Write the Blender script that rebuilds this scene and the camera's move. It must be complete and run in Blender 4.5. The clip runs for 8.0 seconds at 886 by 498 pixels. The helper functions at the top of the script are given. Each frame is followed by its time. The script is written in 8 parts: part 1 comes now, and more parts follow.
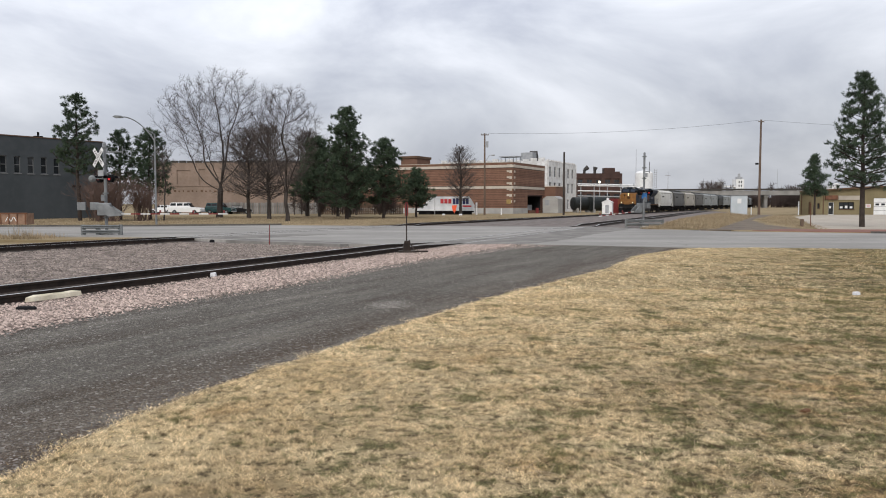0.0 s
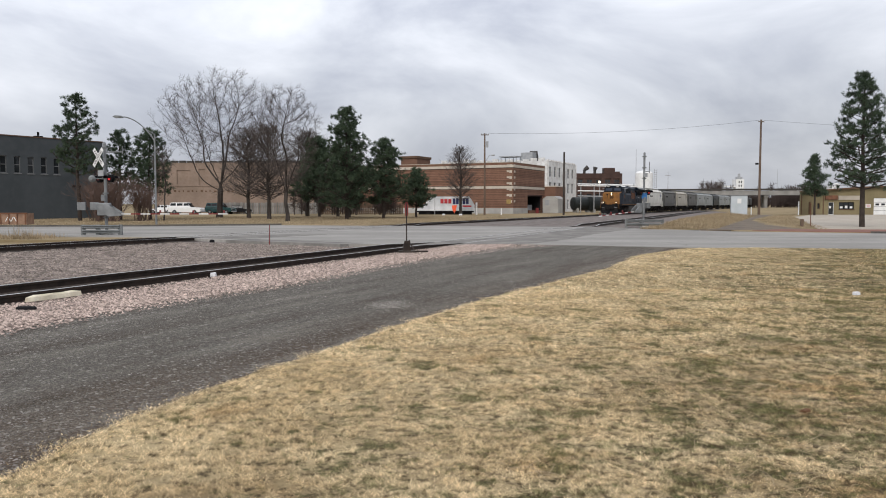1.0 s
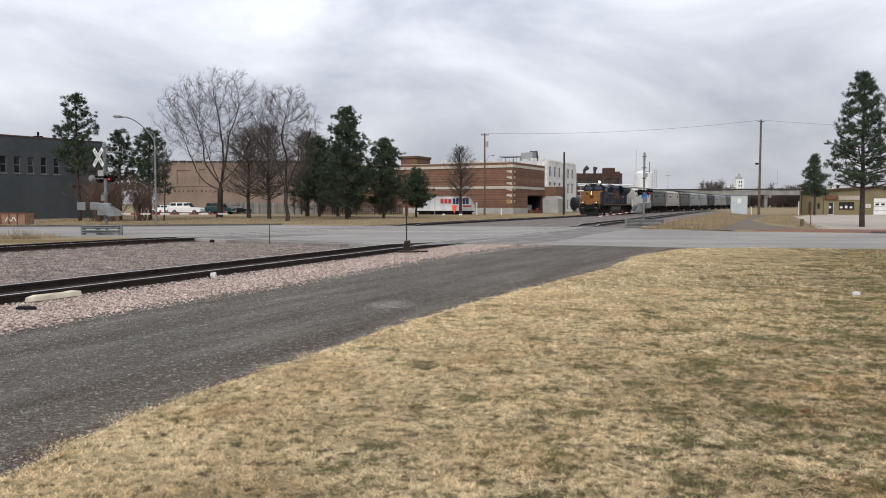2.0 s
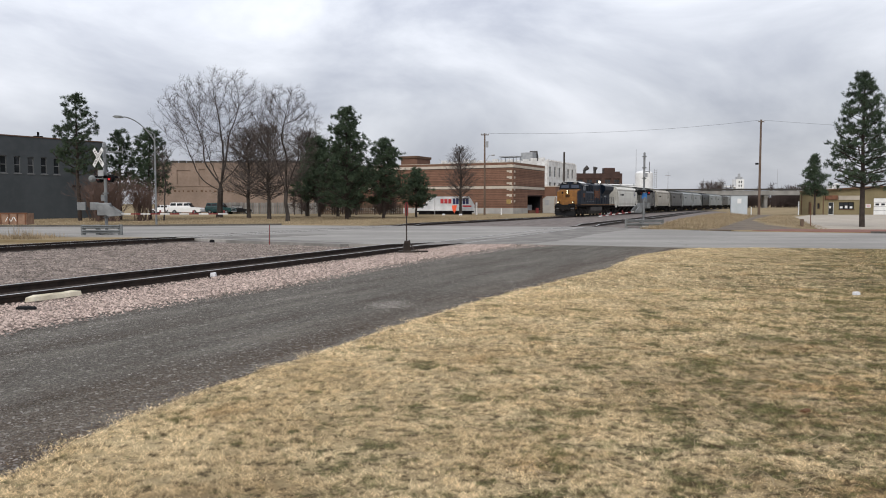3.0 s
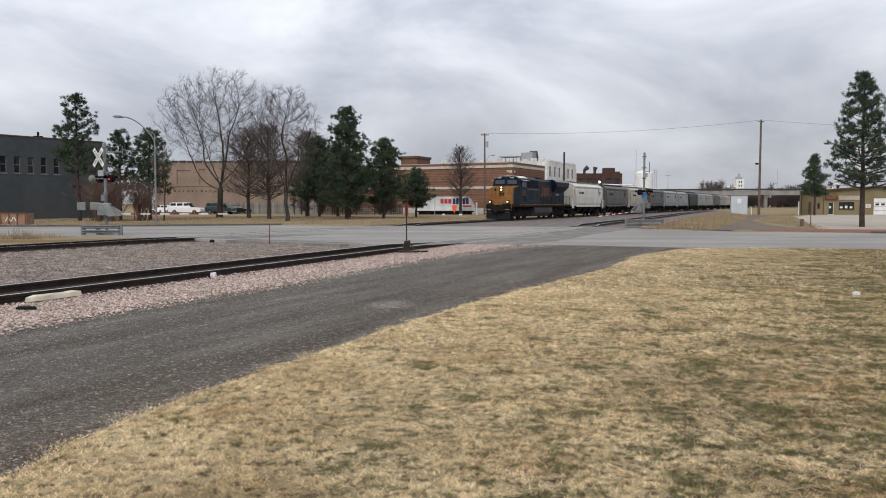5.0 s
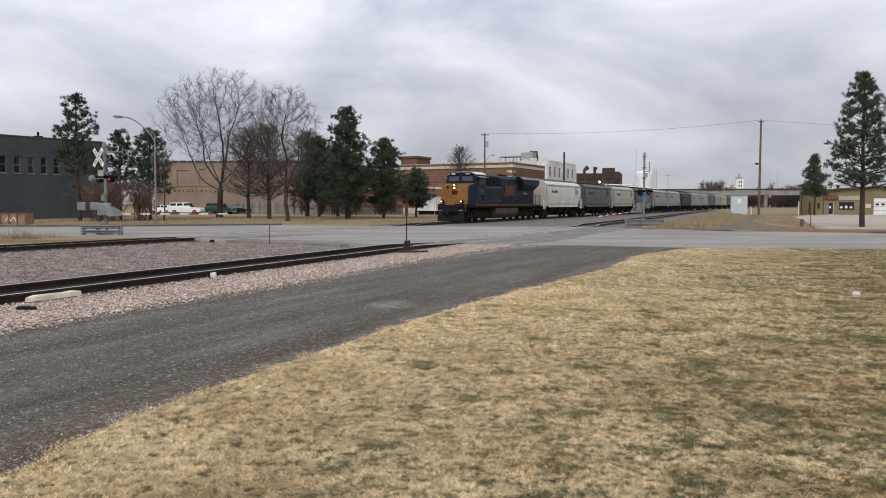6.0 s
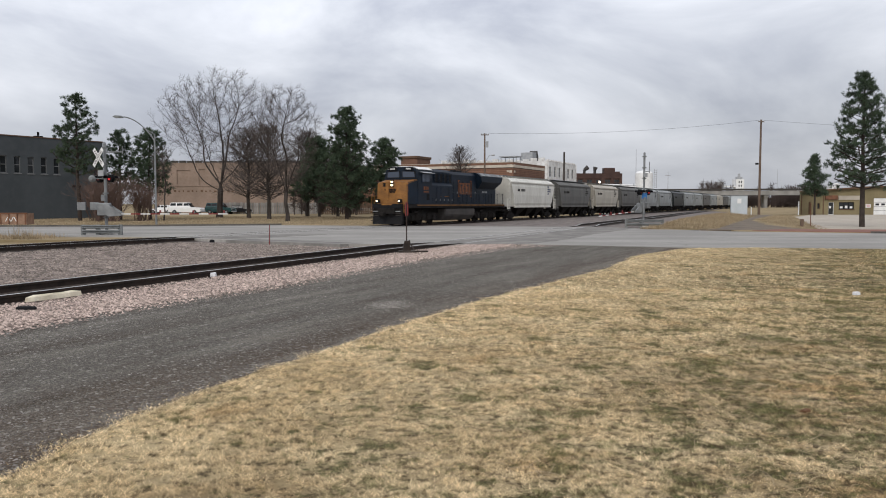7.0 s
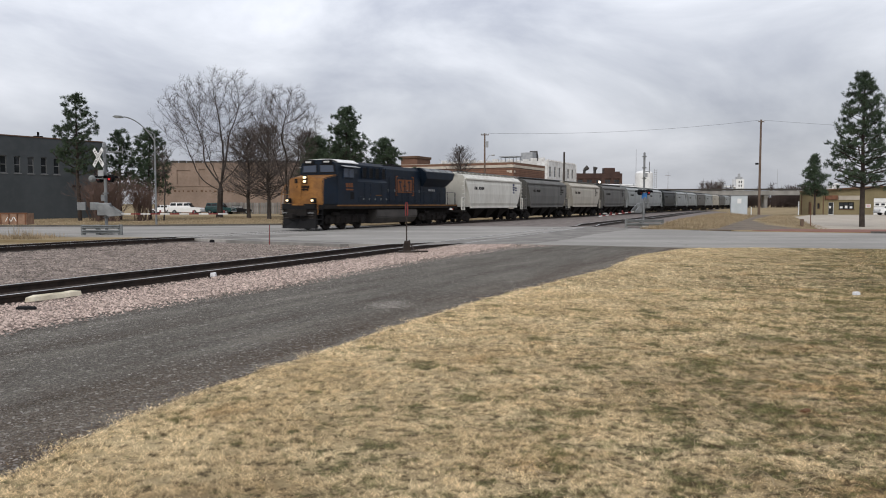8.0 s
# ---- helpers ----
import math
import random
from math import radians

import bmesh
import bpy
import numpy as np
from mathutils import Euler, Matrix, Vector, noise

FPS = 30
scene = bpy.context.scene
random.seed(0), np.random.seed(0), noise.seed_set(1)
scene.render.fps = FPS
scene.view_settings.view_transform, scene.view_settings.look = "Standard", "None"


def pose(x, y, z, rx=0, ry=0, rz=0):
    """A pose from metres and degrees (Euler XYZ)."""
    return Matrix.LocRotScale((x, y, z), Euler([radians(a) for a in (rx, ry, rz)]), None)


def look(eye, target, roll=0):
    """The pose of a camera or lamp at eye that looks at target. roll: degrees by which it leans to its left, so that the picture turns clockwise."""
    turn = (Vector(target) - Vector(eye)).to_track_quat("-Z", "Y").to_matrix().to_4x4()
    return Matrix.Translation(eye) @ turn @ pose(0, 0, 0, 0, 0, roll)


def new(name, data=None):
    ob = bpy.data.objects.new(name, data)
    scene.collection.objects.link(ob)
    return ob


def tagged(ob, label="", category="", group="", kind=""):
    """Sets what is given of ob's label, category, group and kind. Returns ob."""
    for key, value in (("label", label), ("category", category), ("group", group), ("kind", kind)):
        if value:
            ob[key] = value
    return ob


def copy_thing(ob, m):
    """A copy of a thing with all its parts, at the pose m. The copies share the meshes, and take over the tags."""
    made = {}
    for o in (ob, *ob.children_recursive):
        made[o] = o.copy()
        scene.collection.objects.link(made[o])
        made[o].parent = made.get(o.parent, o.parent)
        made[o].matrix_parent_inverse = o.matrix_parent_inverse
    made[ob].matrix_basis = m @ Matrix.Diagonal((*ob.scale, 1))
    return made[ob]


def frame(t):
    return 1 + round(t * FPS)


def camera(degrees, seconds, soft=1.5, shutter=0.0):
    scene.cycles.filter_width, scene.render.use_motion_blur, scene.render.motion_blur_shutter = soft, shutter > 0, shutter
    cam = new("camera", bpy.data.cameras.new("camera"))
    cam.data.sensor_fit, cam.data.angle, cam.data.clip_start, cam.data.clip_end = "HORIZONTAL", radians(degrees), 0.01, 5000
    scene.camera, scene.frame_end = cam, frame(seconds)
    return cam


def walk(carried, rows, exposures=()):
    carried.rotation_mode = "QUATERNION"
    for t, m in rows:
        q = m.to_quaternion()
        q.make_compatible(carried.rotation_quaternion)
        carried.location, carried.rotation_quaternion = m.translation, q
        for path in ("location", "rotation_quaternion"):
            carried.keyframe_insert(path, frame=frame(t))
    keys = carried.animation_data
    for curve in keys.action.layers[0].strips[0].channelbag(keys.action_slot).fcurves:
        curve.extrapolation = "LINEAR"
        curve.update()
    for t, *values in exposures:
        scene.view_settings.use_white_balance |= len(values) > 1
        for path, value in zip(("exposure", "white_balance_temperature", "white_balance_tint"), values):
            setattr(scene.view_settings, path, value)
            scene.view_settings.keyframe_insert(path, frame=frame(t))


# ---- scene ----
EYE = (0.0, 0.0, 1.70)
cam = camera(60.66, 8.0, soft=1.0, shutter=0.5)
HOLD = pose(*EYE, 90 - 3.4166, 0, 0)
walk(cam, [(0.0, HOLD), (8.0, HOLD)], [(0.0, 0.12), (3.0, 0.11), (3.4, 0.04), (8.0, 0.02)])

# ---- world, sun, exposure ----
SUN_EL, SUN_AZ = 38.0, 200.0          # height and compass turn of the sun behind the overcast
world = bpy.data.worlds.new("overcast_sky")
scene.world = world
world.use_nodes = True


def sky_nodes():
    nt = world.node_tree
    nt.nodes.clear()
    n, l = nt.nodes, nt.links
    out = n.new("ShaderNodeOutputWorld")
    bg = n.new("ShaderNodeBackground")
    sky = n.new("ShaderNodeTexSky")
    sky.sky_type, sky.sun_disc = "NISHITA", False
    sky.sun_elevation, sky.sun_rotation = radians(SUN_EL), radians(SUN_AZ)
    sky.air_density, sky.dust_density = 1.0, 3.0
    co = n.new("ShaderNodeTexCoord")
    mp = n.new("ShaderNodeMapping")
    mp.inputs["Scale"].default_value = (1.0, 1.0, 2.4)
    mp.inputs["Location"].default_value = (0.35, 0.1, 0.0)
    big = n.new("ShaderNodeTexNoise")
    big.inputs["Scale"].default_value, big.inputs["Detail"].default_value = 2.5, 7.0
    big.inputs["Roughness"].default_value = 0.54
    big.inputs["Distortion"].default_value = 0.35
    ramp = n.new("ShaderNodeValToRGB")
    e = ramp.color_ramp.elements
    e[0].position, e[0].color = 0.36, (4.75, 5.0, 5.8, 1)
    e[1].position, e[1].color = 0.63, (8.9, 9.1, 9.75, 1)
    m = e.new(0.5)
    m.color = (6.85, 7.1, 7.75, 1)
    mix = n.new("ShaderNodeMix")
    mix.data_type = "RGBA"
    mix.inputs[0].default_value = 0.9
    l.new(co.outputs["Generated"], mp.inputs["Vector"])
    l.new(mp.outputs[0], big.inputs["Vector"])
    l.new(big.outputs["Fac"], ramp.inputs[0])
    l.new(sky.outputs[0], mix.inputs[6])
    l.new(ramp.outputs[0], mix.inputs[7])
    part_xyz = n.new("ShaderNodeSeparateXYZ")
    l.new(co.outputs["Generated"], part_xyz.inputs[0])
    fall = n.new("ShaderNodeMapRange")
    fall.inputs["From Min"].default_value, fall.inputs["From Max"].default_value = 0.04, 0.27
    fall.inputs["To Min"].default_value, fall.inputs["To Max"].default_value = 0.77, 1.27
    l.new(part_xyz.outputs["Z"], fall.inputs["Value"])
    dim = n.new("ShaderNodeVectorMath")
    dim.operation = "SCALE"
    l.new(mix.outputs[2], dim.inputs[0])
    west = n.new("ShaderNodeMath")          # the overcast is a little thinner to the west
    west.operation = "MULTIPLY_ADD"
    west.inputs[1].default_value = -0.16
    l.new(part_xyz.outputs["X"], west.inputs[0])
    l.new(fall.outputs[0], west.inputs[2])
    l.new(west.outputs[0], dim.inputs["Scale"])
    l.new(dim.outputs[0], bg.inputs["Color"])
    bg.inputs["Strength"].default_value = 0.1
    l.new(bg.outputs[0], out.inputs[0])


sky_nodes()
sun = new("sun", bpy.data.lights.new("sun", "SUN"))
sun.data.energy, sun.data.angle, sun.data.color = 1.5, radians(30), (1.0, 0.96, 0.9)
sun.matrix_world = look((-14, -40, 40), (0, 20, 0))
scene.view_settings.exposure = 0.0


# ---- materials ----
def material(name, base, dark=None, scale=4.0, rough=0.8, metal=0.0, bump=0.0, bump_scale=40.0, fine=None, fine_scale=60.0,
             fine_mix=0.35, island=0.0, stretch=(1, 1, 1), spread=(0.35, 0.65), spec=0.3):
    """A surface with broad patches (base to dark), a fine grain over them and relief."""
    mat = bpy.data.materials.new(name)
    mat.use_nodes = True
    nt = mat.node_tree
    n, l = nt.nodes, nt.links
    bsdf = n["Principled BSDF"]
    bsdf.inputs["Roughness"].default_value, bsdf.inputs["Metallic"].default_value = rough, metal
    bsdf.inputs["Specular IOR Level"].default_value = spec
    dark = dark or tuple(c * 0.72 for c in base)
    co = n.new("ShaderNodeTexCoord")
    mp = n.new("ShaderNodeMapping")
    mp.inputs["Scale"].default_value = stretch
    l.new(co.outputs["Object"], mp.inputs["Vector"])
    a = n.new("ShaderNodeTexNoise")
    a.inputs["Scale"].default_value, a.inputs["Detail"].default_value = scale, 4
    l.new(mp.outputs[0], a.inputs["Vector"])
    r = n.new("ShaderNodeValToRGB")
    r.color_ramp.elements[0].position, r.color_ramp.elements[0].color = spread[0], (*dark, 1)
    r.color_ramp.elements[1].position, r.color_ramp.elements[1].color = spread[1], (*base, 1)
    l.new(a.outputs["Fac"], r.inputs[0])
    col = r.outputs[0]
    b = n.new("ShaderNodeTexNoise")
    b.inputs["Scale"].default_value, b.inputs["Detail"].default_value = fine_scale, 3
    l.new(mp.outputs[0], b.inputs["Vector"])
    fine = fine or tuple(c * 0.6 for c in base)
    fr = n.new("ShaderNodeMapRange")
    fr.inputs["From Min"].default_value, fr.inputs["From Max"].default_value = 0.45, 0.7
    fr.inputs["To Max"].default_value = fine_mix
    l.new(b.outputs["Fac"], fr.inputs["Value"])
    mx = n.new("ShaderNodeMix")
    mx.data_type = "RGBA"
    l.new(fr.outputs[0], mx.inputs[0])
    l.new(col, mx.inputs[6])
    mx.inputs[7].default_value = (*fine, 1)
    col = mx.outputs[2]
    if island:
        g = n.new("ShaderNodeNewGeometry")
        oi = n.new("ShaderNodeObjectInfo")
        ad = n.new("ShaderNodeMath")
        ad.operation = "ADD"
        l.new(g.outputs["Random Per Island"], ad.inputs[0])
        l.new(oi.outputs["Random"], ad.inputs[1])
        wr = n.new("ShaderNodeMath")
        wr.operation = "FRACT"
        l.new(ad.outputs[0], wr.inputs[0])
        v = n.new("ShaderNodeMapRange")
        v.inputs["To Min"].default_value, v.inputs["To Max"].default_value = 1 - island, 1 + island
        l.new(wr.outputs[0], v.inputs["Value"])
        hs = n.new("ShaderNodeHueSaturation")
        l.new(v.outputs[0], hs.inputs["Value"])
        l.new(col, hs.inputs["Color"])
        col = hs.outputs[0]
    l.new(col, bsdf.inputs["Base Color"])
    if bump:
        c = n.new("ShaderNodeTexNoise")
        c.inputs["Scale"].default_value, c.inputs["Detail"].default_value = bump_scale, 4
        l.new(mp.outputs[0], c.inputs["Vector"])
        bp = n.new("ShaderNodeBump")
        bp.inputs["Strength"].default_value, bp.inputs["Distance"].default_value = bump, 0.03
        l.new(c.outputs["Fac"], bp.inputs["Height"])
        l.new(bp.outputs[0], bsdf.inputs["Normal"])
    return mat


def glow(name, color, strength):
    mat = bpy.data.materials.new(name)
    mat.use_nodes = True
    b = mat.node_tree.nodes["Principled BSDF"]
    b.inputs["Base Color"].default_value = (*color, 1)
    b.inputs["Emission Color"].default_value = (*color, 1)
    b.inputs["Emission Strength"].default_value = strength
    return mat


def glass(name, tint, rough=0.06):
    mat = bpy.data.materials.new(name)
    mat.use_nodes = True
    b = mat.node_tree.nodes["Principled BSDF"]
    b.inputs["Base Color"].default_value = (*tint, 1)
    b.inputs["Roughness"].default_value = rough
    b.inputs["Specular IOR Level"].default_value = 0.6
    return mat


def lawn_material(name, straw, pale, brown, green, island, rough_dark):
    """Winter lawn: pale and straw patches, broad brownish areas, small broken green ones, and dark thatch between the blades."""
    mat = bpy.data.materials.new(name)
    mat.use_nodes = True
    nt = mat.node_tree
    n, l = nt.nodes, nt.links
    bsdf = n["Principled BSDF"]
    bsdf.inputs["Roughness"].default_value, bsdf.inputs["Specular IOR Level"].default_value = 0.95, 0.06
    co = n.new("ShaderNodeTexCoord")

    def layer(scale, detail, rough, lo, hi, under, colour, most, shift, drift=0.0):
        """One more colour in patches; drift makes it commoner away from the drive's edge (or rarer, below 0)."""
        mp = n.new("ShaderNodeMapping")
        mp.inputs["Location"].default_value = shift
        l.new(co.outputs["Object"], mp.inputs["Vector"])
        t = n.new("ShaderNodeTexNoise")
        t.inputs["Scale"].default_value, t.inputs["Detail"].default_value, t.inputs["Roughness"].default_value = scale, detail, rough
        l.new(mp.outputs[0], t.inputs["Vector"])
        r = n.new("ShaderNodeMapRange")
        r.inputs["From Min"].default_value, r.inputs["From Max"].default_value, r.inputs["To Max"].default_value = lo, hi, most
        value = t.outputs["Fac"]
        if drift:
            dot = n.new("ShaderNodeVectorMath")
            dot.operation = "DOT_PRODUCT"
            dot.inputs[1].default_value = (0.897 * drift, -0.441 * drift, 0)
            l.new(co.outputs["Object"], dot.inputs[0])
            ad = n.new("ShaderNodeMath")
            ad.operation = "ADD"
            cap = n.new("ShaderNodeMath")
            cap.operation = "MINIMUM"
            cap.inputs[1].default_value = abs(drift) * 1.2
            l.new(dot.outputs["Value"], cap.inputs[0])
            l.new(cap.outputs[0], ad.inputs[0])
            l.new(value, ad.inputs[1])
            value = ad.outputs[0]
        l.new(value, r.inputs["Value"])
        x = n.new("ShaderNodeMix")
        x.data_type = "RGBA"
        l.new(r.outputs[0], x.inputs[0])
        if isinstance(under, tuple):
            x.inputs[6].default_value = (*under, 1)
        else:
            l.new(under, x.inputs[6])
        x.inputs[7].default_value = (*colour, 1)
        return x.outputs[2]

    c = layer(0.9, 4, 0.6, 0.42, 0.6, straw, pale, 1.0, (3, 1, 0), -0.012)
    c = layer(0.5, 5, 0.7, 0.46, 0.7, c, brown, 0.7, (4.0, 2.0, 0), 0.014)
    c = layer(0.8, 6, 0.7, 0.52, 0.7, c, tuple(u * v for u, v in zip(straw, (0.82, 0.66, 0.5))), 0.75, (11, 6, 0), 0.016)
    c = layer(1.5, 9, 0.8, 0.505, 0.56, c, green, 0.8, (7, 5, 0), 0.01)
    c = layer(5.0, 7, 0.8, 0.51, 0.57, c, green, 0.85, (2, 3, 0), 0.012)
    c = layer(11.0, 5, 0.75, 0.5, 0.58, c, tuple(v * rough_dark for v in brown), 0.85, (1, 9, 0), 0.006)
    if island:
        g = n.new("ShaderNodeNewGeometry")
        v = n.new("ShaderNodeMapRange")
        v.inputs["To Min"].default_value, v.inputs["To Max"].default_value = 1 - island, 1 + island
        l.new(g.outputs["Random Per Island"], v.inputs["Value"])
        hs = n.new("ShaderNodeHueSaturation")
        l.new(v.outputs[0], hs.inputs["Value"])
        l.new(c, hs.inputs["Color"])
        c = hs.outputs[0]
    l.new(c, bsdf.inputs["Base Color"])
    return mat


def gravel_material(name, grey, earth, pale):
    """Trodden gravel: single stones of differing tone, rare pale ones, wheel-worn streaks along the drive and earthy ground towards the lawn."""
    mat = bpy.data.materials.new(name)
    mat.use_nodes = True
    nt = mat.node_tree
    n, l = nt.nodes, nt.links
    bsdf = n["Principled BSDF"]
    bsdf.inputs["Roughness"].default_value, bsdf.inputs["Specular IOR Level"].default_value = 0.95, 0.06
    co = n.new("ShaderNodeTexCoord")

    def mix(fac, a, b, blend="MIX"):
        x = n.new("ShaderNodeMix")
        x.data_type, x.blend_type = "RGBA", blend
        for i, v in ((0, fac), (6, a), (7, b)):
            if isinstance(v, (tuple, float)):
                x.inputs[i].default_value = (*v, 1) if isinstance(v, tuple) else v
            else:
                l.new(v, x.inputs[i])
        return x.outputs[2]

    def span(value, a, b, c, d):
        r = n.new("ShaderNodeMapRange")
        for k, v in zip(("From Min", "From Max", "To Min", "To Max"), (a, b, c, d)):
            r.inputs[k].default_value = v
        l.new(value, r.inputs["Value"])
        return r.outputs[0]

    def grains(scale):
        v = n.new("ShaderNodeTexVoronoi")
        v.inputs["Scale"].default_value = scale
        l.new(co.outputs["Object"], v.inputs["Vector"])
        sp = n.new("ShaderNodeSeparateColor")
        l.new(v.outputs["Color"], sp.inputs[0])
        return sp.outputs[0], v.outputs["Distance"]

    turn = n.new("ShaderNodeVectorRotate")
    turn.rotation_type = "Z_AXIS"
    turn.inputs["Angle"].default_value = math.radians(26)
    l.new(co.outputs["Object"], turn.inputs["Vector"])
    mp = n.new("ShaderNodeMapping")
    mp.inputs["Scale"].default_value = (1.0, 0.13, 1.0)
    l.new(turn.outputs[0], mp.inputs["Vector"])
    streak = n.new("ShaderNodeTexNoise")
    streak.inputs["Scale"].default_value, streak.inputs["Detail"].default_value, streak.inputs["Roughness"].default_value = 1.6, 7, 0.62
    l.new(mp.outputs[0], streak.inputs["Vector"])
    patch = n.new("ShaderNodeTexNoise")
    patch.inputs["Scale"].default_value, patch.inputs["Detail"].default_value, patch.inputs["Roughness"].default_value = 0.9, 7, 0.7
    l.new(co.outputs["Object"], patch.inputs["Vector"])
    side = n.new("ShaderNodeVectorMath")
    side.operation = "DOT_PRODUCT"
    side.inputs[1].default_value = (0.897, -0.441, 0)
    l.new(co.outputs["Object"], side.inputs[0])
    near = n.new("ShaderNodeMath")
    near.operation = "MULTIPLY_ADD"
    near.inputs[1].default_value = 2.6
    l.new(patch.outputs["Fac"], near.inputs[0])
    l.new(side.outputs["Value"], near.inputs[2])
    col = mix(span(near.outputs[0], -5.4, -3.6, 0.0, 0.85), grey, earth)
    col = mix(span(streak.outputs["Fac"], 0.5, 0.66, 0.0, 0.6), col, tuple(v * 1.7 for v in grey))
    col = mix(span(streak.outputs["Fac"], 0.36, 0.48, 0.5, 0.0), col, tuple(v * 0.6 for v in earth))
    tone, gap = grains(62)
    col = mix(1.0, col, mix(tone, (0.6, 0.6, 0.6), (1.5, 1.47, 1.42)), "MULTIPLY")
    rare, _ = grains(30)
    col = mix(span(rare, 0.9, 1.0, 0.0, 0.8), col, pale)
    rare, _ = grains(95)
    col = mix(span(rare, 0.8, 1.0, 0.0, 0.6), col, pale)
    l.new(col, bsdf.inputs["Base Color"])
    bp = n.new("ShaderNodeBump")
    bp.inputs["Strength"].default_value, bp.inputs["Distance"].default_value, bp.invert = 0.8, 0.02, True
    l.new(gap, bp.inputs["Height"])
    l.new(bp.outputs[0], bsdf.inputs["Normal"])
    return mat


M = {}
M["dry_lawn"] = lawn_material("dry_lawn", (0.28, 0.212, 0.118), (0.38, 0.3, 0.175), (0.13, 0.094, 0.053), (0.055, 0.057, 0.023), 0.0, 0.35)
M["blade"] = lawn_material("dry_grass_blades", (0.74, 0.58, 0.35), (0.86, 0.7, 0.45), (0.38, 0.272, 0.152), (0.135, 0.142, 0.053), 0.7, 0.36)
M["far_grass"] = material("far_dry_grass", (0.32, 0.25, 0.152), (0.205, 0.165, 0.097), 0.16, 0.95, fine=(0.23, 0.17, 0.1), fine_scale=3, fine_mix=0.6, bump=0.4, bump_scale=8, spec=0.05)
M["straw"] = material("tall_straw", (0.37, 0.295, 0.195), (0.23, 0.175, 0.11), 0.6, 0.9, island=0.35, spec=0.08)
M["drive"] = gravel_material("worn_gravel_drive", (0.108, 0.1, 0.088), (0.092, 0.068, 0.05), (0.33, 0.31, 0.28))
M["chip"] = material("loose_chips", (0.3, 0.28, 0.258), (0.1, 0.09, 0.082), 9, 0.95, island=0.6, spec=0.1)
M["road"] = material("worn_concrete_road", (0.345, 0.33, 0.306), (0.245, 0.234, 0.217), 0.22, 0.9, bump=0.3, bump_scale=30, fine=(0.2, 0.19, 0.178), fine_scale=3.0, fine_mix=0.5, spec=0.1, stretch=(0.5, 1.5, 1))
M["tar"] = material("asphalt_patch", (0.27, 0.255, 0.235), (0.165, 0.157, 0.146), 0.8, 0.95, bump=0.4, bump_scale=40, fine=(0.13, 0.12, 0.115), fine_scale=4, spec=0.08)
M["pad"] = material("pale_concrete", (0.45, 0.4, 0.335), (0.36, 0.32, 0.268), 0.4, 0.9, spec=0.1)
M["ballast_grey"] = material("grey_ballast", (0.26, 0.225, 0.205), (0.13, 0.113, 0.105), 1.2, 0.95, bump=1.0, bump_scale=18, fine=(0.08, 0.07, 0.066), fine_scale=14, fine_mix=0.7, island=0.0, spec=0.1)
M["stone_grey"] = material("grey_stone", (0.31, 0.258, 0.225), (0.17, 0.142, 0.125), 2, 0.95, island=0.55, spec=0.1)
M["ballast_pink"] = material("pink_ballast", (0.2, 0.155, 0.14), (0.1, 0.08, 0.074), 1.5, 0.95, bump=1.0, bump_scale=18, fine=(0.13, 0.1, 0.095), fine_scale=14, fine_mix=0.7, spec=0.1)
M["stone_pink"] = material("pink_stone", (0.5, 0.4, 0.345), (0.31, 0.24, 0.208), 9, 0.95, island=0.6, spec=0.1)
M["oily"] = material("oil_dark_ballast", (0.075, 0.062, 0.054), (0.035, 0.03, 0.027), 1.2, 0.95, bump=0.8, bump_scale=18, fine=(0.14, 0.115, 0.1), fine_scale=12, fine_mix=0.5, spec=0.08)
M["stone_dark"] = material("oil_dark_stone", (0.12, 0.098, 0.086), (0.05, 0.042, 0.038), 2, 0.95, island=0.6, spec=0.08)
M["rail_side"] = material("rusty_rail", (0.045, 0.032, 0.026), (0.022, 0.018, 0.016), 5, 0.7, 0.3, fine=(0.07, 0.04, 0.025))
M["rail_top"] = material("worn_rail_head", (0.6, 0.6, 0.6), (0.45, 0.45, 0.45), 3, 0.4, 0.35)
M["tie"] = material("creosoted_timber", (0.05, 0.04, 0.034), (0.025, 0.021, 0.018), 3, 0.9, bump=0.5, bump_scale=30, island=0.3)
M["brick"] = material("brown_brick", (0.215, 0.118, 0.08), (0.17, 0.092, 0.062), 0.7, 0.9, fine=(0.13, 0.072, 0.052), fine_scale=6, fine_mix=0.5, island=0.16)
M["brick_dark"] = material("dark_brick", (0.08, 0.046, 0.037), (0.055, 0.033, 0.028), 0.7, 0.9, island=0.15)
M["stone_band"] = material("limestone_band", (0.56, 0.5, 0.42), (0.45, 0.4, 0.34), 1, 0.9, island=0.1)
M["bridge_grey"] = material("stained_bridge_concrete", (0.29, 0.28, 0.262), (0.2, 0.195, 0.183), 0.3, 0.9)
M["concrete"] = material("weathered_concrete", (0.42, 0.41, 0.385), (0.32, 0.31, 0.295), 0.5, 0.9)
M["white_wall"] = material("peeling_white_paint", (0.74, 0.74, 0.73), (0.55, 0.54, 0.52), 0.6, 0.8, fine=(0.35, 0.3, 0.27), fine_scale=1.8, fine_mix=0.45)
M["white"] = material("white_paint", (0.78, 0.78, 0.77), (0.68, 0.68, 0.67), 1.5, 0.55)
M["black_wall"] = material("charcoal_paint", (0.062, 0.071, 0.078), (0.049, 0.057, 0.063), 0.3, 0.8, fine=(0.072, 0.078, 0.084), fine_scale=1.2, fine_mix=0.5)
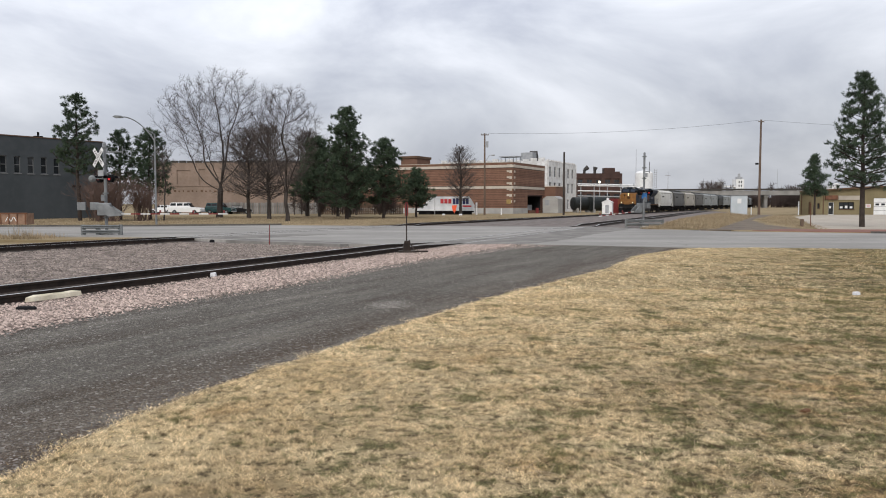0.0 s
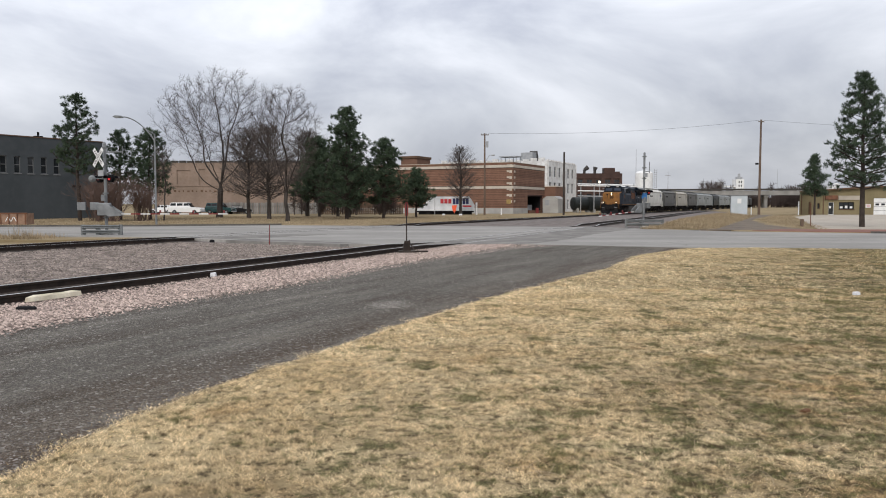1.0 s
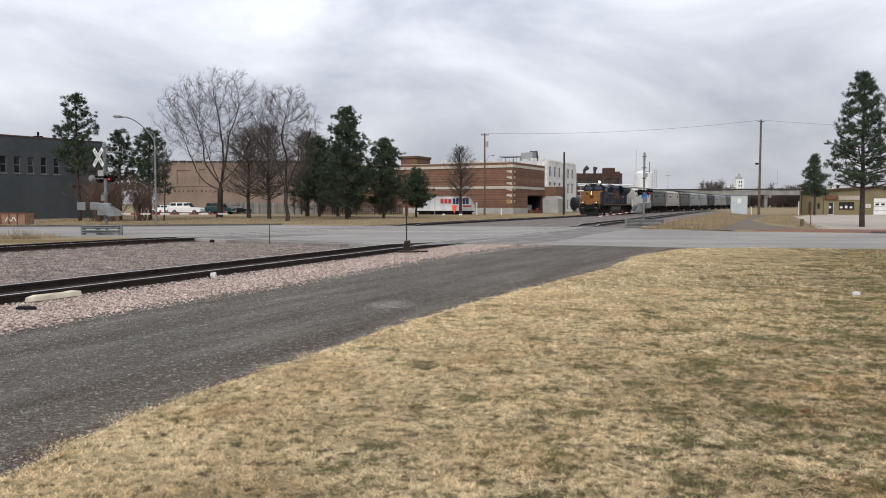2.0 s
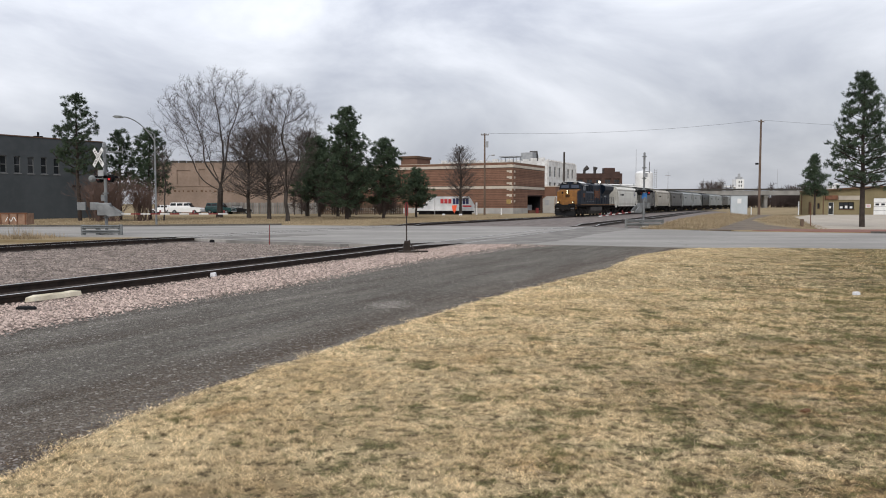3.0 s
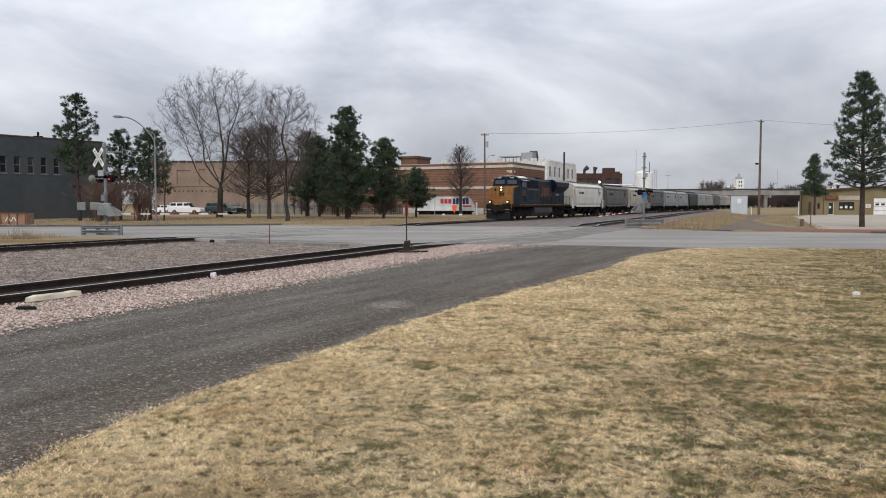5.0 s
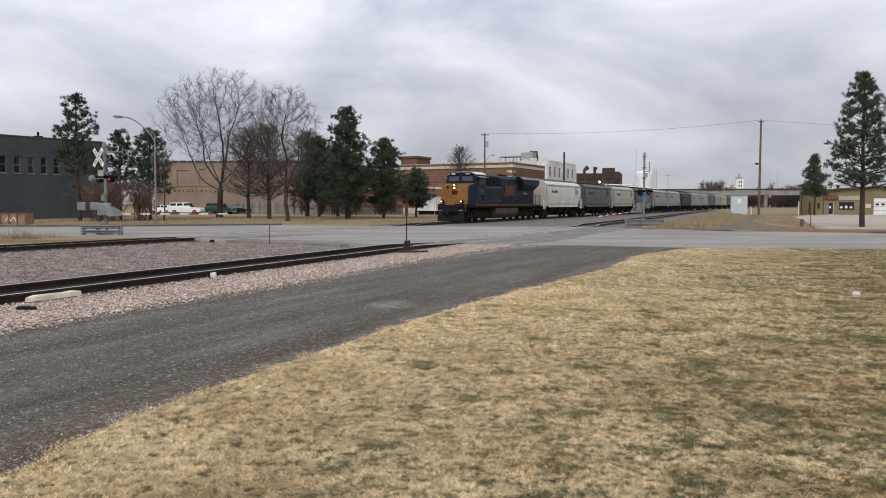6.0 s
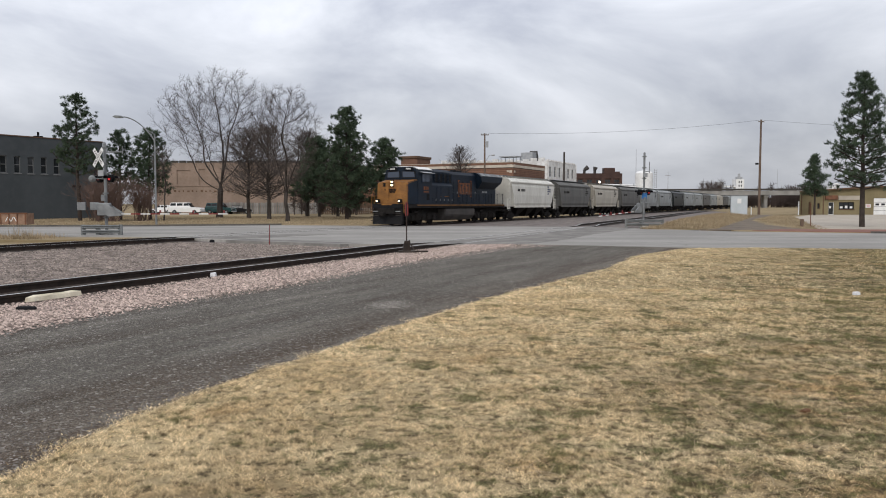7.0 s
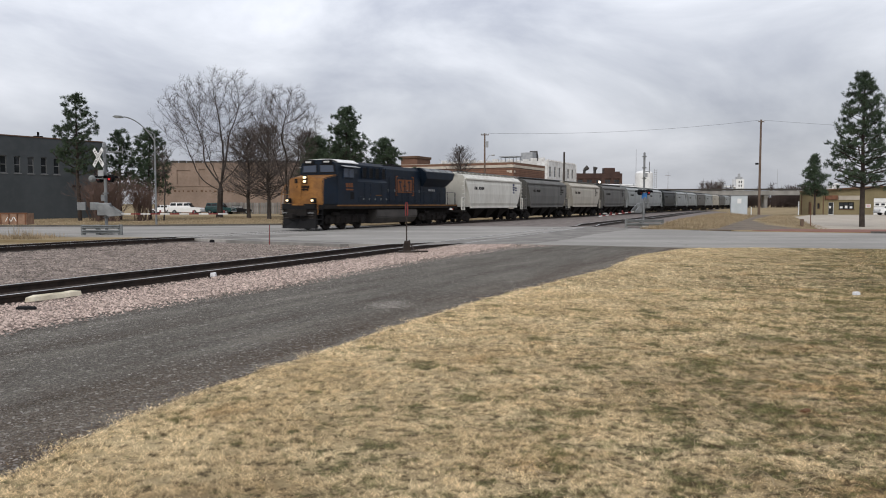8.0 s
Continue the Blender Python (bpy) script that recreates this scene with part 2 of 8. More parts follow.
M["tan_wall"] = material("tan_brick_wall", (0.26, 0.195, 0.155), (0.2, 0.15, 0.118), 0.35, 0.9, fine=(0.19, 0.135, 0.1), fine_scale=2.5, fine_mix=0.5)
M["olive"] = material("olive_siding", (0.235, 0.195, 0.11), (0.185, 0.153, 0.085), 0.5, 0.8, fine=(0.14, 0.115, 0.065), fine_scale=4)
M["brown_trim"] = material("brown_trim", (0.13, 0.075, 0.045), None, 1, 0.8)
M["roof"] = material("dark_roofing", (0.06, 0.055, 0.05), None, 1, 0.9)
# near-black colour that stands in for the shade inside buildings
M["dark"] = material("interior_shade_black", (0.012, 0.012, 0.013), None, 1, 0.8)
M["metal_grey"] = material("galvanised_steel", (0.25, 0.26, 0.265), (0.15, 0.157, 0.162), 2, 0.6, 0.35)
M["guard_steel"] = material("dull_guard_steel", (0.19, 0.2, 0.2), (0.12, 0.125, 0.125), 2, 0.7)
M["grey_paint"] = material("grey_paint", (0.36, 0.37, 0.38), (0.28, 0.29, 0.3), 2, 0.6)
M["shed_grey"] = material("pale_grey_panels", (0.5, 0.54, 0.57), (0.44, 0.48, 0.5), 0.8, 0.6)
M["black"] = material("black_paint", (0.012, 0.012, 0.013), None, 2, 0.7, spec=0.12)
M["red"] = material("red_paint", (0.42, 0.03, 0.03), None, 3, 0.5)
M["faded_red"] = material("faded_red_paint", (0.2, 0.035, 0.035), None, 3, 0.7)
M["orange"] = material("orange_plastic", (0.9, 0.13, 0.05), (0.8, 0.1, 0.04), 3, 0.5)
M["wood_pole"] = material("weathered_pole", (0.16, 0.11, 0.08), (0.09, 0.065, 0.05), 1.5, 0.9, stretch=(4, 4, 0.4))
M["bark"] = material("grey_brown_bark", (0.06, 0.049, 0.042), (0.028, 0.023, 0.02), 3, 0.95, bump=0.6, bump_scale=12, stretch=(1, 1, 0.3))
M["twig"] = material("bare_twigs", (0.1, 0.083, 0.076), (0.062, 0.051, 0.047), 1, 0.95)
M["pine_bark"] = material("pine_bark", (0.058, 0.044, 0.037), (0.032, 0.025, 0.021), 3, 0.95)
M["needle"] = material("pine_needles", (0.068, 0.098, 0.056), (0.034, 0.054, 0.033), 0.9, 0.8, fine=(0.028, 0.045, 0.022), fine_scale=5, island=0.45)
M["shrub"] = material("bare_shrub", (0.15, 0.1, 0.082), (0.1, 0.07, 0.06), 1, 0.95)
M["glass_dark"] = glass("dark_glass", (0.02, 0.023, 0.026))
M["glass_blue"] = glass("windscreen_glass", (0.045, 0.058, 0.085), 0.1)
M["loco_blue"] = material("dark_blue_enamel", (0.0052, 0.013, 0.0265), (0.0035, 0.0085, 0.0165), 1.2, 0.5, fine=(0.016, 0.016, 0.017), fine_scale=5, fine_mix=0.3, spec=0.18)
M["loco_stripe"] = material("grimy_yellow_stripe", (0.2, 0.095, 0.03), (0.11, 0.055, 0.022), 1.2, 0.6, spec=0.15)
M["emblem_tan"] = material("faded_orange_print", (0.2, 0.078, 0.034), (0.11, 0.045, 0.022), 2.0, 0.6, spec=0.15)
M["loco_yellow"] = material("golden_yellow_enamel", (0.27, 0.121, 0.031), (0.18, 0.082, 0.024), 1.8, 0.5, fine=(0.1, 0.046, 0.016), fine_scale=7, fine_mix=0.45, spec=0.2)
M["under"] = material("grimy_underframe", (0.022, 0.019, 0.018), (0.012, 0.011, 0.01), 2, 0.85, spec=0.12)
M["tank_grey"] = material("grimy_fuel_tank", (0.07, 0.062, 0.057), (0.04, 0.037, 0.035), 1.2, 0.7)
M["lamp_on"] = glow("lit_headlight", (1.0, 0.78, 0.42), 3.2)
M["ditch_on"] = glow("lit_ditch_light", (1.0, 0.82, 0.52), 2.2)
M["red_on"] = glow("lit_red_lens", (0.8, 0.03, 0.035), 0.4)
M["yard_on"] = glow("lit_yard_lamp", (1.0, 0.9, 0.75), 6)
M["hop_cream"] = material("off_white_hopper", (0.66, 0.65, 0.6), (0.56, 0.55, 0.5), 0.5, 0.6, fine=(0.4, 0.37, 0.33), fine_scale=2.2, fine_mix=0.4, stretch=(2, 1, 0.5))
M["hop_grey"] = material("mid_grey_hopper", (0.135, 0.135, 0.128), (0.095, 0.095, 0.09), 0.5, 0.7, fine=(0.12, 0.1, 0.09), fine_scale=2.2, stretch=(2, 1, 0.5))
M["hop_beige"] = material("beige_hopper", (0.46, 0.43, 0.37), (0.36, 0.335, 0.285), 0.5, 0.6, fine=(0.3, 0.26, 0.22), fine_scale=2.2, stretch=(2, 1, 0.5))
M["hop_silver"] = material("pale_grey_hopper", (0.32, 0.34, 0.34), (0.24, 0.255, 0.255), 0.5, 0.6, fine=(0.22, 0.2, 0.18), fine_scale=2.2, stretch=(2, 1, 0.5))
M["hop_black"] = material("black_tank_car", (0.025, 0.03, 0.03), None, 1, 0.5)
M["banner"] = material("white_banner_vinyl", (0.7, 0.71, 0.72), (0.45, 0.47, 0.49), 0.6, 0.6)
M["navy"] = material("navy_print", (0.03, 0.04, 0.12), None, 2, 0.6)
M["print_red"] = material("red_print", (0.5, 0.04, 0.05), None, 2, 0.6)
M["car_white"] = material("white_car_enamel", (0.8, 0.8, 0.8), (0.75, 0.75, 0.75), 1, 0.25, spec=0.5)
M["car_teal"] = material("dark_teal_enamel", (0.02, 0.055, 0.055), None, 1, 0.25, spec=0.5)
M["tyre"] = material("tyre_rubber", (0.02, 0.02, 0.02), None, 3, 0.9)
M["rust"] = material("rusty_steel", (0.2, 0.09, 0.05), (0.11, 0.055, 0.035), 2, 0.8)
M["brick_paving"] = material("red_brick_paving", (0.24, 0.11, 0.08), (0.18, 0.085, 0.065), 1, 0.9)
M["dirt"] = material("bare_dirt", (0.15, 0.12, 0.092), (0.1, 0.08, 0.063), 0.5, 0.95, bump=0.12, bump_scale=6, fine=(0.25, 0.195, 0.13), fine_scale=1.4, fine_mix=0.6)
M["blue_sign"] = material("blue_sign", (0.04, 0.16, 0.4), None, 3, 0.6)
M["kerb"] = material("stained_kerb", (0.13, 0.12, 0.105), (0.08, 0.073, 0.066), 1, 0.9)


# ---- mesh helpers ----
def box(bm, x0, x1, y0, y1, z0, z1, bevel=0.0):
    g = bmesh.ops.create_cube(bm, size=1)["verts"]
    for v in g:
        v.co = Vector(((x0 + x1) / 2 + v.co.x * (x1 - x0), (y0 + y1) / 2 + v.co.y * (y1 - y0), (z0 + z1) / 2 + v.co.z * (z1 - z0)))
    if bevel:
        ed = {e for v in g for e in v.link_edges}
        bmesh.ops.bevel(bm, geom=list(ed), offset=bevel, segments=2, affect="EDGES", profile=0.5)
    return bm


def tube(bm, a, b, r0, r1=None, seg=8, caps=True):
    a, b = Vector(a), Vector(b)
    r1 = r0 if r1 is None else r1
    d = b - a
    q = d.to_track_quat("Z", "Y")
    rings = []
    for p, r in ((a, r0), (b, r1)):
        rings.append([bm.verts.new(p + q @ Vector((math.cos(k * math.tau / seg) * r, math.sin(k * math.tau / seg) * r, 0))) for k in range(seg)])
    for k in range(seg):
        bm.faces.new((rings[0][k], rings[0][(k + 1) % seg], rings[1][(k + 1) % seg], rings[1][k]))
    if caps:
        bm.faces.new(rings[0][::-1])
        bm.faces.new(rings[1])
    return bm


def prism(bm, pts, axis, lo, hi):
    """A polygon (pairs) drawn out along an axis from lo to hi. axis 'y': pairs are x,z; 'x': y,z; 'z': x,y."""
    def put(p, h):
        return {"x": (h, p[0], p[1]), "y": (p[0], h, p[1]), "z": (p[0], p[1], h)}[axis]
    a = [bm.verts.new(put(p, lo)) for p in pts]
    b = [bm.verts.new(put(p, hi)) for p in pts]
    k = len(pts)
    bm.faces.new(a)
    bm.faces.new(b[::-1])
    for i in range(k):
        bm.faces.new((a[i], b[i], b[(i + 1) % k], a[(i + 1) % k]))
    bmesh.ops.recalc_face_normals(bm, faces=bm.faces)
    return bm


def mesh_of(name, bm, mat, smooth=False):
    me = bpy.data.meshes.new(name)
    bmesh.ops.recalc_face_normals(bm, faces=bm.faces)
    bm.to_mesh(me)
    bm.free()
    for m in (mat if isinstance(mat, (list, tuple)) else [mat]):
        me.materials.append(m)
    if smooth:
        me.polygons.foreach_set("use_smooth", [True] * len(me.polygons))
    return me


def part(name, bm, mat, parent, label="", smooth=False):
    ob = new(name, mesh_of(name, bm, mat, smooth))
    ob.parent = parent
    if label:
        tagged(ob, label)
    return ob


def thing(name, label, category, m=None, group="", kind=""):
    ob = new(name)
    ob.empty_display_size = 0.3
    if m is not None:
        ob.matrix_basis = m
    return tagged(ob, label, category, group, kind)


def solid(name, bm, mat, label, category, m=None, group="", kind="", smooth=False):
    ob = new(name, mesh_of(name, bm, mat, smooth))
    if m is not None:
        ob.matrix_basis = m
    return tagged(ob, label, category, group, kind)


def B():
    return bmesh.new()


def words(name, text, size, mat, parent, m, label="", depth=0.006):
    cu = bpy.data.curves.new(name, "FONT")
    cu.body, cu.size, cu.extrude = text, size, depth
    cu.align_x, cu.align_y = "CENTER", "CENTER"
    tmp = bpy.data.objects.new("tmp", cu)
    me = bpy.data.meshes.new_from_object(tmp)
    bpy.data.objects.remove(tmp)
    bpy.data.curves.remove(cu)
    me.materials.clear()
    me.materials.append(mat)
    ob = new(name, me)
    ob.parent = parent
    ob.matrix_basis = m
    if label:
        tagged(ob, label)
    return ob


def sheet(name, pts, z, mat, label, category, wave=0.0, step=0.6, seed=1):
    """A flat piece of ground inside a closed line of corners, its edge broken up unevenly."""
    rim = []
    for i, a in enumerate(pts):
        b = pts[(i + 1) % len(pts)]
        k = max(1, int(math.dist(a, b) / step)) if wave else 1
        for j in range(k):
            x, y = a[0] + (b[0] - a[0]) * j / k, a[1] + (b[1] - a[1]) * j / k
            if wave and max(abs(x), abs(y)) < 120:
                x += wave * (noise.noise((x * 0.7, y * 0.7, seed)) + 0.6 * noise.noise((x * 2.3, y * 2.3, seed + 5)))
                y += wave * (noise.noise((x * 0.7, y * 0.7, seed + 9)) + 0.6 * noise.noise((x * 2.3, y * 2.3, seed + 3)))
            rim.append((x, y))
    bm = B()
    top = [bm.verts.new((x, y, z)) for x, y in rim]
    low = [bm.verts.new((x, y, z - 0.3)) for x, y in rim]
    bmesh.ops.triangulate(bm, faces=[bm.faces.new(top)])
    for i in range(len(rim)):
        j = (i + 1) % len(rim)
        bm.faces.new((top[i], low[i], low[j], top[j]))
    return solid(name, bm, mat, label, category, kind="structure")


def inside(px, py, pts):
    """Which of the places lie inside a closed line of corners."""
    hit = np.zeros(len(px), bool)
    for i in range(len(pts)):
        (x0, y0), (x1, y1) = pts[i], pts[i - 1]
        if y0 != y1:
            hit ^= ((y0 > py) != (y1 > py)) & (px < (x1 - x0) * (py - y0) / (y1 - y0) + x0)
    return hit


def raw(name, verts, faces, mat, label, category):
    """One mesh of many small pieces (stuff)."""
    me = bpy.data.meshes.new(name)
    k = faces.shape[1]
    me.vertices.add(len(verts))
    me.vertices.foreach_set("co", np.ascontiguousarray(verts, np.float32).ravel())
    me.loops.add(faces.size)
    me.loops.foreach_set("vertex_index", np.ascontiguousarray(faces, np.int32).ravel())
    me.polygons.add(len(faces))
    me.polygons.foreach_set("loop_start", np.arange(0, faces.size, k, dtype=np.int32))
    me.polygons.foreach_set("loop_total", np.full(len(faces), k, np.int32))
    me.update(calc_edges=True)
    me.materials.append(mat)
    return tagged(new(name, me), label, category, kind="stuff")


# ---- ground ----
NEAR_A = (-7.84, 14.2)            # a point of the siding's middle line
NEAR_T = 0.424                    # its run sideways per metre away
FAR_T, FAR_C = 0.497, -33.11      # the main track: x = FAR_T * y + FAR_C


def near_x(y):
    return NEAR_A[0] + NEAR_T * (y - NEAR_A[1])


def far_x(y):
    near = min(1.0, max(0.0, (44.0 - y) / 9.0))      # a slight easing of the curve on the near side of the road
    return FAR_T * y + FAR_C + 1.25 * near * near * (3 - 2 * near)


LAWN = [(-2.3, -8), (-2.75, 4.4), (-2.52, 5.7), (-2.05, 7.07), (-1.03, 9.46), (-0.21, 11.4), (1.24, 14.3), (4.42, 19.95), (6.6, 25.2), (9.3, 28.9),
        (12.2, 29.3), (16.7, 28.4), (30, 25.0), (30, -8)]
DRIVE = [(-9.3, -8), (-7.4, 6.2), (-6.1, 10.3), (-5.2, 13.0), (-3.5, 16.35), (-1.4, 21.9), (1.6, 28.8), (4.5, 32.6), (9.4, 30.3), (10.5, 28.2), (10.5, -8)]
ROAD = [(-90, 34.5), (-45, 39.5), (-23.8, 40.7), (-14.2, 39.4), (-11.4, 37.0), (-4.4, 32.4), (0.2, 31.9), (3.2, 32.4), (9.2, 30.0), (16.7, 28.5), (45, 20.5),
        (90, 6), (95, 21), (45, 35.8), (25.7, 43.9), (18.0, 47.2), (15.4, 50.5), (12.5, 54.6), (9.2, 57.0), (0, 58.6), (-13, 61.0), (-22.7, 57.8), (-33.4, 56.6), (-90, 52)]
rng = np.random.default_rng(4)
bm = B()
box(bm, -3000, 3000, -2000, 4000, -1.0, -0.18)
solid("ground", bm, M["far_grass"], "dry winter grass running out to the horizon", "ground", kind="structure")
sheet("lawn_ground", LAWN, 0.0, M["dry_lawn"], "mown straw-coloured winter lawn with green patches", "lawn", wave=0.12, step=0.3)
sheet("gravel_drive", DRIVE, -0.035, M["drive"], "dark worn asphalt and gravel service drive", "drive", wave=0.12, step=0.4)
sheet("road", ROAD, -0.02, M["road"], "pale worn concrete road over the level crossing", "road", wave=0.1)
PARK = [(-160, 48), (-90, 52.3), (-33.4, 57.0), (-22.7, 58.2), (-13, 61.4), (-5.9, 60.4), (-2.9, 66), (8.0, 88), (37.2, 148), (58, 190), (58, 400), (-200, 400)]
sheet("park_ground", PARK, -0.005, M["far_grass"], "dry tan park grass beyond the road", "grass", wave=0.15)
EAST = [(18.5, 47.6), (26.0, 44.3), (45.5, 36.2), (95.5, 21.5), (220, 60), (220, 400), (110, 400), (60, 160), (44, 118), (31, 88), (22, 66)]
sheet("verge_ground", EAST, -0.01, M["far_grass"], "dry grass verge beside the siding", "grass", wave=0.15)
sheet("dirt_track", [(16.8, 50.4), (23.5, 47.6), (26.4, 62), (32.5, 80), (40, 95), (51, 117), (47, 120), (36, 96), (27.5, 80), (22.0, 67)], 0.0, M["dirt"],
      "rutted bare dirt track beside the rails", "track", wave=0.5)
sheet("forecourt", [(25.6, 51.6), (34.0, 47.6), (60, 39.5), (130, 70), (130, 128), (60, 122), (46, 99)], 0.012, M["pad"], "pale concrete forecourt of the workshop", "forecourt", wave=0.1)
sheet("brick_pavement", [(19.5, 47.7), (26.2, 44.5), (46, 36.5), (95, 22.3), (96, 27), (60, 38.7), (30, 49.4), (22.5, 50.4)], 0.02, M["brick_paving"], "worn red brick pavement strip by the road", "pavement", wave=0.06)
sheet("asphalt_apron", [(-1.6, 31.0), (3.2, 32.1), (5.0, 34.5), (8.6, 43.0), (13.6, 53.6), (11.2, 56.6), (6.0, 46.0), (2.6, 38.5), (0.2, 34.8)], -0.012, M["tar"],
      "dark asphalt patch between the crossing rails", "asphalt", wave=0.15)
for i, pts in enumerate([[(-13.2, 39.1), (-11.0, 37.0), (-9.8, 37.4), (-6.5, 42.2), (-8.0, 43.2)], [(-10.4, 36.0), (-4.3, 31.9), (-3.4, 33.0), (-9.2, 37.2)]]):
    sheet("asphalt_patch", pts, -0.008 - 0.004 * i, M["tar"], "dark asphalt patch where rails meet the road", "asphalt", wave=0.2)
# cracks in the road
for x0, y0, a in ((12.5, 32.6, 0.55), (14.2, 33.2, -0.7), (9.3, 30.6, 0.05), (4.0, 46.0, 0.1), (-6.0, 46.5, 0.05), (17.5, 36.0, -0.3)):
    bm = B()
    p = Vector((x0, y0, -0.012))
    prev = None
    for k in range(12):
        a += rng.uniform(-0.45, 0.45)
        p = p + Vector((0.32 * math.cos(a), 0.32 * math.sin(a), 0))
        w = Vector((-math.sin(a), math.cos(a), 0)) * rng.uniform(0.012, 0.035)
        pair = (bm.verts.new(p - w), bm.verts.new(p + w))
        if prev:
            bm.faces.new((prev[0], pair[0], pair[1], prev[1]))
        prev = pair
    solid("road_crack", bm, M["tar"], "dark tar-filled crack in the road", "crack", kind="structure")


def kerb(pts, h, w, label):
    for a, b in zip(pts, pts[1:]):
        n = Vector((a[1] - b[1], b[0] - a[0])).normalized() * w
        bm = B()
        prism(bm, [a, b, (b[0] + n.x, b[1] + n.y), (a[0] + n.x, a[1] + n.y)], "z", -0.2, h)
        solid("kerb", bm, M["kerb"], label, "kerb", kind="structure")


kerb([(-90, 52.0), (-33.4, 56.6), (-22.7, 57.8), (-13, 61.0)], 0.11, 0.25, "low weathered concrete kerb along the park")
kerb([(25.0, 44.2), (45, 35.8), (95, 21)], 0.09, 0.22, "low weathered concrete kerb by brick pavement")


# ---- tracks ----
def near_z(y):
    return 0.13 if y < 29 else (-0.008 if y > 33.5 and y < 60 else (0.13 - 0.138 * (y - 29) / 4.5 if y < 34 else 0.1))


def far_z(y):
    return 0.055 if y < 36 else (0.055 - 0.021 * (y - 36) if y < 39 else (-0.008 if y < 61 else 0.09))


def track(name, label, fx, t, fz, y0, y1, gauge_off, tie_spans, bed_mat, bed, spans):
    top = thing(name, label, "railway track", kind="structure")
    c = 1 / math.sqrt(1 + t * t)
    for off in (-0.745, 0.745):
        ys = list(np.arange(y0, 66, 1.5)) + list(np.arange(66, y1, 12.0))
        prof = [(-0.035, 0), (0.035, 0), (0.035, -0.045), (0.01, -0.055), (0.01, -0.14), (0.07, -0.155), (0.07, -0.17), (-0.07, -0.17), (-0.07, -0.155), (-0.01, -0.14), (-0.01, -0.055), (-0.035, -0.045)]
        bm = B()
        rings = []
        for y in ys:
            rings.append([bm.verts.new((fx(y) + (off + p) * c, y - (off + p) * c * t, fz(y) + q)) for p, q in prof])
        for a, b in zip(rings, rings[1:]):
            for k in range(len(prof)):
                f = bm.faces.new((a[k], a[(k + 1) % len(prof)], b[(k + 1) % len(prof)], b[k]))
                f.material_index = 1 if k == 0 else 0
        part("rail", bm, [M["rail_side"], M["rail_top"]], top, "rusty steel rail with polished head")
    bm = B()
    box(bm, -1.3, 1.3, -0.115, 0.115, -0.18, 0.0, 0.012)
    tie_me = mesh_of("tie", bm, M["tie"])
    for a, b, step in tie_spans:
        for y in np.arange(a, b, step):
            o = new("tie", tie_me)
            o.parent = top
            o.matrix_basis = pose(fx(y) + rng.uniform(-0.04, 0.04), y, fz(y) - 0.165, 0, 0, -math.degrees(math.atan(t)) + rng.uniform(-1, 1))
    for a, b, z in spans:
        bm = B()
        pts = [(fx(a) - bed[0], a), (fx(a) + bed[1], a), (fx(b) + bed[1], b), (fx(b) - bed[0], b)]
        rim = []
        for i in range(4):
            (xa, ya), (xb, yb) = pts[i], pts[(i + 1) % 4]
            k = max(1, int(math.dist(pts[i], pts[(i + 1) % 4]) / 1.5))
            rim += [(xa + (xb - xa) * j / k + rng.uniform(-0.15, 0.15), ya + (yb - ya) * j / k) for j in range(k)]
        prism(bm, rim, "z", -0.3, z)
        part("ballast_bed", bm, bed_mat, top, "bed of crushed stone ballast")
    return top


track("siding", "rusty siding track on dark ties and pink ballast", near_x, NEAR_T, near_z, 2.0, 230.0, 0.745, [(4.0, 31.5, 0.54), (58, 110, 0.6)], M["oily"], (1.5, 1.75),
      [(2.0, 32.0, -0.018), (57, 230, -0.09)])
track("main_track", "main railway track with worn bright rails", far_x, FAR_T, far_z, 8.0, 420.0, 0.745, [(18, 38, 0.54), (60, 110, 0.6)], M["oily"], (1.6, 1.9),
      [(8, 38.5, -0.14), (60, 420, -0.1)])
sheet("ballast_field", [(-31, 8), (-21, 26.5), (-16.4, 36.8), (-11.6, 37.4), (-4.3, 32.6), (-2.2, 31.0), (-9.3, 14.4), (-14.5, 2)], -0.145, M["ballast_grey"],
      "grey crushed stone between the two tracks", "ballast", wave=0.2)
sheet("ballast_strip", [(-12.4, 2.0), (-7.3, 13.6), (-5.2, 18.5), (-0.5, 29.6), (0.7, 32.1), (2.8, 32.3), (1.4, 28.9), (-1.65, 22.0), (-3.75, 16.4), (-5.45, 13.0), (-6.35, 10.4), (-10, 1.5)], -0.022,
      M["ballast_pink"], "pinkish crushed stone along the siding", "ballast", wave=0.4, step=0.3)
sheet("ballast_far", [(-6.0, 60.6), (7.9, 88.4), (37.0, 148.4), (113, 300), (135, 300), (46, 128), (15.0, 55.8), (12.0, 57.8), (4.0, 59.7)], -0.07, M["ballast_grey"], "grey crushed stone beyond the road", "ballast", wave=0.3)


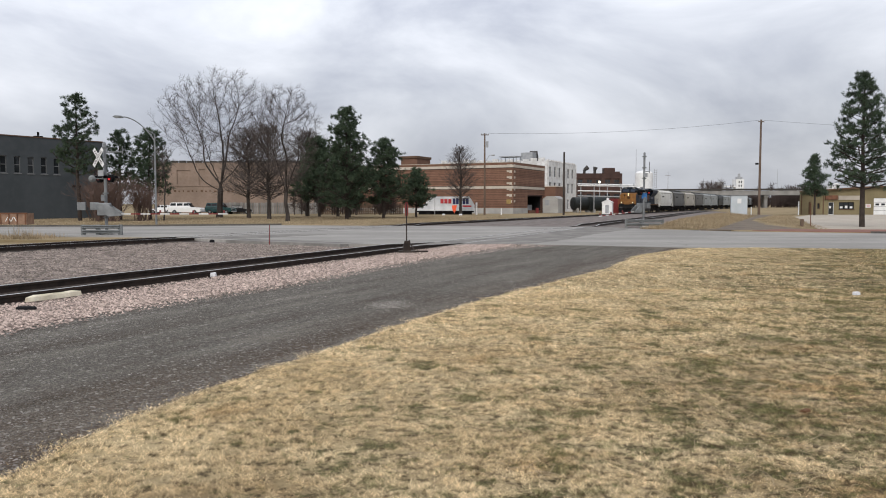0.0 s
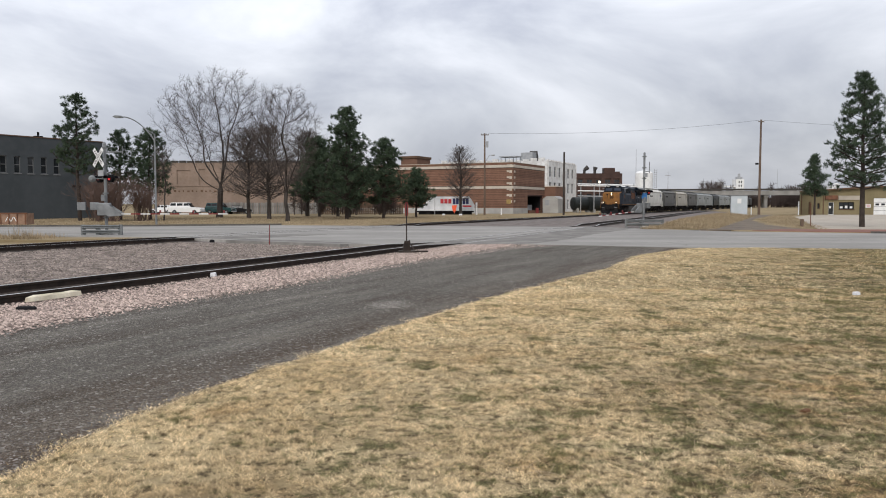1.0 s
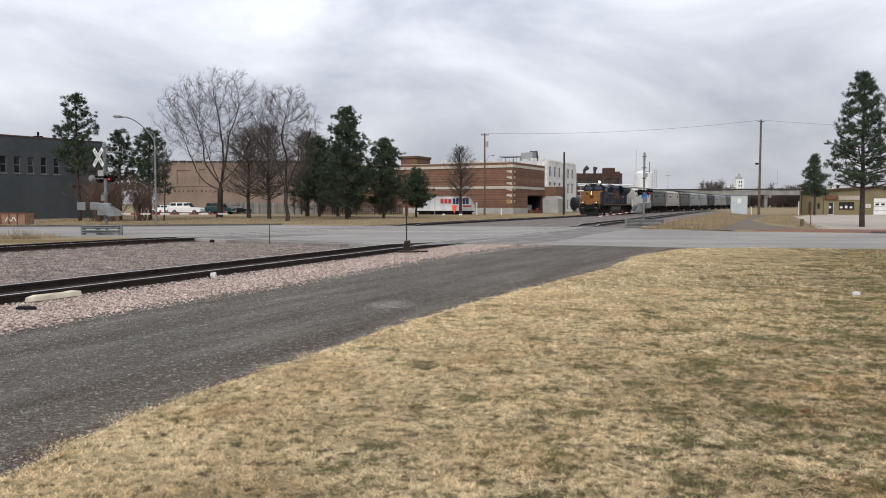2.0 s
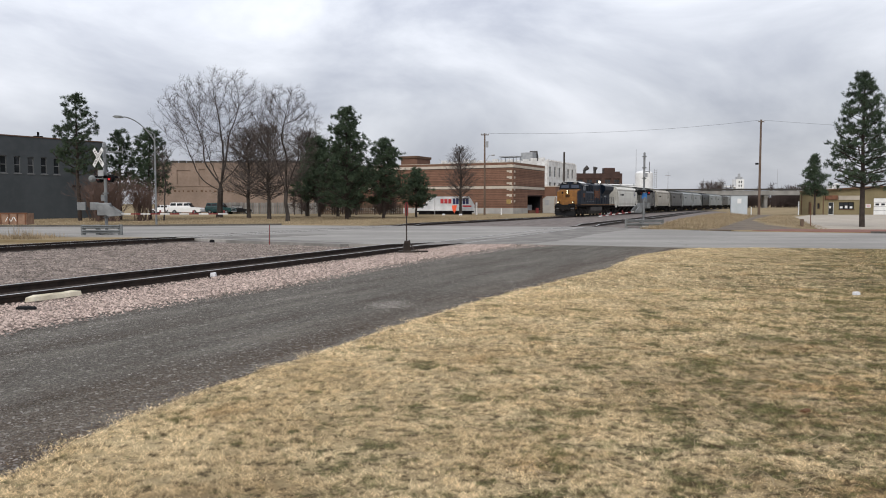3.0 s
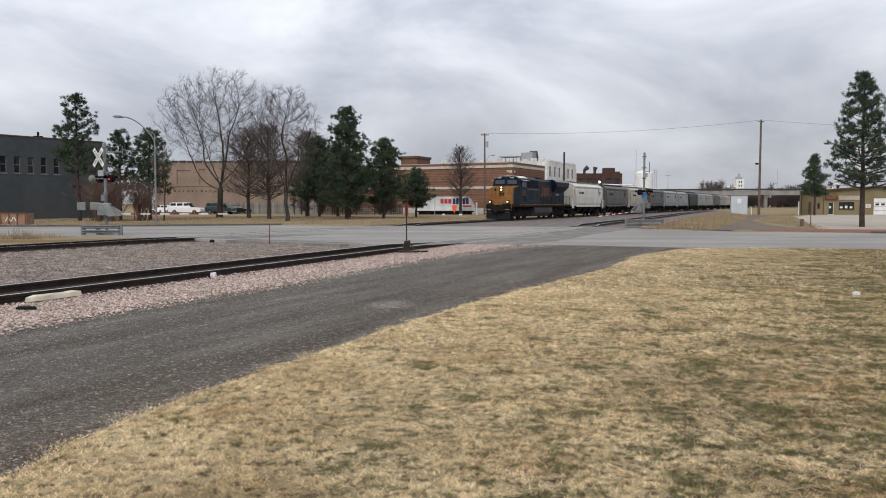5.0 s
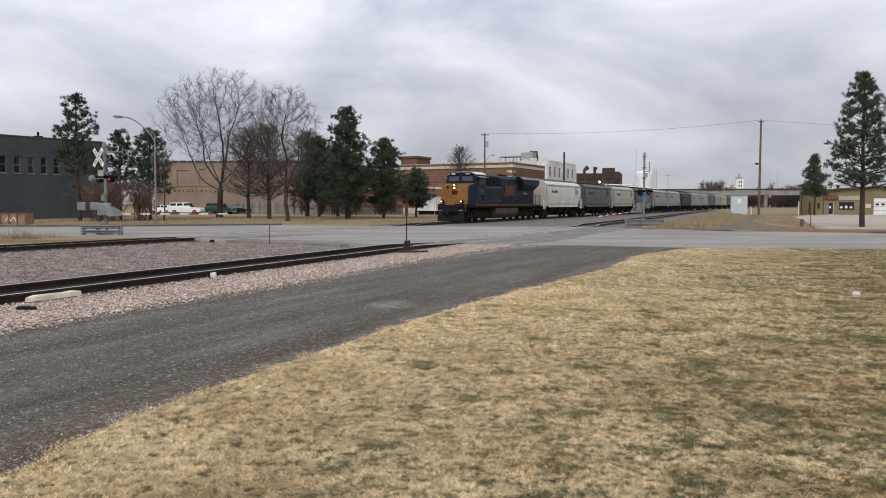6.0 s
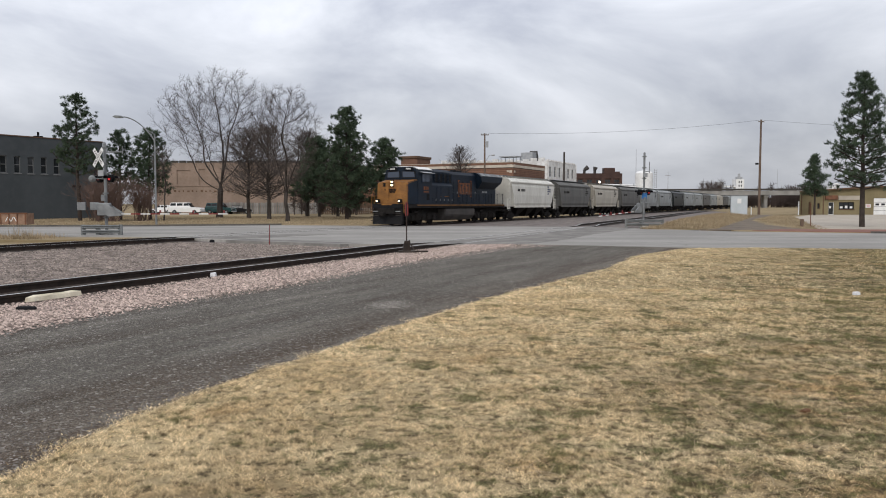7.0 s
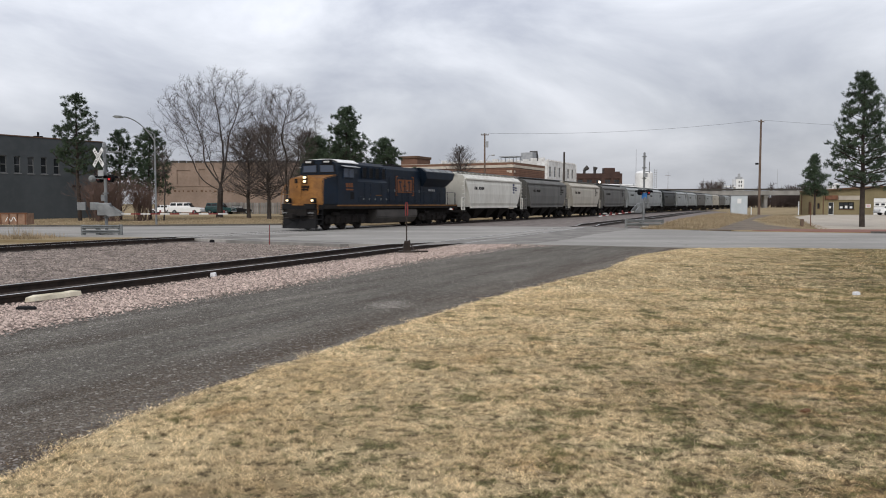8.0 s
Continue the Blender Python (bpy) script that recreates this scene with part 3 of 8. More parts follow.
def stones(name, poly, count, z, size, mat, label, bounds, lift=0.6, stray=0.0):
    """Many small broken stones lying in an area."""
    x0, x1, y0, y1 = bounds
    px, py = rng.uniform(x0, x1, count * 6), y0 + (y1 - y0) * rng.uniform(0, 1, count * 6) ** 1.25
    ok = inside(px + rng.normal(0, 1, len(px)) * stray, py, poly) & (np.abs(px) < 0.62 * py + 1)
    px, py = px[ok][:count], py[ok][:count]
    n = len(px)
    form = np.array([(1, -0.7, 0), (0.9, 0.8, 0), (-1, 0.7, 0), (-0.8, -0.9, 0), (0.35, 0.1, 1), (-0.4, -0.05, 0.9)], float)
    tri = np.array([(0, 1, 4), (1, 2, 5), (1, 5, 4), (2, 3, 5), (3, 0, 4), (3, 4, 5)])
    r = size * rng.uniform(0.5, 1.3, n) * (1 + 0.7 * rng.uniform(0, 1, n) ** 9)
    v = form[None] * rng.uniform(0.55, 1.15, (n, 6, 3)) * r[:, None, None]
    v[:, :, 2] *= lift * 1.3
    a = rng.uniform(0, math.tau, n)
    x = v[:, :, 0] * np.cos(a)[:, None] - v[:, :, 1] * np.sin(a)[:, None] + px[:, None]
    y = v[:, :, 0] * np.sin(a)[:, None] + v[:, :, 1] * np.cos(a)[:, None] + py[:, None]
    w = v[:, :, 2] + z - 0.006
    verts = np.stack([x, y, w], 2).reshape(-1, 3)
    faces = (tri[None] + 6 * np.arange(n)[:, None, None]).reshape(-1, 3)
    raw(name, verts, faces, mat, label, "stones")


STRIP = [(-7.25, 13.0), (-5.0, 18.4), (-0.3, 29.3), (0.9, 32.0), (3.0, 32.3), (1.6, 28.9), (-1.4, 22.0), (-3.5, 16.2), (-5.2, 12.6), (-6.1, 9.8), (-11, 7)]
FIELD = [(-19.2, 27), (-13.2, 36.5), (-4.3, 32.6), (-2.2, 31.0), (-9.3, 14.4), (-14, 8)]
stones("pink_stones", STRIP, 46000, -0.015, 0.024, M["stone_pink"], "loose pink crushed stones along the siding", (-11, 3.4, 8, 32.4), 0.6, 0.22)
stones("grey_stones", FIELD, 46000, -0.135, 0.029, M["stone_grey"], "loose grey crushed stones between tracks", (-19, -2, 14, 37))
stones("siding_stones", [(near_x(9) - 0.6, 9), (near_x(9) + 0.6, 9), (near_x(31) + 0.6, 31), (near_x(31) - 0.6, 31)], 7000, -0.02, 0.03, M["stone_dark"], "oil-dark stones between the siding ties", (-11, 1, 9, 31))
stones("stray_stones", [(-6.6, 8.5), (-4.8, 12.4), (-3.0, 16.0), (-0.8, 21.8), (2.6, 28.9), (5.0, 31.8), (3.0, 32.4), (1.4, 28.9), (-1.7, 22.0), (-3.8, 16.4), (-5.5, 13.0)], 9000, -0.033, 0.019, M["stone_pink"],
       "stray pink stones on the drive edge", (-7, 5, 8, 32.4))
stones("dark_stones", [(-7.6, 13.4), (-5.3, 18.6), (-0.6, 29.5), (-0.1, 29.2), (-4.8, 18.2), (-7.0, 13.0)], 4000, -0.02, 0.028, M["stone_dark"], "oil-dark stones beside the siding rail", (-8, 0, 12.8, 29.6))
stones("grit_belt", [(-7.2, 6.6), (-5.6, 10.6), (-4.6, 13.2), (-2.9, 16.5), (-0.7, 21.9), (2.2, 28.7), (2.9, 28.5), (0.1, 21.7), (-2.1, 16.1), (-3.8, 12.7), (-4.8, 10.2), (-6.4, 6.4)], 18000, -0.033, 0.014, M["chip"],
       "grey grit between ballast and drive", (-7.5, 3, 6.4, 28.8), 0.5, 0.25)
DRIVE_IN = [(-7.0, 7), (-5.9, 10.3), (-4.9, 13.0), (-3.2, 16.35), (-1.2, 21.9), (1.6, 28.4), (8.8, 28.6), (6.4, 25.2), (4.2, 19.95), (1.0, 14.3), (-0.4, 11.4), (-1.2, 9.46), (-2.2, 7.07), (-2.8, 4.4), (-6.5, 4)]
stones("drive_chips", DRIVE_IN, 52000, -0.033, 0.0115, M["chip"], "loose stone chips on the drive", (-8, 9, 4, 29), 0.45)
stones("edge_chips", [(-3.25, 4.4), (-2.55, 7.1), (-1.4, 9.5), (-0.6, 11.4), (0.8, 14.3), (3.9, 20), (4.6, 20.1), (1.4, 14.3), (0.0, 11.3), (-0.8, 9.4), (-1.9, 7), (-2.5, 4.4)], 9000, -0.033, 0.014,
       M["chip"], "pale grit along the lawn edge", (-3, 5, 4.4, 20), 0.45)


def blades(name, count, y0, y1, tall, wide, label):
    """Matted dry grass, one thin leaning blade each."""
    py = rng.uniform(y0, y1, count * 3)
    px = rng.uniform(-0.62, 0.62, count * 3) * (y1 + 0.5)
    ok = inside(px, py, LAWN) & (np.abs(px) < 0.61 * py + 0.4)
    px, py = px[ok][:count], py[ok][:count]
    clump = np.sin(px * 9.1 + 3 * np.sin(py * 4.3)) * np.sin(py * 8.3 + 3 * np.sin(px * 5.7)) + 0.7 * np.sin(px * 23 + 2 * np.sin(py * 17)) * np.sin(py * 21 + 2 * np.sin(px * 19)) \
        + 0.6 * np.sin(px * 61 + 3 * np.sin(py * 31)) * np.sin(py * 57 + 3 * np.sin(px * 37))
    keep = rng.uniform(-1.1, 0.7, len(px)) < clump
    px, py = px[keep], py[keep]
    n = len(px)
    h = tall * rng.uniform(0.45, 1.25, n) * (1.0 + 0.22 * clump[keep])
    lean = rng.uniform(0.95, 1.62, n)
    a = rng.uniform(0, math.tau, n)
    b = rng.uniform(0, math.tau, n)
    w = wide * rng.uniform(0.6, 1.3, n)
    tip = np.stack([px + np.cos(a) * np.sin(lean) * h, py + np.sin(a) * np.sin(lean) * h, np.cos(lean) * h + rng.uniform(0.001, 0.009, n)], 1)
    lo = np.stack([px - np.cos(b) * w, py - np.sin(b) * w, np.full(n, -0.004)], 1)
    hi = np.stack([px + np.cos(b) * w, py + np.sin(b) * w, np.full(n, -0.004)], 1)
    verts = np.stack([lo, hi, tip], 1).reshape(-1, 3)
    raw(name, verts, np.arange(3 * n).reshape(-1, 3), M["blade"], label, "grass")


blades("lawn_grass", 820000, 3.8, 8.5, 0.036, 0.0017, "short matted straw-coloured lawn grass")
blades("lawn_grass", 560000, 8.5, 15.0, 0.042, 0.0034, "short matted straw-coloured lawn grass")
blades("lawn_grass", 300000, 15.0, 30.5, 0.048, 0.008, "short matted straw-coloured lawn grass")


def dry_stems(name, count, label):
    """Long pale runners lying curled on the lawn."""
    v, f = [], []
    for _ in range(count):
        y = rng.uniform(4.2, 9.5)
        x = rng.uniform(-0.1 * y, 0.6 * y)
        a, ln, bend, w = rng.uniform(0, math.tau), rng.uniform(0.06, 0.26), rng.uniform(-1.2, 1.2), rng.uniform(0.0008, 0.0016)
        for k in range(5):
            z = 0.012 + 0.03 * math.sin(math.pi * k / 4) * min(1.0, ln / 0.15) * rng.uniform(0.5, 1.0)
            v += [(x - math.sin(a) * w, y + math.cos(a) * w, z), (x + math.sin(a) * w, y - math.cos(a) * w, z + 0.002)]
            if k:
                b = len(v)
                f.append((b - 4, b - 3, b - 1, b - 2))
            a += bend / 4
            x, y = x + math.cos(a) * ln / 4, y + math.sin(a) * ln / 4
    raw(name, np.array(v), np.array(f), M["straw"], label, "grass")


dry_stems("dry_stems", 1500, "long pale dry runners lying on the lawn")


def edge_blades(name, line, count, label):
    """Ragged grass that creeps out over the drive along the lawn's edge."""
    seg = rng.integers(0, len(line) - 1, count)
    a, b = np.array(line)[seg], np.array(line)[seg + 1]
    f = rng.uniform(0, 1, count)[:, None]
    d = b - a
    nrm = np.stack([-d[:, 1], d[:, 0]], 1) / np.linalg.norm(d, axis=1)[:, None]
    p = a + d * f
    lump = 0.5 + 0.5 * np.sin(p[:, 1] * 5.1 + 2 * np.sin(p[:, 1] * 2.3))
    p = p + nrm * (np.abs(rng.normal(0, 0.15, count)) * (0.6 + 0.4 * lump) - 0.1)[:, None]
    h, ln, c, e = rng.uniform(0.015, 0.034, count), rng.uniform(1.05, 1.62, count), rng.uniform(0, math.tau, count), rng.uniform(0, math.tau, count)
    w = 0.0022 + 0.0004 * p[:, 1]
    z = np.full(count, -0.038)
    v = np.stack([np.stack([p[:, 0] - np.cos(e) * w, p[:, 1] - np.sin(e) * w, z], 1), np.stack([p[:, 0] + np.cos(e) * w, p[:, 1] + np.sin(e) * w, z], 1),
                  np.stack([p[:, 0] + np.cos(c) * np.sin(ln) * h, p[:, 1] + np.sin(c) * np.sin(ln) * h, np.cos(ln) * h - 0.03], 1)], 1).reshape(-1, 3)
    raw(name, v, np.arange(3 * count).reshape(-1, 3), M["blade"], label, "grass")


edge_blades("edge_grass", LAWN[1:10], 80000, "ragged dry grass creeping over the drive edge")


def tufts(name, centres, per, tall, spread, mat, label, wide=0.012):
    v = []
    for x, y, s in centres:
        for _ in range(per):
            a, l, h = rng.uniform(0, math.tau), rng.uniform(0, 0.6), tall * s * rng.uniform(0.4, 1.1)
            bx, by = x + rng.normal(0, spread), y + rng.normal(0, spread)
            c = rng.uniform(0, math.tau)
            v += [(bx - math.cos(c) * wide, by - math.sin(c) * wide, -0.13), (bx + math.cos(c) * wide, by + math.sin(c) * wide, -0.13),
                  (bx + math.cos(a) * math.sin(l) * h, by + math.sin(a) * math.sin(l) * h, math.cos(l) * h)]
    v = np.array(v)
    raw(name, v, np.arange(len(v)).reshape(-1, 3), mat, label, "grass")


def bank_h(x, y):
    """Height of the low straw-grown bank between the siding and the dirt track."""
    mid, half = 16.5 + 0.44 * (y - 52.5), 2.3 + 0.02 * (y - 52.5)
    u, e = (x - mid) / half, min(1.0, max(0.0, (y - 50.5) / 9.0)) * min(1.0, max(0.0, (112.0 - y) / 14.0))
    return 0.45 * e * max(0.0, 1 - u * u) * (1 + 0.3 * noise.noise((x * 0.4, y * 0.25, 2.0)))


bm = B()
grid = {}
for iy in range(45):
    for ix in range(15):
        y = 50.5 + iy * 1.4
        x = 16.5 + 0.44 * (y - 52.5) + (ix - 7) / 7 * (2.3 + 0.02 * (y - 52.5))
        grid[ix, iy] = bm.verts.new((x, y, bank_h(x, y) - 0.03))
for iy in range(44):
    for ix in range(14):
        bm.faces.new((grid[ix, iy], grid[ix + 1, iy], grid[ix + 1, iy + 1], grid[ix, iy + 1]))
solid("straw_bank", bm, M["far_grass"], "low bank of dry straw grass by the siding", "bank", kind="structure", smooth=True)
v = []
for _ in range(24000):
    y = 51 + 58 * rng.uniform() ** 1.3
    x = 16.5 + 0.44 * (y - 52.5) + rng.uniform(-1.15, 1.15) * (2.3 + 0.02 * (y - 52.5))
    z = bank_h(x, y) - 0.03
    h, a, ln, c = rng.uniform(0.08, 0.34), rng.uniform(0, math.tau), rng.uniform(0.2, 1.3), rng.uniform(0, math.tau)
    v += [(x - math.cos(c) * 0.013, y - math.sin(c) * 0.013, z), (x + math.cos(c) * 0.013, y + math.sin(c) * 0.013, z), (x + math.cos(a) * math.sin(ln) * h, y + math.sin(a) * math.sin(ln) * h, z + math.cos(ln) * h)]
raw("tall_straw", np.array(v), np.arange(len(v)).reshape(-1, 3), M["straw"], "tall tan straw grass on the bank", "grass")
tufts("verge_straw", [(rng.uniform(-26, -19.8), rng.uniform(37.5, 39.9), rng.uniform(0.3, 0.9)) for _ in range(120)] + [(-21.8, 38.6, 2.4), (-21.3, 38.4, 2.2), (-23.6, 38.7, 1.8), (-20.8, 38.5, 1.6)], 22, 0.35, 0.25, M["straw"],
      "dry straw grass by the crossing post", 0.014)
sheet("verge_strip", [(-60, 34), (-29.5, 36.5), (-19.0, 36.9), (-15.0, 39.3), (-23.8, 40.6), (-60, 38.4)], -0.06, M["far_grass"], "strip of dry grass between rails and road", "grass", wave=0.2)


def short_grass(name, poly, bounds, count, tall, wide, label):
    px, py = rng.uniform(bounds[0], bounds[1], count * 3), rng.uniform(bounds[2], bounds[3], count * 3)
    ok = inside(px, py, poly)
    px, py = px[ok][:count], py[ok][:count]
    n = len(px)
    h, ln, a, b = tall * rng.uniform(0.3, 1.2, n), rng.uniform(0.3, 1.4, n), rng.uniform(0, math.tau, n), rng.uniform(0, math.tau, n)
    z = np.full(n, -0.02)
    v = np.stack([np.stack([px - np.cos(b) * wide, py - np.sin(b) * wide, z], 1), np.stack([px + np.cos(b) * wide, py + np.sin(b) * wide, z], 1),
                  np.stack([px + np.cos(a) * np.sin(ln) * h, py + np.sin(a) * np.sin(ln) * h, np.cos(ln) * h], 1)], 1).reshape(-1, 3)
    raw(name, v, np.arange(3 * n).reshape(-1, 3), M["straw"], label, "grass")


short_grass("park_grass", PARK, (-45, 8, 56, 100), 60000, 0.12, 0.022, "short dry grass under the park trees")
short_grass("verge_grass", [(24.4, 48.2), (26.0, 51.0), (45.5, 99), (54, 116), (51.5, 116.5), (40.5, 95), (33, 80), (27, 62)], (24, 55, 48, 117), 16000, 0.13, 0.024, "short dry grass beside the dirt track")


# ---- small things on the ground ----
def scrap(name, x, y, z, l, w, h, turn, mat, label, category, n=7):
    """A thin irregular scrap, its rim rough and its top domed."""
    bm = B()
    k = 4 * n
    rim = []
    for i in range(k):
        a = i * math.tau / k
        r = 1 / max(abs(math.cos(a)), abs(math.sin(a))) * rng.uniform(0.88, 1.06)
        r = min(r, 1.25)
        rim.append((math.cos(a) * r * l / 2, math.sin(a) * r * w / 2))
    low = [bm.verts.new((*p, 0)) for p in rim]
    mid = [bm.verts.new((p[0] * 0.96, p[1] * 0.9, h * rng.uniform(0.6, 0.9))) for p in rim]
    up = [bm.verts.new((p[0] * 0.75, p[1] * 0.6, h * rng.uniform(0.85, 1.1))) for p in rim]
    for a, b in ((low, mid), (mid, up)):
        for i in range(k):
            bm.faces.new((a[i], a[(i + 1) % k], b[(i + 1) % k], b[i]))
    bm.faces.new(up)
    bm.faces.new(low[::-1])
    return solid(name, bm, mat, label, category, pose(x, y, z, 0, 0, turn))


M["pale_timber"] = material("bleached_timber", (0.78, 0.72, 0.57), (0.6, 0.54, 0.41), 6, 0.9, bump=0.4, bump_scale=30)
M["grit_pale"] = material("pale_grit", (0.46, 0.42, 0.375), (0.3, 0.27, 0.24), 6, 0.95, island=0.3, spec=0.1)
M["litter"] = material("white_litter", (0.75, 0.75, 0.76), (0.6, 0.6, 0.63), 20, 0.6)
M["leaf_brown"] = material("brown_leaf", (0.16, 0.08, 0.04), None, 20, 0.9)
scrap("timber_offcut", -7.0, 13.55, 0.0, 1.12, 0.13, 0.1, 66, M["pale_timber"], "bleached broken timber block lying by the rail", "timber")
scrap("rubber_scrap", -6.75, 12.2, -0.01, 0.32, 0.1, 0.05, 0, M["black"], "black rubber scrap lying on pink ballast", "scrap", 5)
scrap("white_rock", -5.42, 17.8, -0.01, 0.14, 0.11, 0.09, 0, M["litter"], "small white rock lying on pink ballast", "rock", 4)
scrap("paper_litter", 7.64, 13.92, 0.02, 0.13, 0.1, 0.06, 30, M["litter"], "crumpled white paper litter on the lawn", "litter", 4)
scrap("brown_leaf", 2.92, 6.01, 0.03, 0.1, 0.05, 0.02, 40, M["leaf_brown"], "dead brown leaf lying on the lawn", "leaf", 4)
scrap("plastic_sheet", -3.95, 27.0, -0.02, 0.55, 0.16, 0.08, 62, M["litter"], "white plastic sheet caught beside the rail", "litter", 5)
scrap("dark_block", -11.0, 36.0, -0.13, 0.24, 0.16, 0.12, 10, M["black"], "dark steel block lying on grey ballast", "block", 4)
stones("grit_patch", [(-1.15, 12.5), (-0.6, 12.55), (-0.5, 13.1), (-0.7, 13.5), (-1.1, 13.4), (-1.3, 12.9)], 2600, -0.033, 0.011, M["grit_pale"], "patch of pale grit on the drive", (-1.7, -0.1, 12.2, 13.8), 0.4, 0.14)
stones("grit_streak", [(-3.2, 13.6), (-1.9, 14.6), (-1.8, 14.4), (-3.1, 13.4)], 900, -0.033, 0.011, M["grit_pale"], "streak of pale grit on the drive", (-3.6, -1.5, 13.2, 14.8), 0.4, 0.16)
# ---- the train ----
def wheelset(name, r, parent, x, z):
    """Two flanged wheels on an axle, turning about its own middle."""
    bm = B()
    tube(bm, (0, -0.75, 0), (0, 0.75, 0), 0.09, seg=8)
    for s in (-1, 1):
        tube(bm, (0, s * 0.67, 0), (0, s * 0.7, 0), r + 0.03, seg=20)
        tube(bm, (0, s * 0.69, 0), (0, s * 0.8, 0), r, seg=20)
        tube(bm, (0, s * 0.79, 0), (0, s * 0.83, 0), r * 0.78, r * 0.3, seg=12)
        for k in range(4):
            a = k * math.tau / 4
            box(bm, math.cos(a) * r * 0.55 - 0.05, math.cos(a) * r * 0.55 + 0.05, s * 0.8 - 0.02, s * 0.8 + 0.02, math.sin(a) * r * 0.55 - 0.05, math.sin(a) * r * 0.55 + 0.05)
    ob = part(name, bm, M["under"], parent, "dark steel wheels on an axle")
    ob.location = (x, 0, z)
    return ob


def rot_box(bm, centre, size, turn):
    """A box of that size, turned about its middle by (rx, ry, rz) degrees."""
    g = bmesh.ops.create_cube(bm, size=1)["verts"]
    m = pose(*centre, *turn) @ Matrix.Diagonal((*size, 1))
    bmesh.ops.transform(bm, matrix=m, verts=g)


def locomotive():
    top = thing("locomotive", "dark blue diesel freight locomotive with golden yellow nose", "locomotive")
    # underframe and pilot
    bm = B()
    box(bm, -21.2, -1.2, -1.5, 1.5, 1.36, 1.62, 0.03)
    box(bm, -21.2, -0.6, -0.75, 0.75, 0.95, 1.36)
    part("underframe", bm, M["under"], top, "grimy black underframe")
    for s in (-1, 1):
        bm = B()
        box(bm, -21.0, -2.9, s * 1.5, s * 1.53, 1.54, 1.64)
        part("sill_stripe", bm, M["loco_stripe"], top, "yellow stripe along the sill")
    bm = B()
    prism(bm, [(-0.42, 0.0), (-0.78, 1.3), (-1.0, 1.36), (-1.0, -1.36), (-0.78, -1.3)], "z", 0.14, 0.78)
    for v in bm.verts:
        if v.co.z > 0.5:
            v.co.x = -0.86 - (0.14 if v.co.x < -0.9 else 0.0)
    part("pilot_plow", bm, M["black"], top, "black pilot plow")
    bm = B()
    box(bm, -1.05, -0.85, -1.3, 1.3, 0.72, 1.38, 0.02)
    part("pilot_plate", bm, M["under"], top, "grimy black pilot plate")
    bm = B()
    tube(bm, (-0.72, -1.2, 1.12), (-0.72, 1.2, 1.12), 0.02, seg=6)
    part("uncoupling_bar", bm, M["grey_paint"], top, "grey uncoupling bar")
    for y in (-0.95, 0.95):
        bm = B()
        for k in range(3):
            tube(bm, (-0.8, y - 0.2, 0.8 + k * 0.18), (-0.8, y + 0.2, 0.8 + k * 0.18), 0.018, seg=5)
        part("grab_iron", bm, M["tank_grey"], top, "grimy grab irons")
    bm = B()
    tube(bm, (-0.9, 0, 0.92), (-0.2, 0, 0.92), 0.11, seg=8)
    box(bm, -0.32, 0.05, -0.16, 0.16, 0.76, 1.08, 0.05)
    part("coupler", bm, M["under"], top, "black knuckle coupler")
    for y in (-0.55, -0.35, 0.35, 0.55):
        bm = B()
        for k in range(6):
            a0, a1 = k / 6, (k + 1) / 6
            tube(bm, (-0.8 + 0.25 * math.sin(a0 * 3.14), y, 1.15 - a0 * 0.55), (-0.8 + 0.25 * math.sin(a1 * 3.14), y, 1.15 - a1 * 0.55), 0.03, seg=5)
        part("brake_hose", bm, M["black"], top, "black air hose")
    bm = B()
    box(bm, -1.3, -0.75, -1.1, 1.1, 1.62, 1.7)
    box(bm, -0.82, -0.74, -1.3, 1.3, 1.36, 1.7, 0.02)
    part("front_porch", bm, M["black"], top, "black front platform")
    bm = B()
    box(bm, -0.735, -0.72, -0.45, 0.45, 1.6, 1.68)
    part("porch_stripe", bm, M["loco_yellow"], top, "yellow edge stripe")
    # nose: wide, with canted corners and a top that rises to the windscreen
    bm = B()
    plan = [(-1.25, -0.72), (-1.25, 0.72), (-1.5, 1.36), (-3.0, 1.5), (-3.0, -1.5), (-1.5, -1.36)]
    low = [bm.verts.new((x, y, 1.64)) for x, y in plan]
    hi = [bm.verts.new((x - 0.1, y * 0.985, 3.42 if x > -1.3 else (3.3 if x > -2 else 3.62))) for x, y in plan]
    for k in range(6):
        bm.faces.new((low[k], low[(k + 1) % 6], hi[(k + 1) % 6], hi[k]))
    bm.faces.new(low[::-1])
    bm.faces.new(hi)
    bmesh.ops.bevel(bm, geom=[e for e in bm.edges], offset=0.05, segments=2, affect="EDGES")
    bm.normal_update()
    for fc in bm.faces:
        fc.material_index = 1 if abs(fc.normal.y) > 0.8 and fc.calc_center_median().x < -1.5 else 0
    part("nose", bm, [M["loco_yellow"], M["loco_blue"]], top, "golden yellow nose with blue sides")
    bm = B()
    box(bm, -1.262, -1.235, -0.95 + 0.55, -0.12, 2.0, 3.3, 0.01)
    part("nose_door", bm, M["loco_yellow"], top, "nose door with raised edge")
    for y0, y1, z0, z1, nm in ((-0.5, 0.5, 2.72, 2.86, "nose_emblem"), (-0.42, 0.42, 2.58, 2.66, "nose_emblem")):
        bm = B()
        for k in range(6):
            a = y0 + (y1 - y0) * (k + 0.1) / 6
            box(bm, -1.29, -1.25, a, a + (y1 - y0) * 0.12, z0 - 0.05 * (k % 2), z1)
        part(nm, bm, M["black"], top, "dark blue plain emblem bars")
    bm = B()
    box(bm, -1.32, -1.22, -0.62, -0.38, 3.02, 3.3, 0.02)
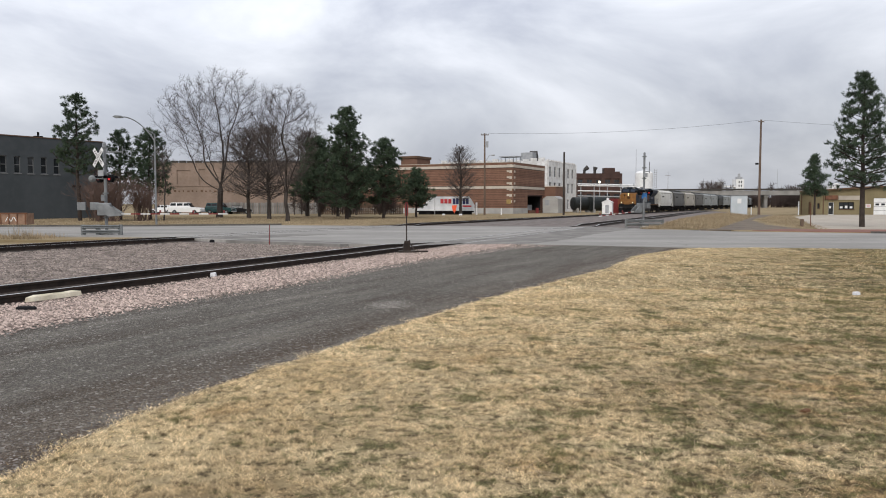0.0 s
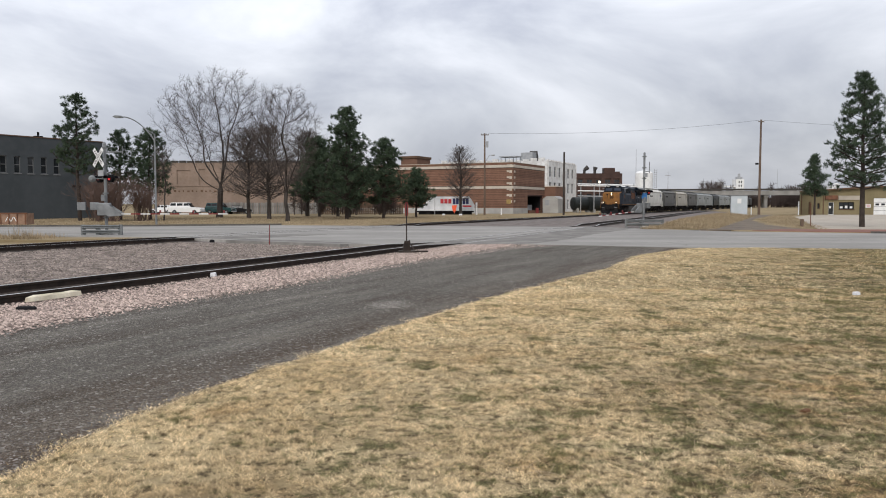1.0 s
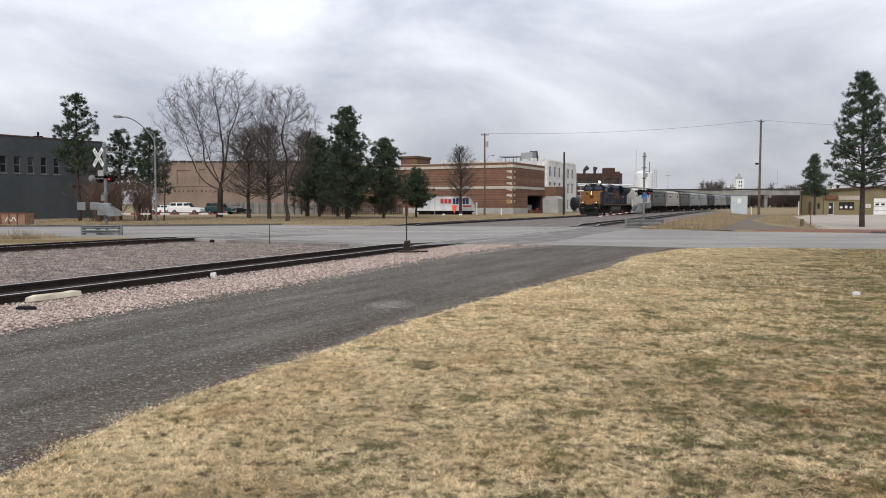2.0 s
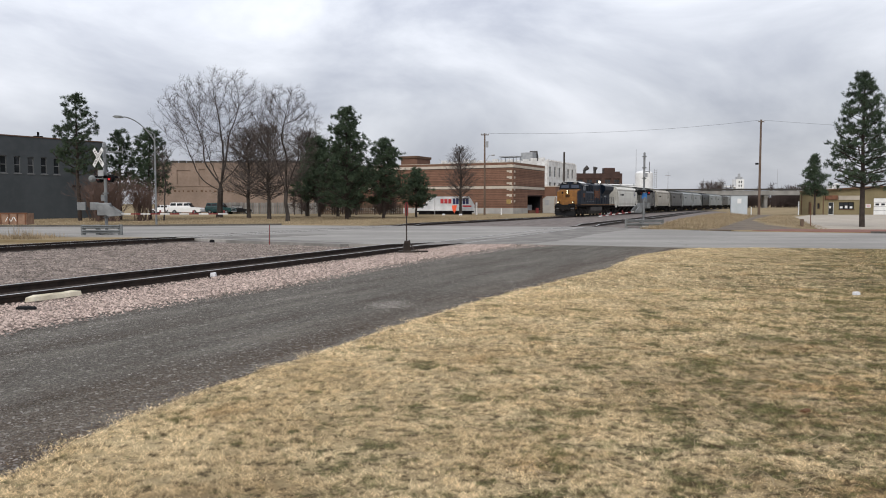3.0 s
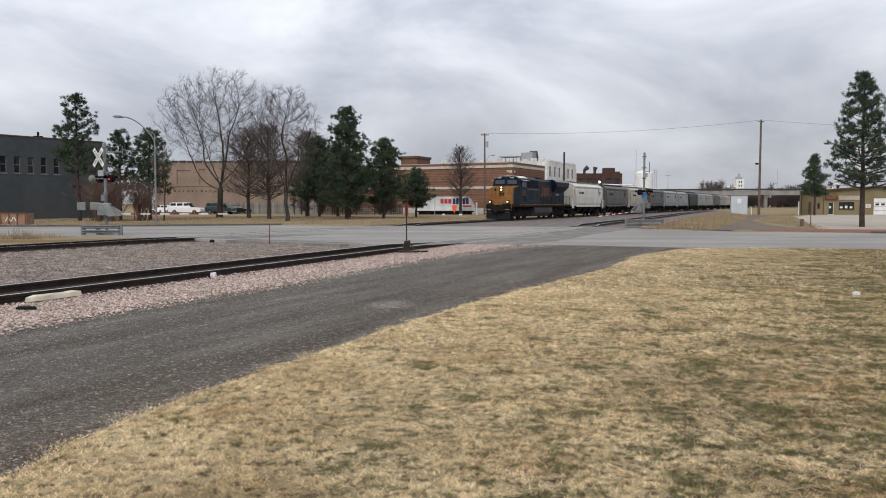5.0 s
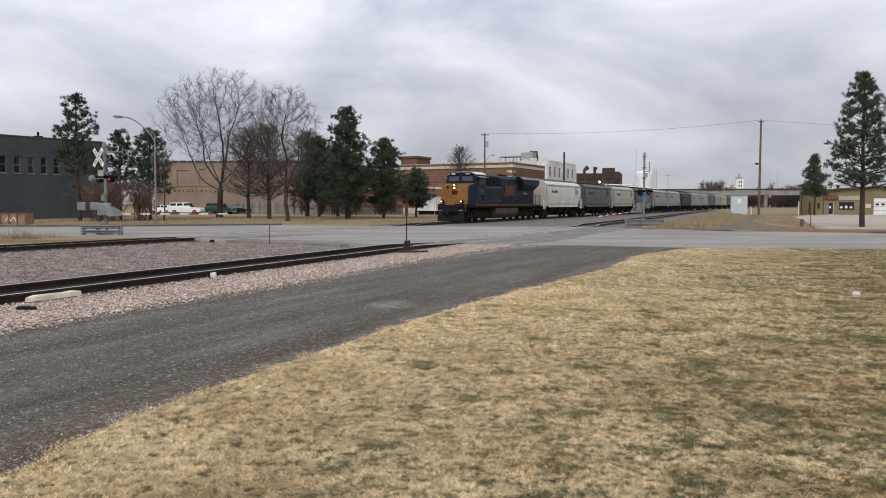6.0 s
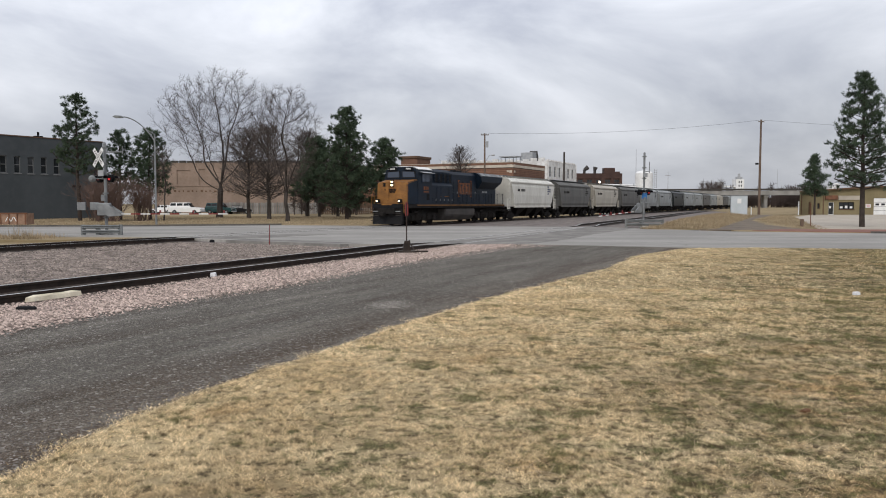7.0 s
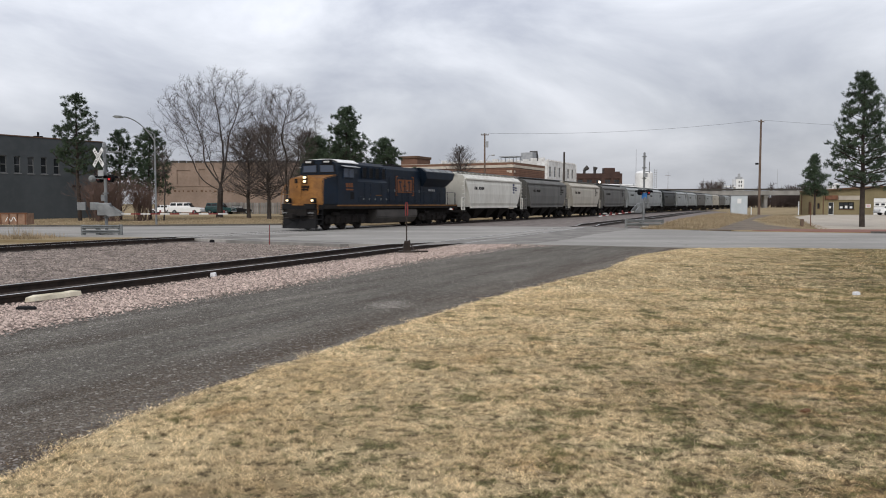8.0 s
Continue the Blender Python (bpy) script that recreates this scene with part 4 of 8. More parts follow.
    part("nose_vent", bm, M["black"], top, "black vent on the nose")
    # headlight and ditch lights
    bm = B()
    box(bm, -1.36, -1.27, -0.02, 0.3, 2.98, 3.52, 0.03)
    casing = part("headlight", bm, M["black"], top, "black twin headlight housing")
    for z in (3.13, 3.38):
        bm = B()
        tube(bm, (-1.29, 0.14, z), (-1.245, 0.14, z), 0.08, seg=16)
        part("lens", bm, M["lamp_on"], casing, "lit warm white lens")
    for s in (-1, 1):
        bm = B()
        box(bm, -1.2, -0.9, s * 0.98 - 0.14, s * 0.98 + 0.14, 1.74, 2.06, 0.04)
        c = part("ditch_light", bm, M["black"], top, "black ditch light housing")
        bm = B()
        tube(bm, (-0.91, s * 0.98, 1.91), (-0.87, s * 0.98, 1.91), 0.066, seg=14)
        part("lens", bm, M["ditch_on"], c, "lit white lens")
    # cab
    bm = B()
    sec = [(-1.5, 1.64), (1.5, 1.64), (1.5, 3.75), (1.36, 4.36), (0.9, 4.56), (-0.9, 4.56), (-1.36, 4.36), (-1.5, 3.75)]
    prism(bm, sec, "x", -5.35, -2.98)
    prism(bm, [(-0.95, 4.5), (0.95, 4.5), (0.9, 4.6), (-0.9, 4.6)], "x", -3.3, -2.97)
    part("cab", bm, M["loco_blue"], top, "dark blue cab")
    bm = B()
    roofsec = [(1.0, 4.57), (1.4, 4.38), (1.45, 4.42), (1.02, 4.63), (0, 4.67), (-1.02, 4.63), (-1.45, 4.42), (-1.4, 4.38), (-1.0, 4.57)]
    prism(bm, roofsec, "x", -5.6, -3.3)
    part("cab_roof", bm, M["white"], top, "pale cab roof")
    # windscreen, two panes, raked
    for s in (-1, 1):
        bm = B()
        prism(bm, [(s * 0.1, 3.72), (s * 1.32, 3.72), (s * 1.24, 4.26), (s * 0.1, 4.3)], "x", -2.985, -2.95)
        fr = part("windscreen", bm, M["black"], top, "black windscreen surround")
        bm = B()
        prism(bm, [(s * 0.16, 3.78), (s * 1.24, 3.78), (s * 1.17, 4.2), (s * 0.16, 4.24)], "x", -2.952, -2.935)
        part("pane", bm, M["glass_blue"], fr, "grey-blue windscreen pane")
        bm = B()
        box(bm, -2.99, -2.86, s * 0.72 - 0.38, s * 0.72 + 0.38, 4.33, 4.56, 0.02)
        nb = part("number_board", bm, M["black"], top, "black number board")
        for k in range(4):
            a = s * 0.72 - 0.2 + k * 0.11
            bm = B()
            box(bm, -2.862, -2.85, a, a + 0.06, 4.39, 4.5)
            part("board_bar", bm, M["white"], nb, "white bar on the board")
        # side window
        bm = B()
        box(bm, -4.9, -3.6, min(s * 1.5, s * 1.54), max(s * 1.5, s * 1.54), 3.4, 4.1)
        sw = part("side_window", bm, M["loco_blue"], top, "dark blue side window frame")
        bm = B()
        for a, b in ((-4.84, -4.28), (-4.2, -3.66)):
            box(bm, a, b, min(s * 1.53, s * 1.55), max(s * 1.53, s * 1.55), 3.46, 4.03)
        part("pane", bm, M["glass_blue"], sw, "grey side window pane")
        bm = B()
        rot_box(bm, (-4.25, s * 1.7, 4.17), (1.7, 0.42, 0.03), (s * -14, 0, 0))
        part("sunshade", bm, M["grey_paint"], top, "grey sunshade over the side window")
        bm = B()
        for k in range(3):
            a = -4.75 + 0.3 * k
            box(bm, a, a + 0.2, min(s * 1.5, s * 1.515), max(s * 1.5, s * 1.515), 2.8, 3.08)
        box(bm, -4.8, -3.95, min(s * 1.5, s * 1.515), max(s * 1.5, s * 1.515), 2.6, 2.7)
        part("cab_bars", bm, M["emblem_tan"], top, "faded orange bars on the cab side")
        bm = B()
        box(bm, -4.9, -4.5, min(s * 1.5, s * 1.52), max(s * 1.5, s * 1.52), 2.0, 2.5)
        part("cab_grille", bm, M["black"], top, "black grille on the cab side")
    # air conditioner and horn on the roof
    bm = B()
    box(bm, -6.4, -5.6, -0.5, 0.5, 4.5, 4.66, 0.04)
    part("roof_box", bm, M["black"], top, "black roof equipment box")
    # long hood: cabinets, engine hood, radiator
    bm = B()
    prism(bm, [(-1.48, 1.64), (1.48, 1.64), (1.48, 3.2), (1.2, 3.45), (1.2, 4.35), (0.95, 4.56), (-0.95, 4.56), (-1.2, 4.35), (-1.2, 3.45), (-1.48, 3.2)], "x", -9.3, -5.35)
    part("inverter_hood", bm, M["loco_blue"], top, "dark blue equipment hood")
    for s in (-1, 1):
        for k in range(5):
            a = -5.5 - k * 0.76
            bm = B()
            box(bm, a - 0.68, a, min(s * 1.48, s * 1.505), max(s * 1.48, s * 1.505), 1.78, 2.2 if k in (0, 3) else 3.12, 0.01)
            d = part("hood_door", bm, M["loco_blue"], top, "dark blue hood door")
            bm = B()
            box(bm, a - 0.62, a - 0.56, min(s * 1.505, s * 1.53), max(s * 1.505, s * 1.53), 1.95, 2.1)
            part("latch", bm, M["metal_grey"], d, "steel latch")
    for s in (-1, 1):
        for k in range(4):
            a = -6.3 - k * 0.85
            bm = B()
            box(bm, a - 0.62, a, min(s * 1.2, s * 1.26), max(s * 1.2, s * 1.26), 3.5, 4.2, 0.02)
            lv = part("louvre", bm, M["black"], top, "black louvred intake")
            for j in (0, 1):
                bm = B()
                box(bm, a - 0.03 - j * 0.6, a + 0.03 - j * 0.6, min(s * 1.24, s * 1.3), max(s * 1.24, s * 1.3), 3.46, 4.26)
                part("pillar", bm, M["loco_blue"], lv)
            for j in range(4):
                bm = B()
                rot_box(bm, (a - 0.31, s * 1.255, 3.6 + j * 0.17), (0.5, 0.04, 0.02), (s * 35, 0, 0))
                part("slat", bm, M["black"], lv)
    bm = B()
    prism(bm, [(-0.95, 1.64), (0.95, 1.64), (0.95, 4.25), (0.78, 4.5), (-0.78, 4.5), (-0.95, 4.25)], "x", -15.4, -9.3)
    part("engine_hood", bm, M["loco_blue"], top, "dark blue engine hood")
    for s in (-1, 1):
        for k in range(6):
            a = -9.5 - k * 0.97
            bm = B()
            box(bm, a - 0.85, a, min(s * 0.95, s * 0.985), max(s * 0.95, s * 0.985), 1.85, 3.7, 0.015)
            d = part("hood_door", bm, M["loco_blue"], top, "dark blue hood door")
            bm = B()
            box(bm, a - 0.8, a - 0.74, min(s * 0.985, s * 1.02), max(s * 0.985, s * 1.02), 2.6, 2.78)
            part("latch", bm, M["metal_grey"], d, "steel latch")
    bm = B()
    box(bm, -13.2, -11.6, -0.5, 0.5, 4.48, 4.66, 0.04)
    tube(bm, (-12.4, 0, 4.6), (-12.4, 0, 4.74), 0.28, seg=12)
    part("exhaust", bm, M["black"], top, "black exhaust stack")
    # emblem panel framed by brackets
    for s in (-1, 1):
        bm = B()
        box(bm, -13.9, -11.7, min(s * 0.985, s * 1.01), max(s * 0.985, s * 1.01), 2.55, 3.55)
        em = part("side_emblem", bm, M["emblem_tan"], top, "faded orange emblem panel")
        bm = B()
        for k in range(3):
            a = -13.75 + 0.68 * k
            rot_box(bm, (a + 0.3, s * 1.015, 3.05), (0.14, 0.02, 0.85), (0, 20 if k == 2 else 0, 0))
            box(bm, a + 0.1, a + 0.55, s * 1.015 - 0.01, s * 1.015 + 0.01, 3.3 if k != 1 else 3.0, 3.38 if k != 1 else 3.08)
        part("emblem_bars", bm, M["loco_blue"], em, "dark blue plain emblem bars")
        for a in (-14.15, -11.45):
            bm = B()
            box(bm, a - 0.04, a + 0.04, s * 0.99, s * 0.99 + 0.03, 2.3, 3.8)
            d = 0.25 if a < -13 else -0.25
            box(bm, min(a, a + d), max(a, a + d), s * 0.99, s * 0.99 + 0.03, 3.72, 3.8)
            box(bm, min(a, a + d), max(a, a + d), s * 0.99, s * 0.99 + 0.03, 2.3, 2.38)
            part("emblem_bracket", bm, M["emblem_tan"], em, "faded bracket lines")
        for k in range(4):
            bm = B()
            box(bm, -16.9 - k * 0.3, -16.72 - k * 0.3, min(s * 1.0, s * 1.02), max(s * 1.0, s * 1.02), 2.72, 2.88)
            part("side_bar", bm, M["grey_paint"], top, "small grey bar")
        bm = B()
        box(bm, -8.9, -6.3, min(s * 1.48, s * 1.495), max(s * 1.48, s * 1.495), 2.28, 2.33)
        part("pinstripe", bm, M["loco_stripe"], top, "thin yellow line")
    bm = B()
    prism(bm, [(-0.98, 1.64), (0.98, 1.64), (0.98, 3.1), (-0.98, 3.1)], "x", -20.0, -15.4)
    part("rear_hood", bm, M["loco_blue"], top, "dark blue rear hood")
    bm = B()
    rsec = [(-1.0, 3.1), (1.0, 3.1), (1.5, 3.72), (1.5, 4.2), (1.05, 4.56), (-1.05, 4.56), (-1.5, 4.2), (-1.5, 3.72)]
    ends = []
    for x, slope, sg in ((-15.2, 0.35, 1), (-20.9, -0.75, -1)):
        ends.append([bm.verts.new((x + slope * (4.56 - z), y, z)) for y, z in rsec] if sg < 0 else [bm.verts.new((x - slope * (4.56 - z), y, z)) for y, z in rsec])
    for k in range(8):
        bm.faces.new((ends[0][k], ends[0][(k + 1) % 8], ends[1][(k + 1) % 8], ends[1][k]))
    bm.faces.new(ends[0])
    bm.faces.new(ends[1][::-1])
    for v in ends[1]:
        v.co.x += 2 * 0.75 * (4.56 - v.co.z)
    rad = part("radiator", bm, M["loco_blue"], top, "dark blue flared radiator")
    for s in (-1, 1):
        bm = B()
        for k in range(4):
            a = -15.5 - k * 1.28
            rot_box(bm, (a - 0.6, s * 1.285, 4.405), (1.1, 0.46, 0.03), (s * -35.4, 0, 0))
        part("radiator_grille", bm, M["metal_grey"], rad, "steel radiator grilles")
        bm = B()
        for k in range(3):
            box(bm, -16.9 - k * 1.2, -15.9 - k * 1.2, min(s * 0.98, s * 1.0), max(s * 0.98, s * 1.0), 1.85, 2.95, 0.01)
        part("rear_doors", bm, M["loco_blue"], top, "dark blue rear hood doors")
    # handrails with stanchions
    for s in (-1, 1):
        bm = B()
        tube(bm, (-9.4, s * 1.45, 2.65), (-20.8, s * 1.45, 2.65), 0.02, seg=6)
        part("handrail", bm, M["loco_blue"], top, "dark blue handrail")
        for k in range(9):
            bm = B()
            tube(bm, (-9.4 - k * 1.42, s * 1.45, 1.6), (-9.4 - k * 1.42, s * 1.45, 2.66), 0.025, seg=6)
            part("stanchion", bm, M["loco_blue"], top)
        # corner steps and grab rails in front
        bm = B()
        for k in range(4):
            box(bm, -1.25, -0.85, min(s * 1.1, s * 1.52), max(s * 1.1, s * 1.52), 0.38 + k * 0.31, 0.42 + k * 0.31)
        box(bm, -1.3, -1.25, min(s * 1.05, s * 1.53), max(s * 1.05, s * 1.53), 0.35, 1.6)
        part("steps", bm, M["black"], top, "black corner steps")
        bm = B()
        tube(bm, (-0.85, s * 1.45, 1.0), (-0.85, s * 1.4, 2.35), 0.022, seg=6)
        tube(bm, (-0.85, s * 1.4, 2.35), (-1.35, s * 1.42, 2.95), 0.022, seg=6)
        tube(bm, (-1.3, s * 1.46, 1.0), (-1.3, s * 1.44, 2.6), 0.022, seg=6)
        tube(bm, (-0.85, s * 1.4, 2.3), (-0.85, s * 0.5, 2.3), 0.018, seg=6)
        part("grab_rail", bm, M["loco_yellow"], top, "yellow grab rail")
        bm = B()
        tube(bm, (-20.85, s * 1.45, 0.9), (-20.85, s * 1.45, 2.65), 0.022, seg=6)
        for k in range(4):
            box(bm, -21.2, -20.7, min(s * 1.1, s * 1.52), max(s * 1.1, s * 1.52), 0.38 + k * 0.31, 0.42 + k * 0.31)
        part("rear_steps", bm, M["black"], top, "black rear corner steps")
    # fuel tank
    bm = B()
    prism(bm, [(-1.45, 1.3), (1.45, 1.3), (1.45, 0.75), (1.1, 0.3), (-1.1, 0.3), (-1.45, 0.75)], "x", -14.0, -7.9)
    bmesh.ops.bevel(bm, geom=[e for e in bm.edges], offset=0.06, segments=2, affect="EDGES")
    part("fuel_tank", bm, M["tank_grey"], top, "grimy grey fuel tank")
    bm = B()
    for s in (-1, 1):
        tube(bm, (-9.2, s * 1.2, 1.42), (-13.6, s * 1.2, 1.42), 0.1, seg=8)
    part("air_reservoir", bm, M["under"], top, "grimy air reservoir pipes")
    axles = []
    for cx in (-4.55, -17.3):
        bm = B()
        for s in (-1, 1):
            prism(bm, [(cx - 2.5, 0.62), (cx - 2.3, 0.42), (cx - 1.3, 0.42), (cx - 1.1, 0.3), (cx - 0.7, 0.3), (cx - 0.5, 0.42), (cx + 0.5, 0.42), (cx + 0.7, 0.3), (cx + 1.1, 0.3), (cx + 1.3, 0.42), (cx + 2.3, 0.42),
                       (cx + 2.5, 0.62), (cx + 2.3, 0.98), (cx - 2.3, 0.98)], "y", s * 1.0 - 0.09, s * 1.0 + 0.09)
            for k in (-0.95, 0.95):
                for j in (-0.22, 0, 0.22):
                    tube(bm, (cx + k + j, s * 1.14, 0.45), (cx + k + j, s * 1.14, 0.95), 0.085, seg=8)
            for k in (-1.85, 0, 1.85):
                box(bm, cx + k - 0.2, cx + k + 0.2, s * 1.12 - 0.1, s * 1.12 + 0.1, 0.36, 0.78, 0.04)
            tube(bm, (cx + 1.0, s * 1.18, 1.05), (cx + 1.7, s * 1.18, 1.05), 0.11, seg=8)
        box(bm, cx - 0.5, cx + 0.5, -0.95, 0.95, 0.55, 1.2)
        tr = part("truck", bm, M["under"], top, "grimy three-axle truck")
        for k in (-1.85, 0, 1.85):
            axles.append((wheelset("wheelset", 0.53, tr, cx + k, 0.53), 0.53))
    return top, axles


def hopper(mat, label, dirty):
    """A three-bay covered hopper car, front coupler at x = 0."""
    top = thing("hopper_car", label, "hopper car", group="cars of the freight train")
    half = [(1.36, 1.42), (1.5, 1.75), (1.55, 2.6), (1.52, 3.5), (1.38, 4.02), (1.1, 4.28), (0.6, 4.4), (0, 4.43)]
    sec = half + [(-y, z) for y, z in half[-2::-1]]
    bm = B()
    rings = []
    for x, slope in ((-0.95, 1), (-7.9, 0), (-14.85, -1)):
        rings.append([bm.verts.new((x - slope * max(0, 3.9 - z) * 0.46, y, z)) for y, z in sec])
    for a, b in zip(rings, rings[1:]):
        for k in range(len(sec) - 1):
            bm.faces.new((a[k], a[k + 1], b[k + 1], b[k]))
        bm.faces.new((a[-1], a[0], b[0], b[-1]))
    bm.faces.new(rings[0])
    bm.faces.new(rings[-1][::-1])
    part("body", bm, mat, top)
    for s in (-1, 1):
        bm = B()
        box(bm, -14.75, -1.05, min(s * 1.42, s * 1.56), max(s * 1.42, s * 1.56), 3.86, 4.0, 0.02)
        part("top_chord", bm, mat, top)
        bm = B()
        box(bm, -13.7, -2.1, min(s * 1.38, s * 1.5), max(s * 1.38, s * 1.5), 1.3, 1.5, 0.02)
        part("side_sill", bm, mat, top)
        for a, b in ((-0.95, -0.3), (-14.85, -15.5)):
            bm = B()
            for x in (a + (0.15 if a > -2 else -0.15), b):
                box(bm, x - 0.05, x + 0.05, s * 1.4 - 0.05, s * 1.4 + 0.05, 1.0, 4.0 if x != b else 2.3)
            box(bm, min(a, b), max(a, b), s * 1.4 - 0.04, s * 1.4 + 0.04, 2.2, 2.3)
            part("end_post", bm, mat, top)
            for k in range(8):
                bm = B()
                tube(bm, (min(a, b) + 0.1, s * 1.46, 1.2 + k * 0.35), (max(a, b) + 0.05, s * 1.46, 1.2 + k * 0.35), 0.018, seg=5)
                part("ladder_rung", bm, mat, top)
        for k in range(15):
            bm = B()
            box(bm, -1.5 - k * 0.96, -1.46 - k * 0.96, min(s * 0.2, s * 0.62), max(s * 0.2, s * 0.62), 4.36, 4.58)
            part("walk_bracket", bm, mat, top)
        bm = B()
        box(bm, -15.3, -0.5, min(s * 0.35, s * 0.68), max(s * 0.35, s * 0.68), 4.57, 4.61)
        part("roof_walk", bm, M["metal_grey"], top, "grey steel roof walkway")
    bm = B()
    box(bm, -14.4, -1.4, -0.3, 0.3, 4.4, 4.54, 0.03)
    part("hatch", bm, mat, top)
    bm = B()
    box(bm, -15.6, -0.2, -0.25, 0.25, 0.85, 1.15)
    box(bm, -1.2, -0.2, -1.45, 1.45, 1.0, 1.15)
    box(bm, -15.6, -14.6, -1.45, 1.45, 1.0, 1.15)
    box(bm, -0.45, 0.02, -0.12, 0.12, 0.78, 1.02)
    box(bm, -15.82, -15.35, -0.12, 0.12, 0.78, 1.02)
    part("underframe", bm, M["under"], top, "grimy black underframe")
    for k in range(3):
        cx = -4.9 - k * 3.0
        bm = B()
        lo = [bm.verts.new((cx + a * 0.35, b * 0.55, 0.42)) for a, b in ((-1, -1), (1, -1), (1, 1), (-1, 1))]
        up = [bm.verts.new((cx + a * 1.45, b * 1.4, 1.5)) for a, b in ((-1, -1), (1, -1), (1, 1), (-1, 1))]
        for i in range(4):
            bm.faces.new((lo[i], lo[(i + 1) % 4], up[(i + 1) % 4], up[i]))
        bm.faces.new(lo[::-1])
        bm.faces.new(up)
        box(bm, cx - 0.5, cx + 0.5, -0.6, 0.6, 0.34, 0.44)
        part("discharge_bay", bm, M["under"], top, "grimy discharge hopper")
    for s in (1,):
        for k in range(7):
            bm = B()
            box(bm, -3.0 - k * 0.32, -2.8 - k * 0.32 + (0.05 if k == 2 else 0), s * 1.535, s * 1.56, 3.0, 3.26 if k != 2 else 3.02)
            part("side_bar", bm, M["under"] if dirty else M["black"], top, "dark plain lettering bar")
        for k in range(4):
            bm = B()
            box(bm, -12.7, -12.35, s * 1.535, s * 1.56, 2.75 + k * 0.26, 2.93 + k * 0.26)
            part("data_bar", bm, M["under"] if dirty else M["navy"], top, "small dark data bar")
            if k in (1, 2):
                bm = B()
                box(bm, -13.4, -12.85, s * 1.535, s * 1.56, 2.78 + k * 0.24, 2.9 + k * 0.24)
                part("data_bar", bm, M["under"] if dirty else M["navy"], top, "small dark data bar")
    for cx in (-1.95, -13.85):
        bm = B()
        for s in (-1, 1):
            prism(bm, [(cx - 1.15, 0.38), (cx - 0.75, 0.3), (cx - 0.4, 0.18), (cx + 0.4, 0.18), (cx + 0.75, 0.3), (cx + 1.15, 0.38), (cx + 1.1, 0.6), (cx + 0.4, 0.78), (cx - 0.4, 0.78), (cx - 1.1, 0.6)], "y", s * 0.98 - 0.08, s * 0.98 + 0.08)
            for j in (-0.2, 0, 0.2):
                tube(bm, (cx + j, s * 1.08, 0.25), (cx + j, s * 1.08, 0.6), 0.08, seg=6)
        box(bm, cx - 0.25, cx + 0.25, -1.0, 1.0, 0.45, 0.9)
        tr = part("truck", bm, M["under"], top, "grimy two-axle truck")
        for k in (-0.88, 0.88):
            wheelset("wheelset", 0.46, tr, cx + k, 0.46)
    return top


loco, loco_axles = locomotive()
TRAIN = [(loco, 0.0)]
kinds = [("hop_cream", "off-white covered hopper car with dark lettering bars", 0), ("hop_grey", "weathered mid-grey covered hopper car", 1), ("hop_beige", "grimy beige covered hopper car", 1),
         ("hop_silver", "pale grey covered hopper car with grime", 1), ("hop_black", "black covered hopper car, dull paint", 1)]
protos = {}
for key, label, dirty in kinds:
    protos[key] = hopper(M[key], label, dirty)
order = ["hop_cream", "hop_grey", "hop_beige", "hop_grey", "hop_silver", "hop_silver", "hop_black", "hop_silver", "hop_silver", "hop_grey", "hop_silver", "hop_beige", "hop_grey", "hop_silver", "hop_grey"]
used = set()
for i, key in enumerate(order):
    car = copy_thing(protos[key], Matrix()) if key in used else protos[key]
    used.add(key)
    TRAIN.append((car, 22.0 + i * 15.85))


def train_s(t):
    """How far along the main track the headlight stands at t seconds."""
    return 0.0595 * t * t - 11.90 * t + 145.68


def motions():
    for ob, back in TRAIN:
        rows = []
        for k in range(17):
            t = k * 0.5
            y = (train_s(t) - 1.3 + back) * 0.8955
            rows.append((t, pose(far_x(y), y, 0.0, 0, 0, -116.43)))
        walk(ob, rows)
    turning = list(loco_axles)
    for ob, back in TRAIN[1:6]:
        turning += [(o, 0.46) for o in ob.children_recursive if o.name.startswith("wheelset")]
    for ob, r in turning:
        home = ob.location.copy()
        rows = []
        for k in range(121):
            t = k / 15
            a = (train_s(0) - train_s(t)) / r
            rows.append((t, Matrix.Translation(home) @ Matrix.Rotation(a, 4, "Y")))
        walk(ob, rows)
    walk(van, [(k * 0.5, pose(0.4 + VAN_X - 8.6 * (k * 0.5 - 8.0), 112.0, 0.02, 0, 0, 180)) for k in range(17)])
M["slate"] = material("slate_grey_paint", (0.2, 0.205, 0.21), None, 2, 0.7)
# ---- buildings ----
def wall(bm, length, z0, z1, thick, holes, x0=0.0):
    """A wall along x from x0, its face at y = 0, thickness towards +y, with openings (xa, xb, za, zb) right through it."""
    xs = sorted({x0, x0 + length, *[h[0] for h in holes], *[h[1] for h in holes]})
    for a, b in zip(xs, xs[1:]):
        cuts = sorted((h[2], h[3]) for h in holes if h[0] <= a + 1e-6 and h[1] >= b - 1e-6)
        z = z0
        for lo, hi in cuts:
            if lo > z + 1e-6:
                box(bm, a, b, 0, thick, z, lo)
            z = hi
        if z1 > z + 1e-6:
            box(bm, a, b, 0, thick, z, z1)
    bmesh.ops.remove_doubles(bm, verts=bm.verts[:], dist=1e-4)


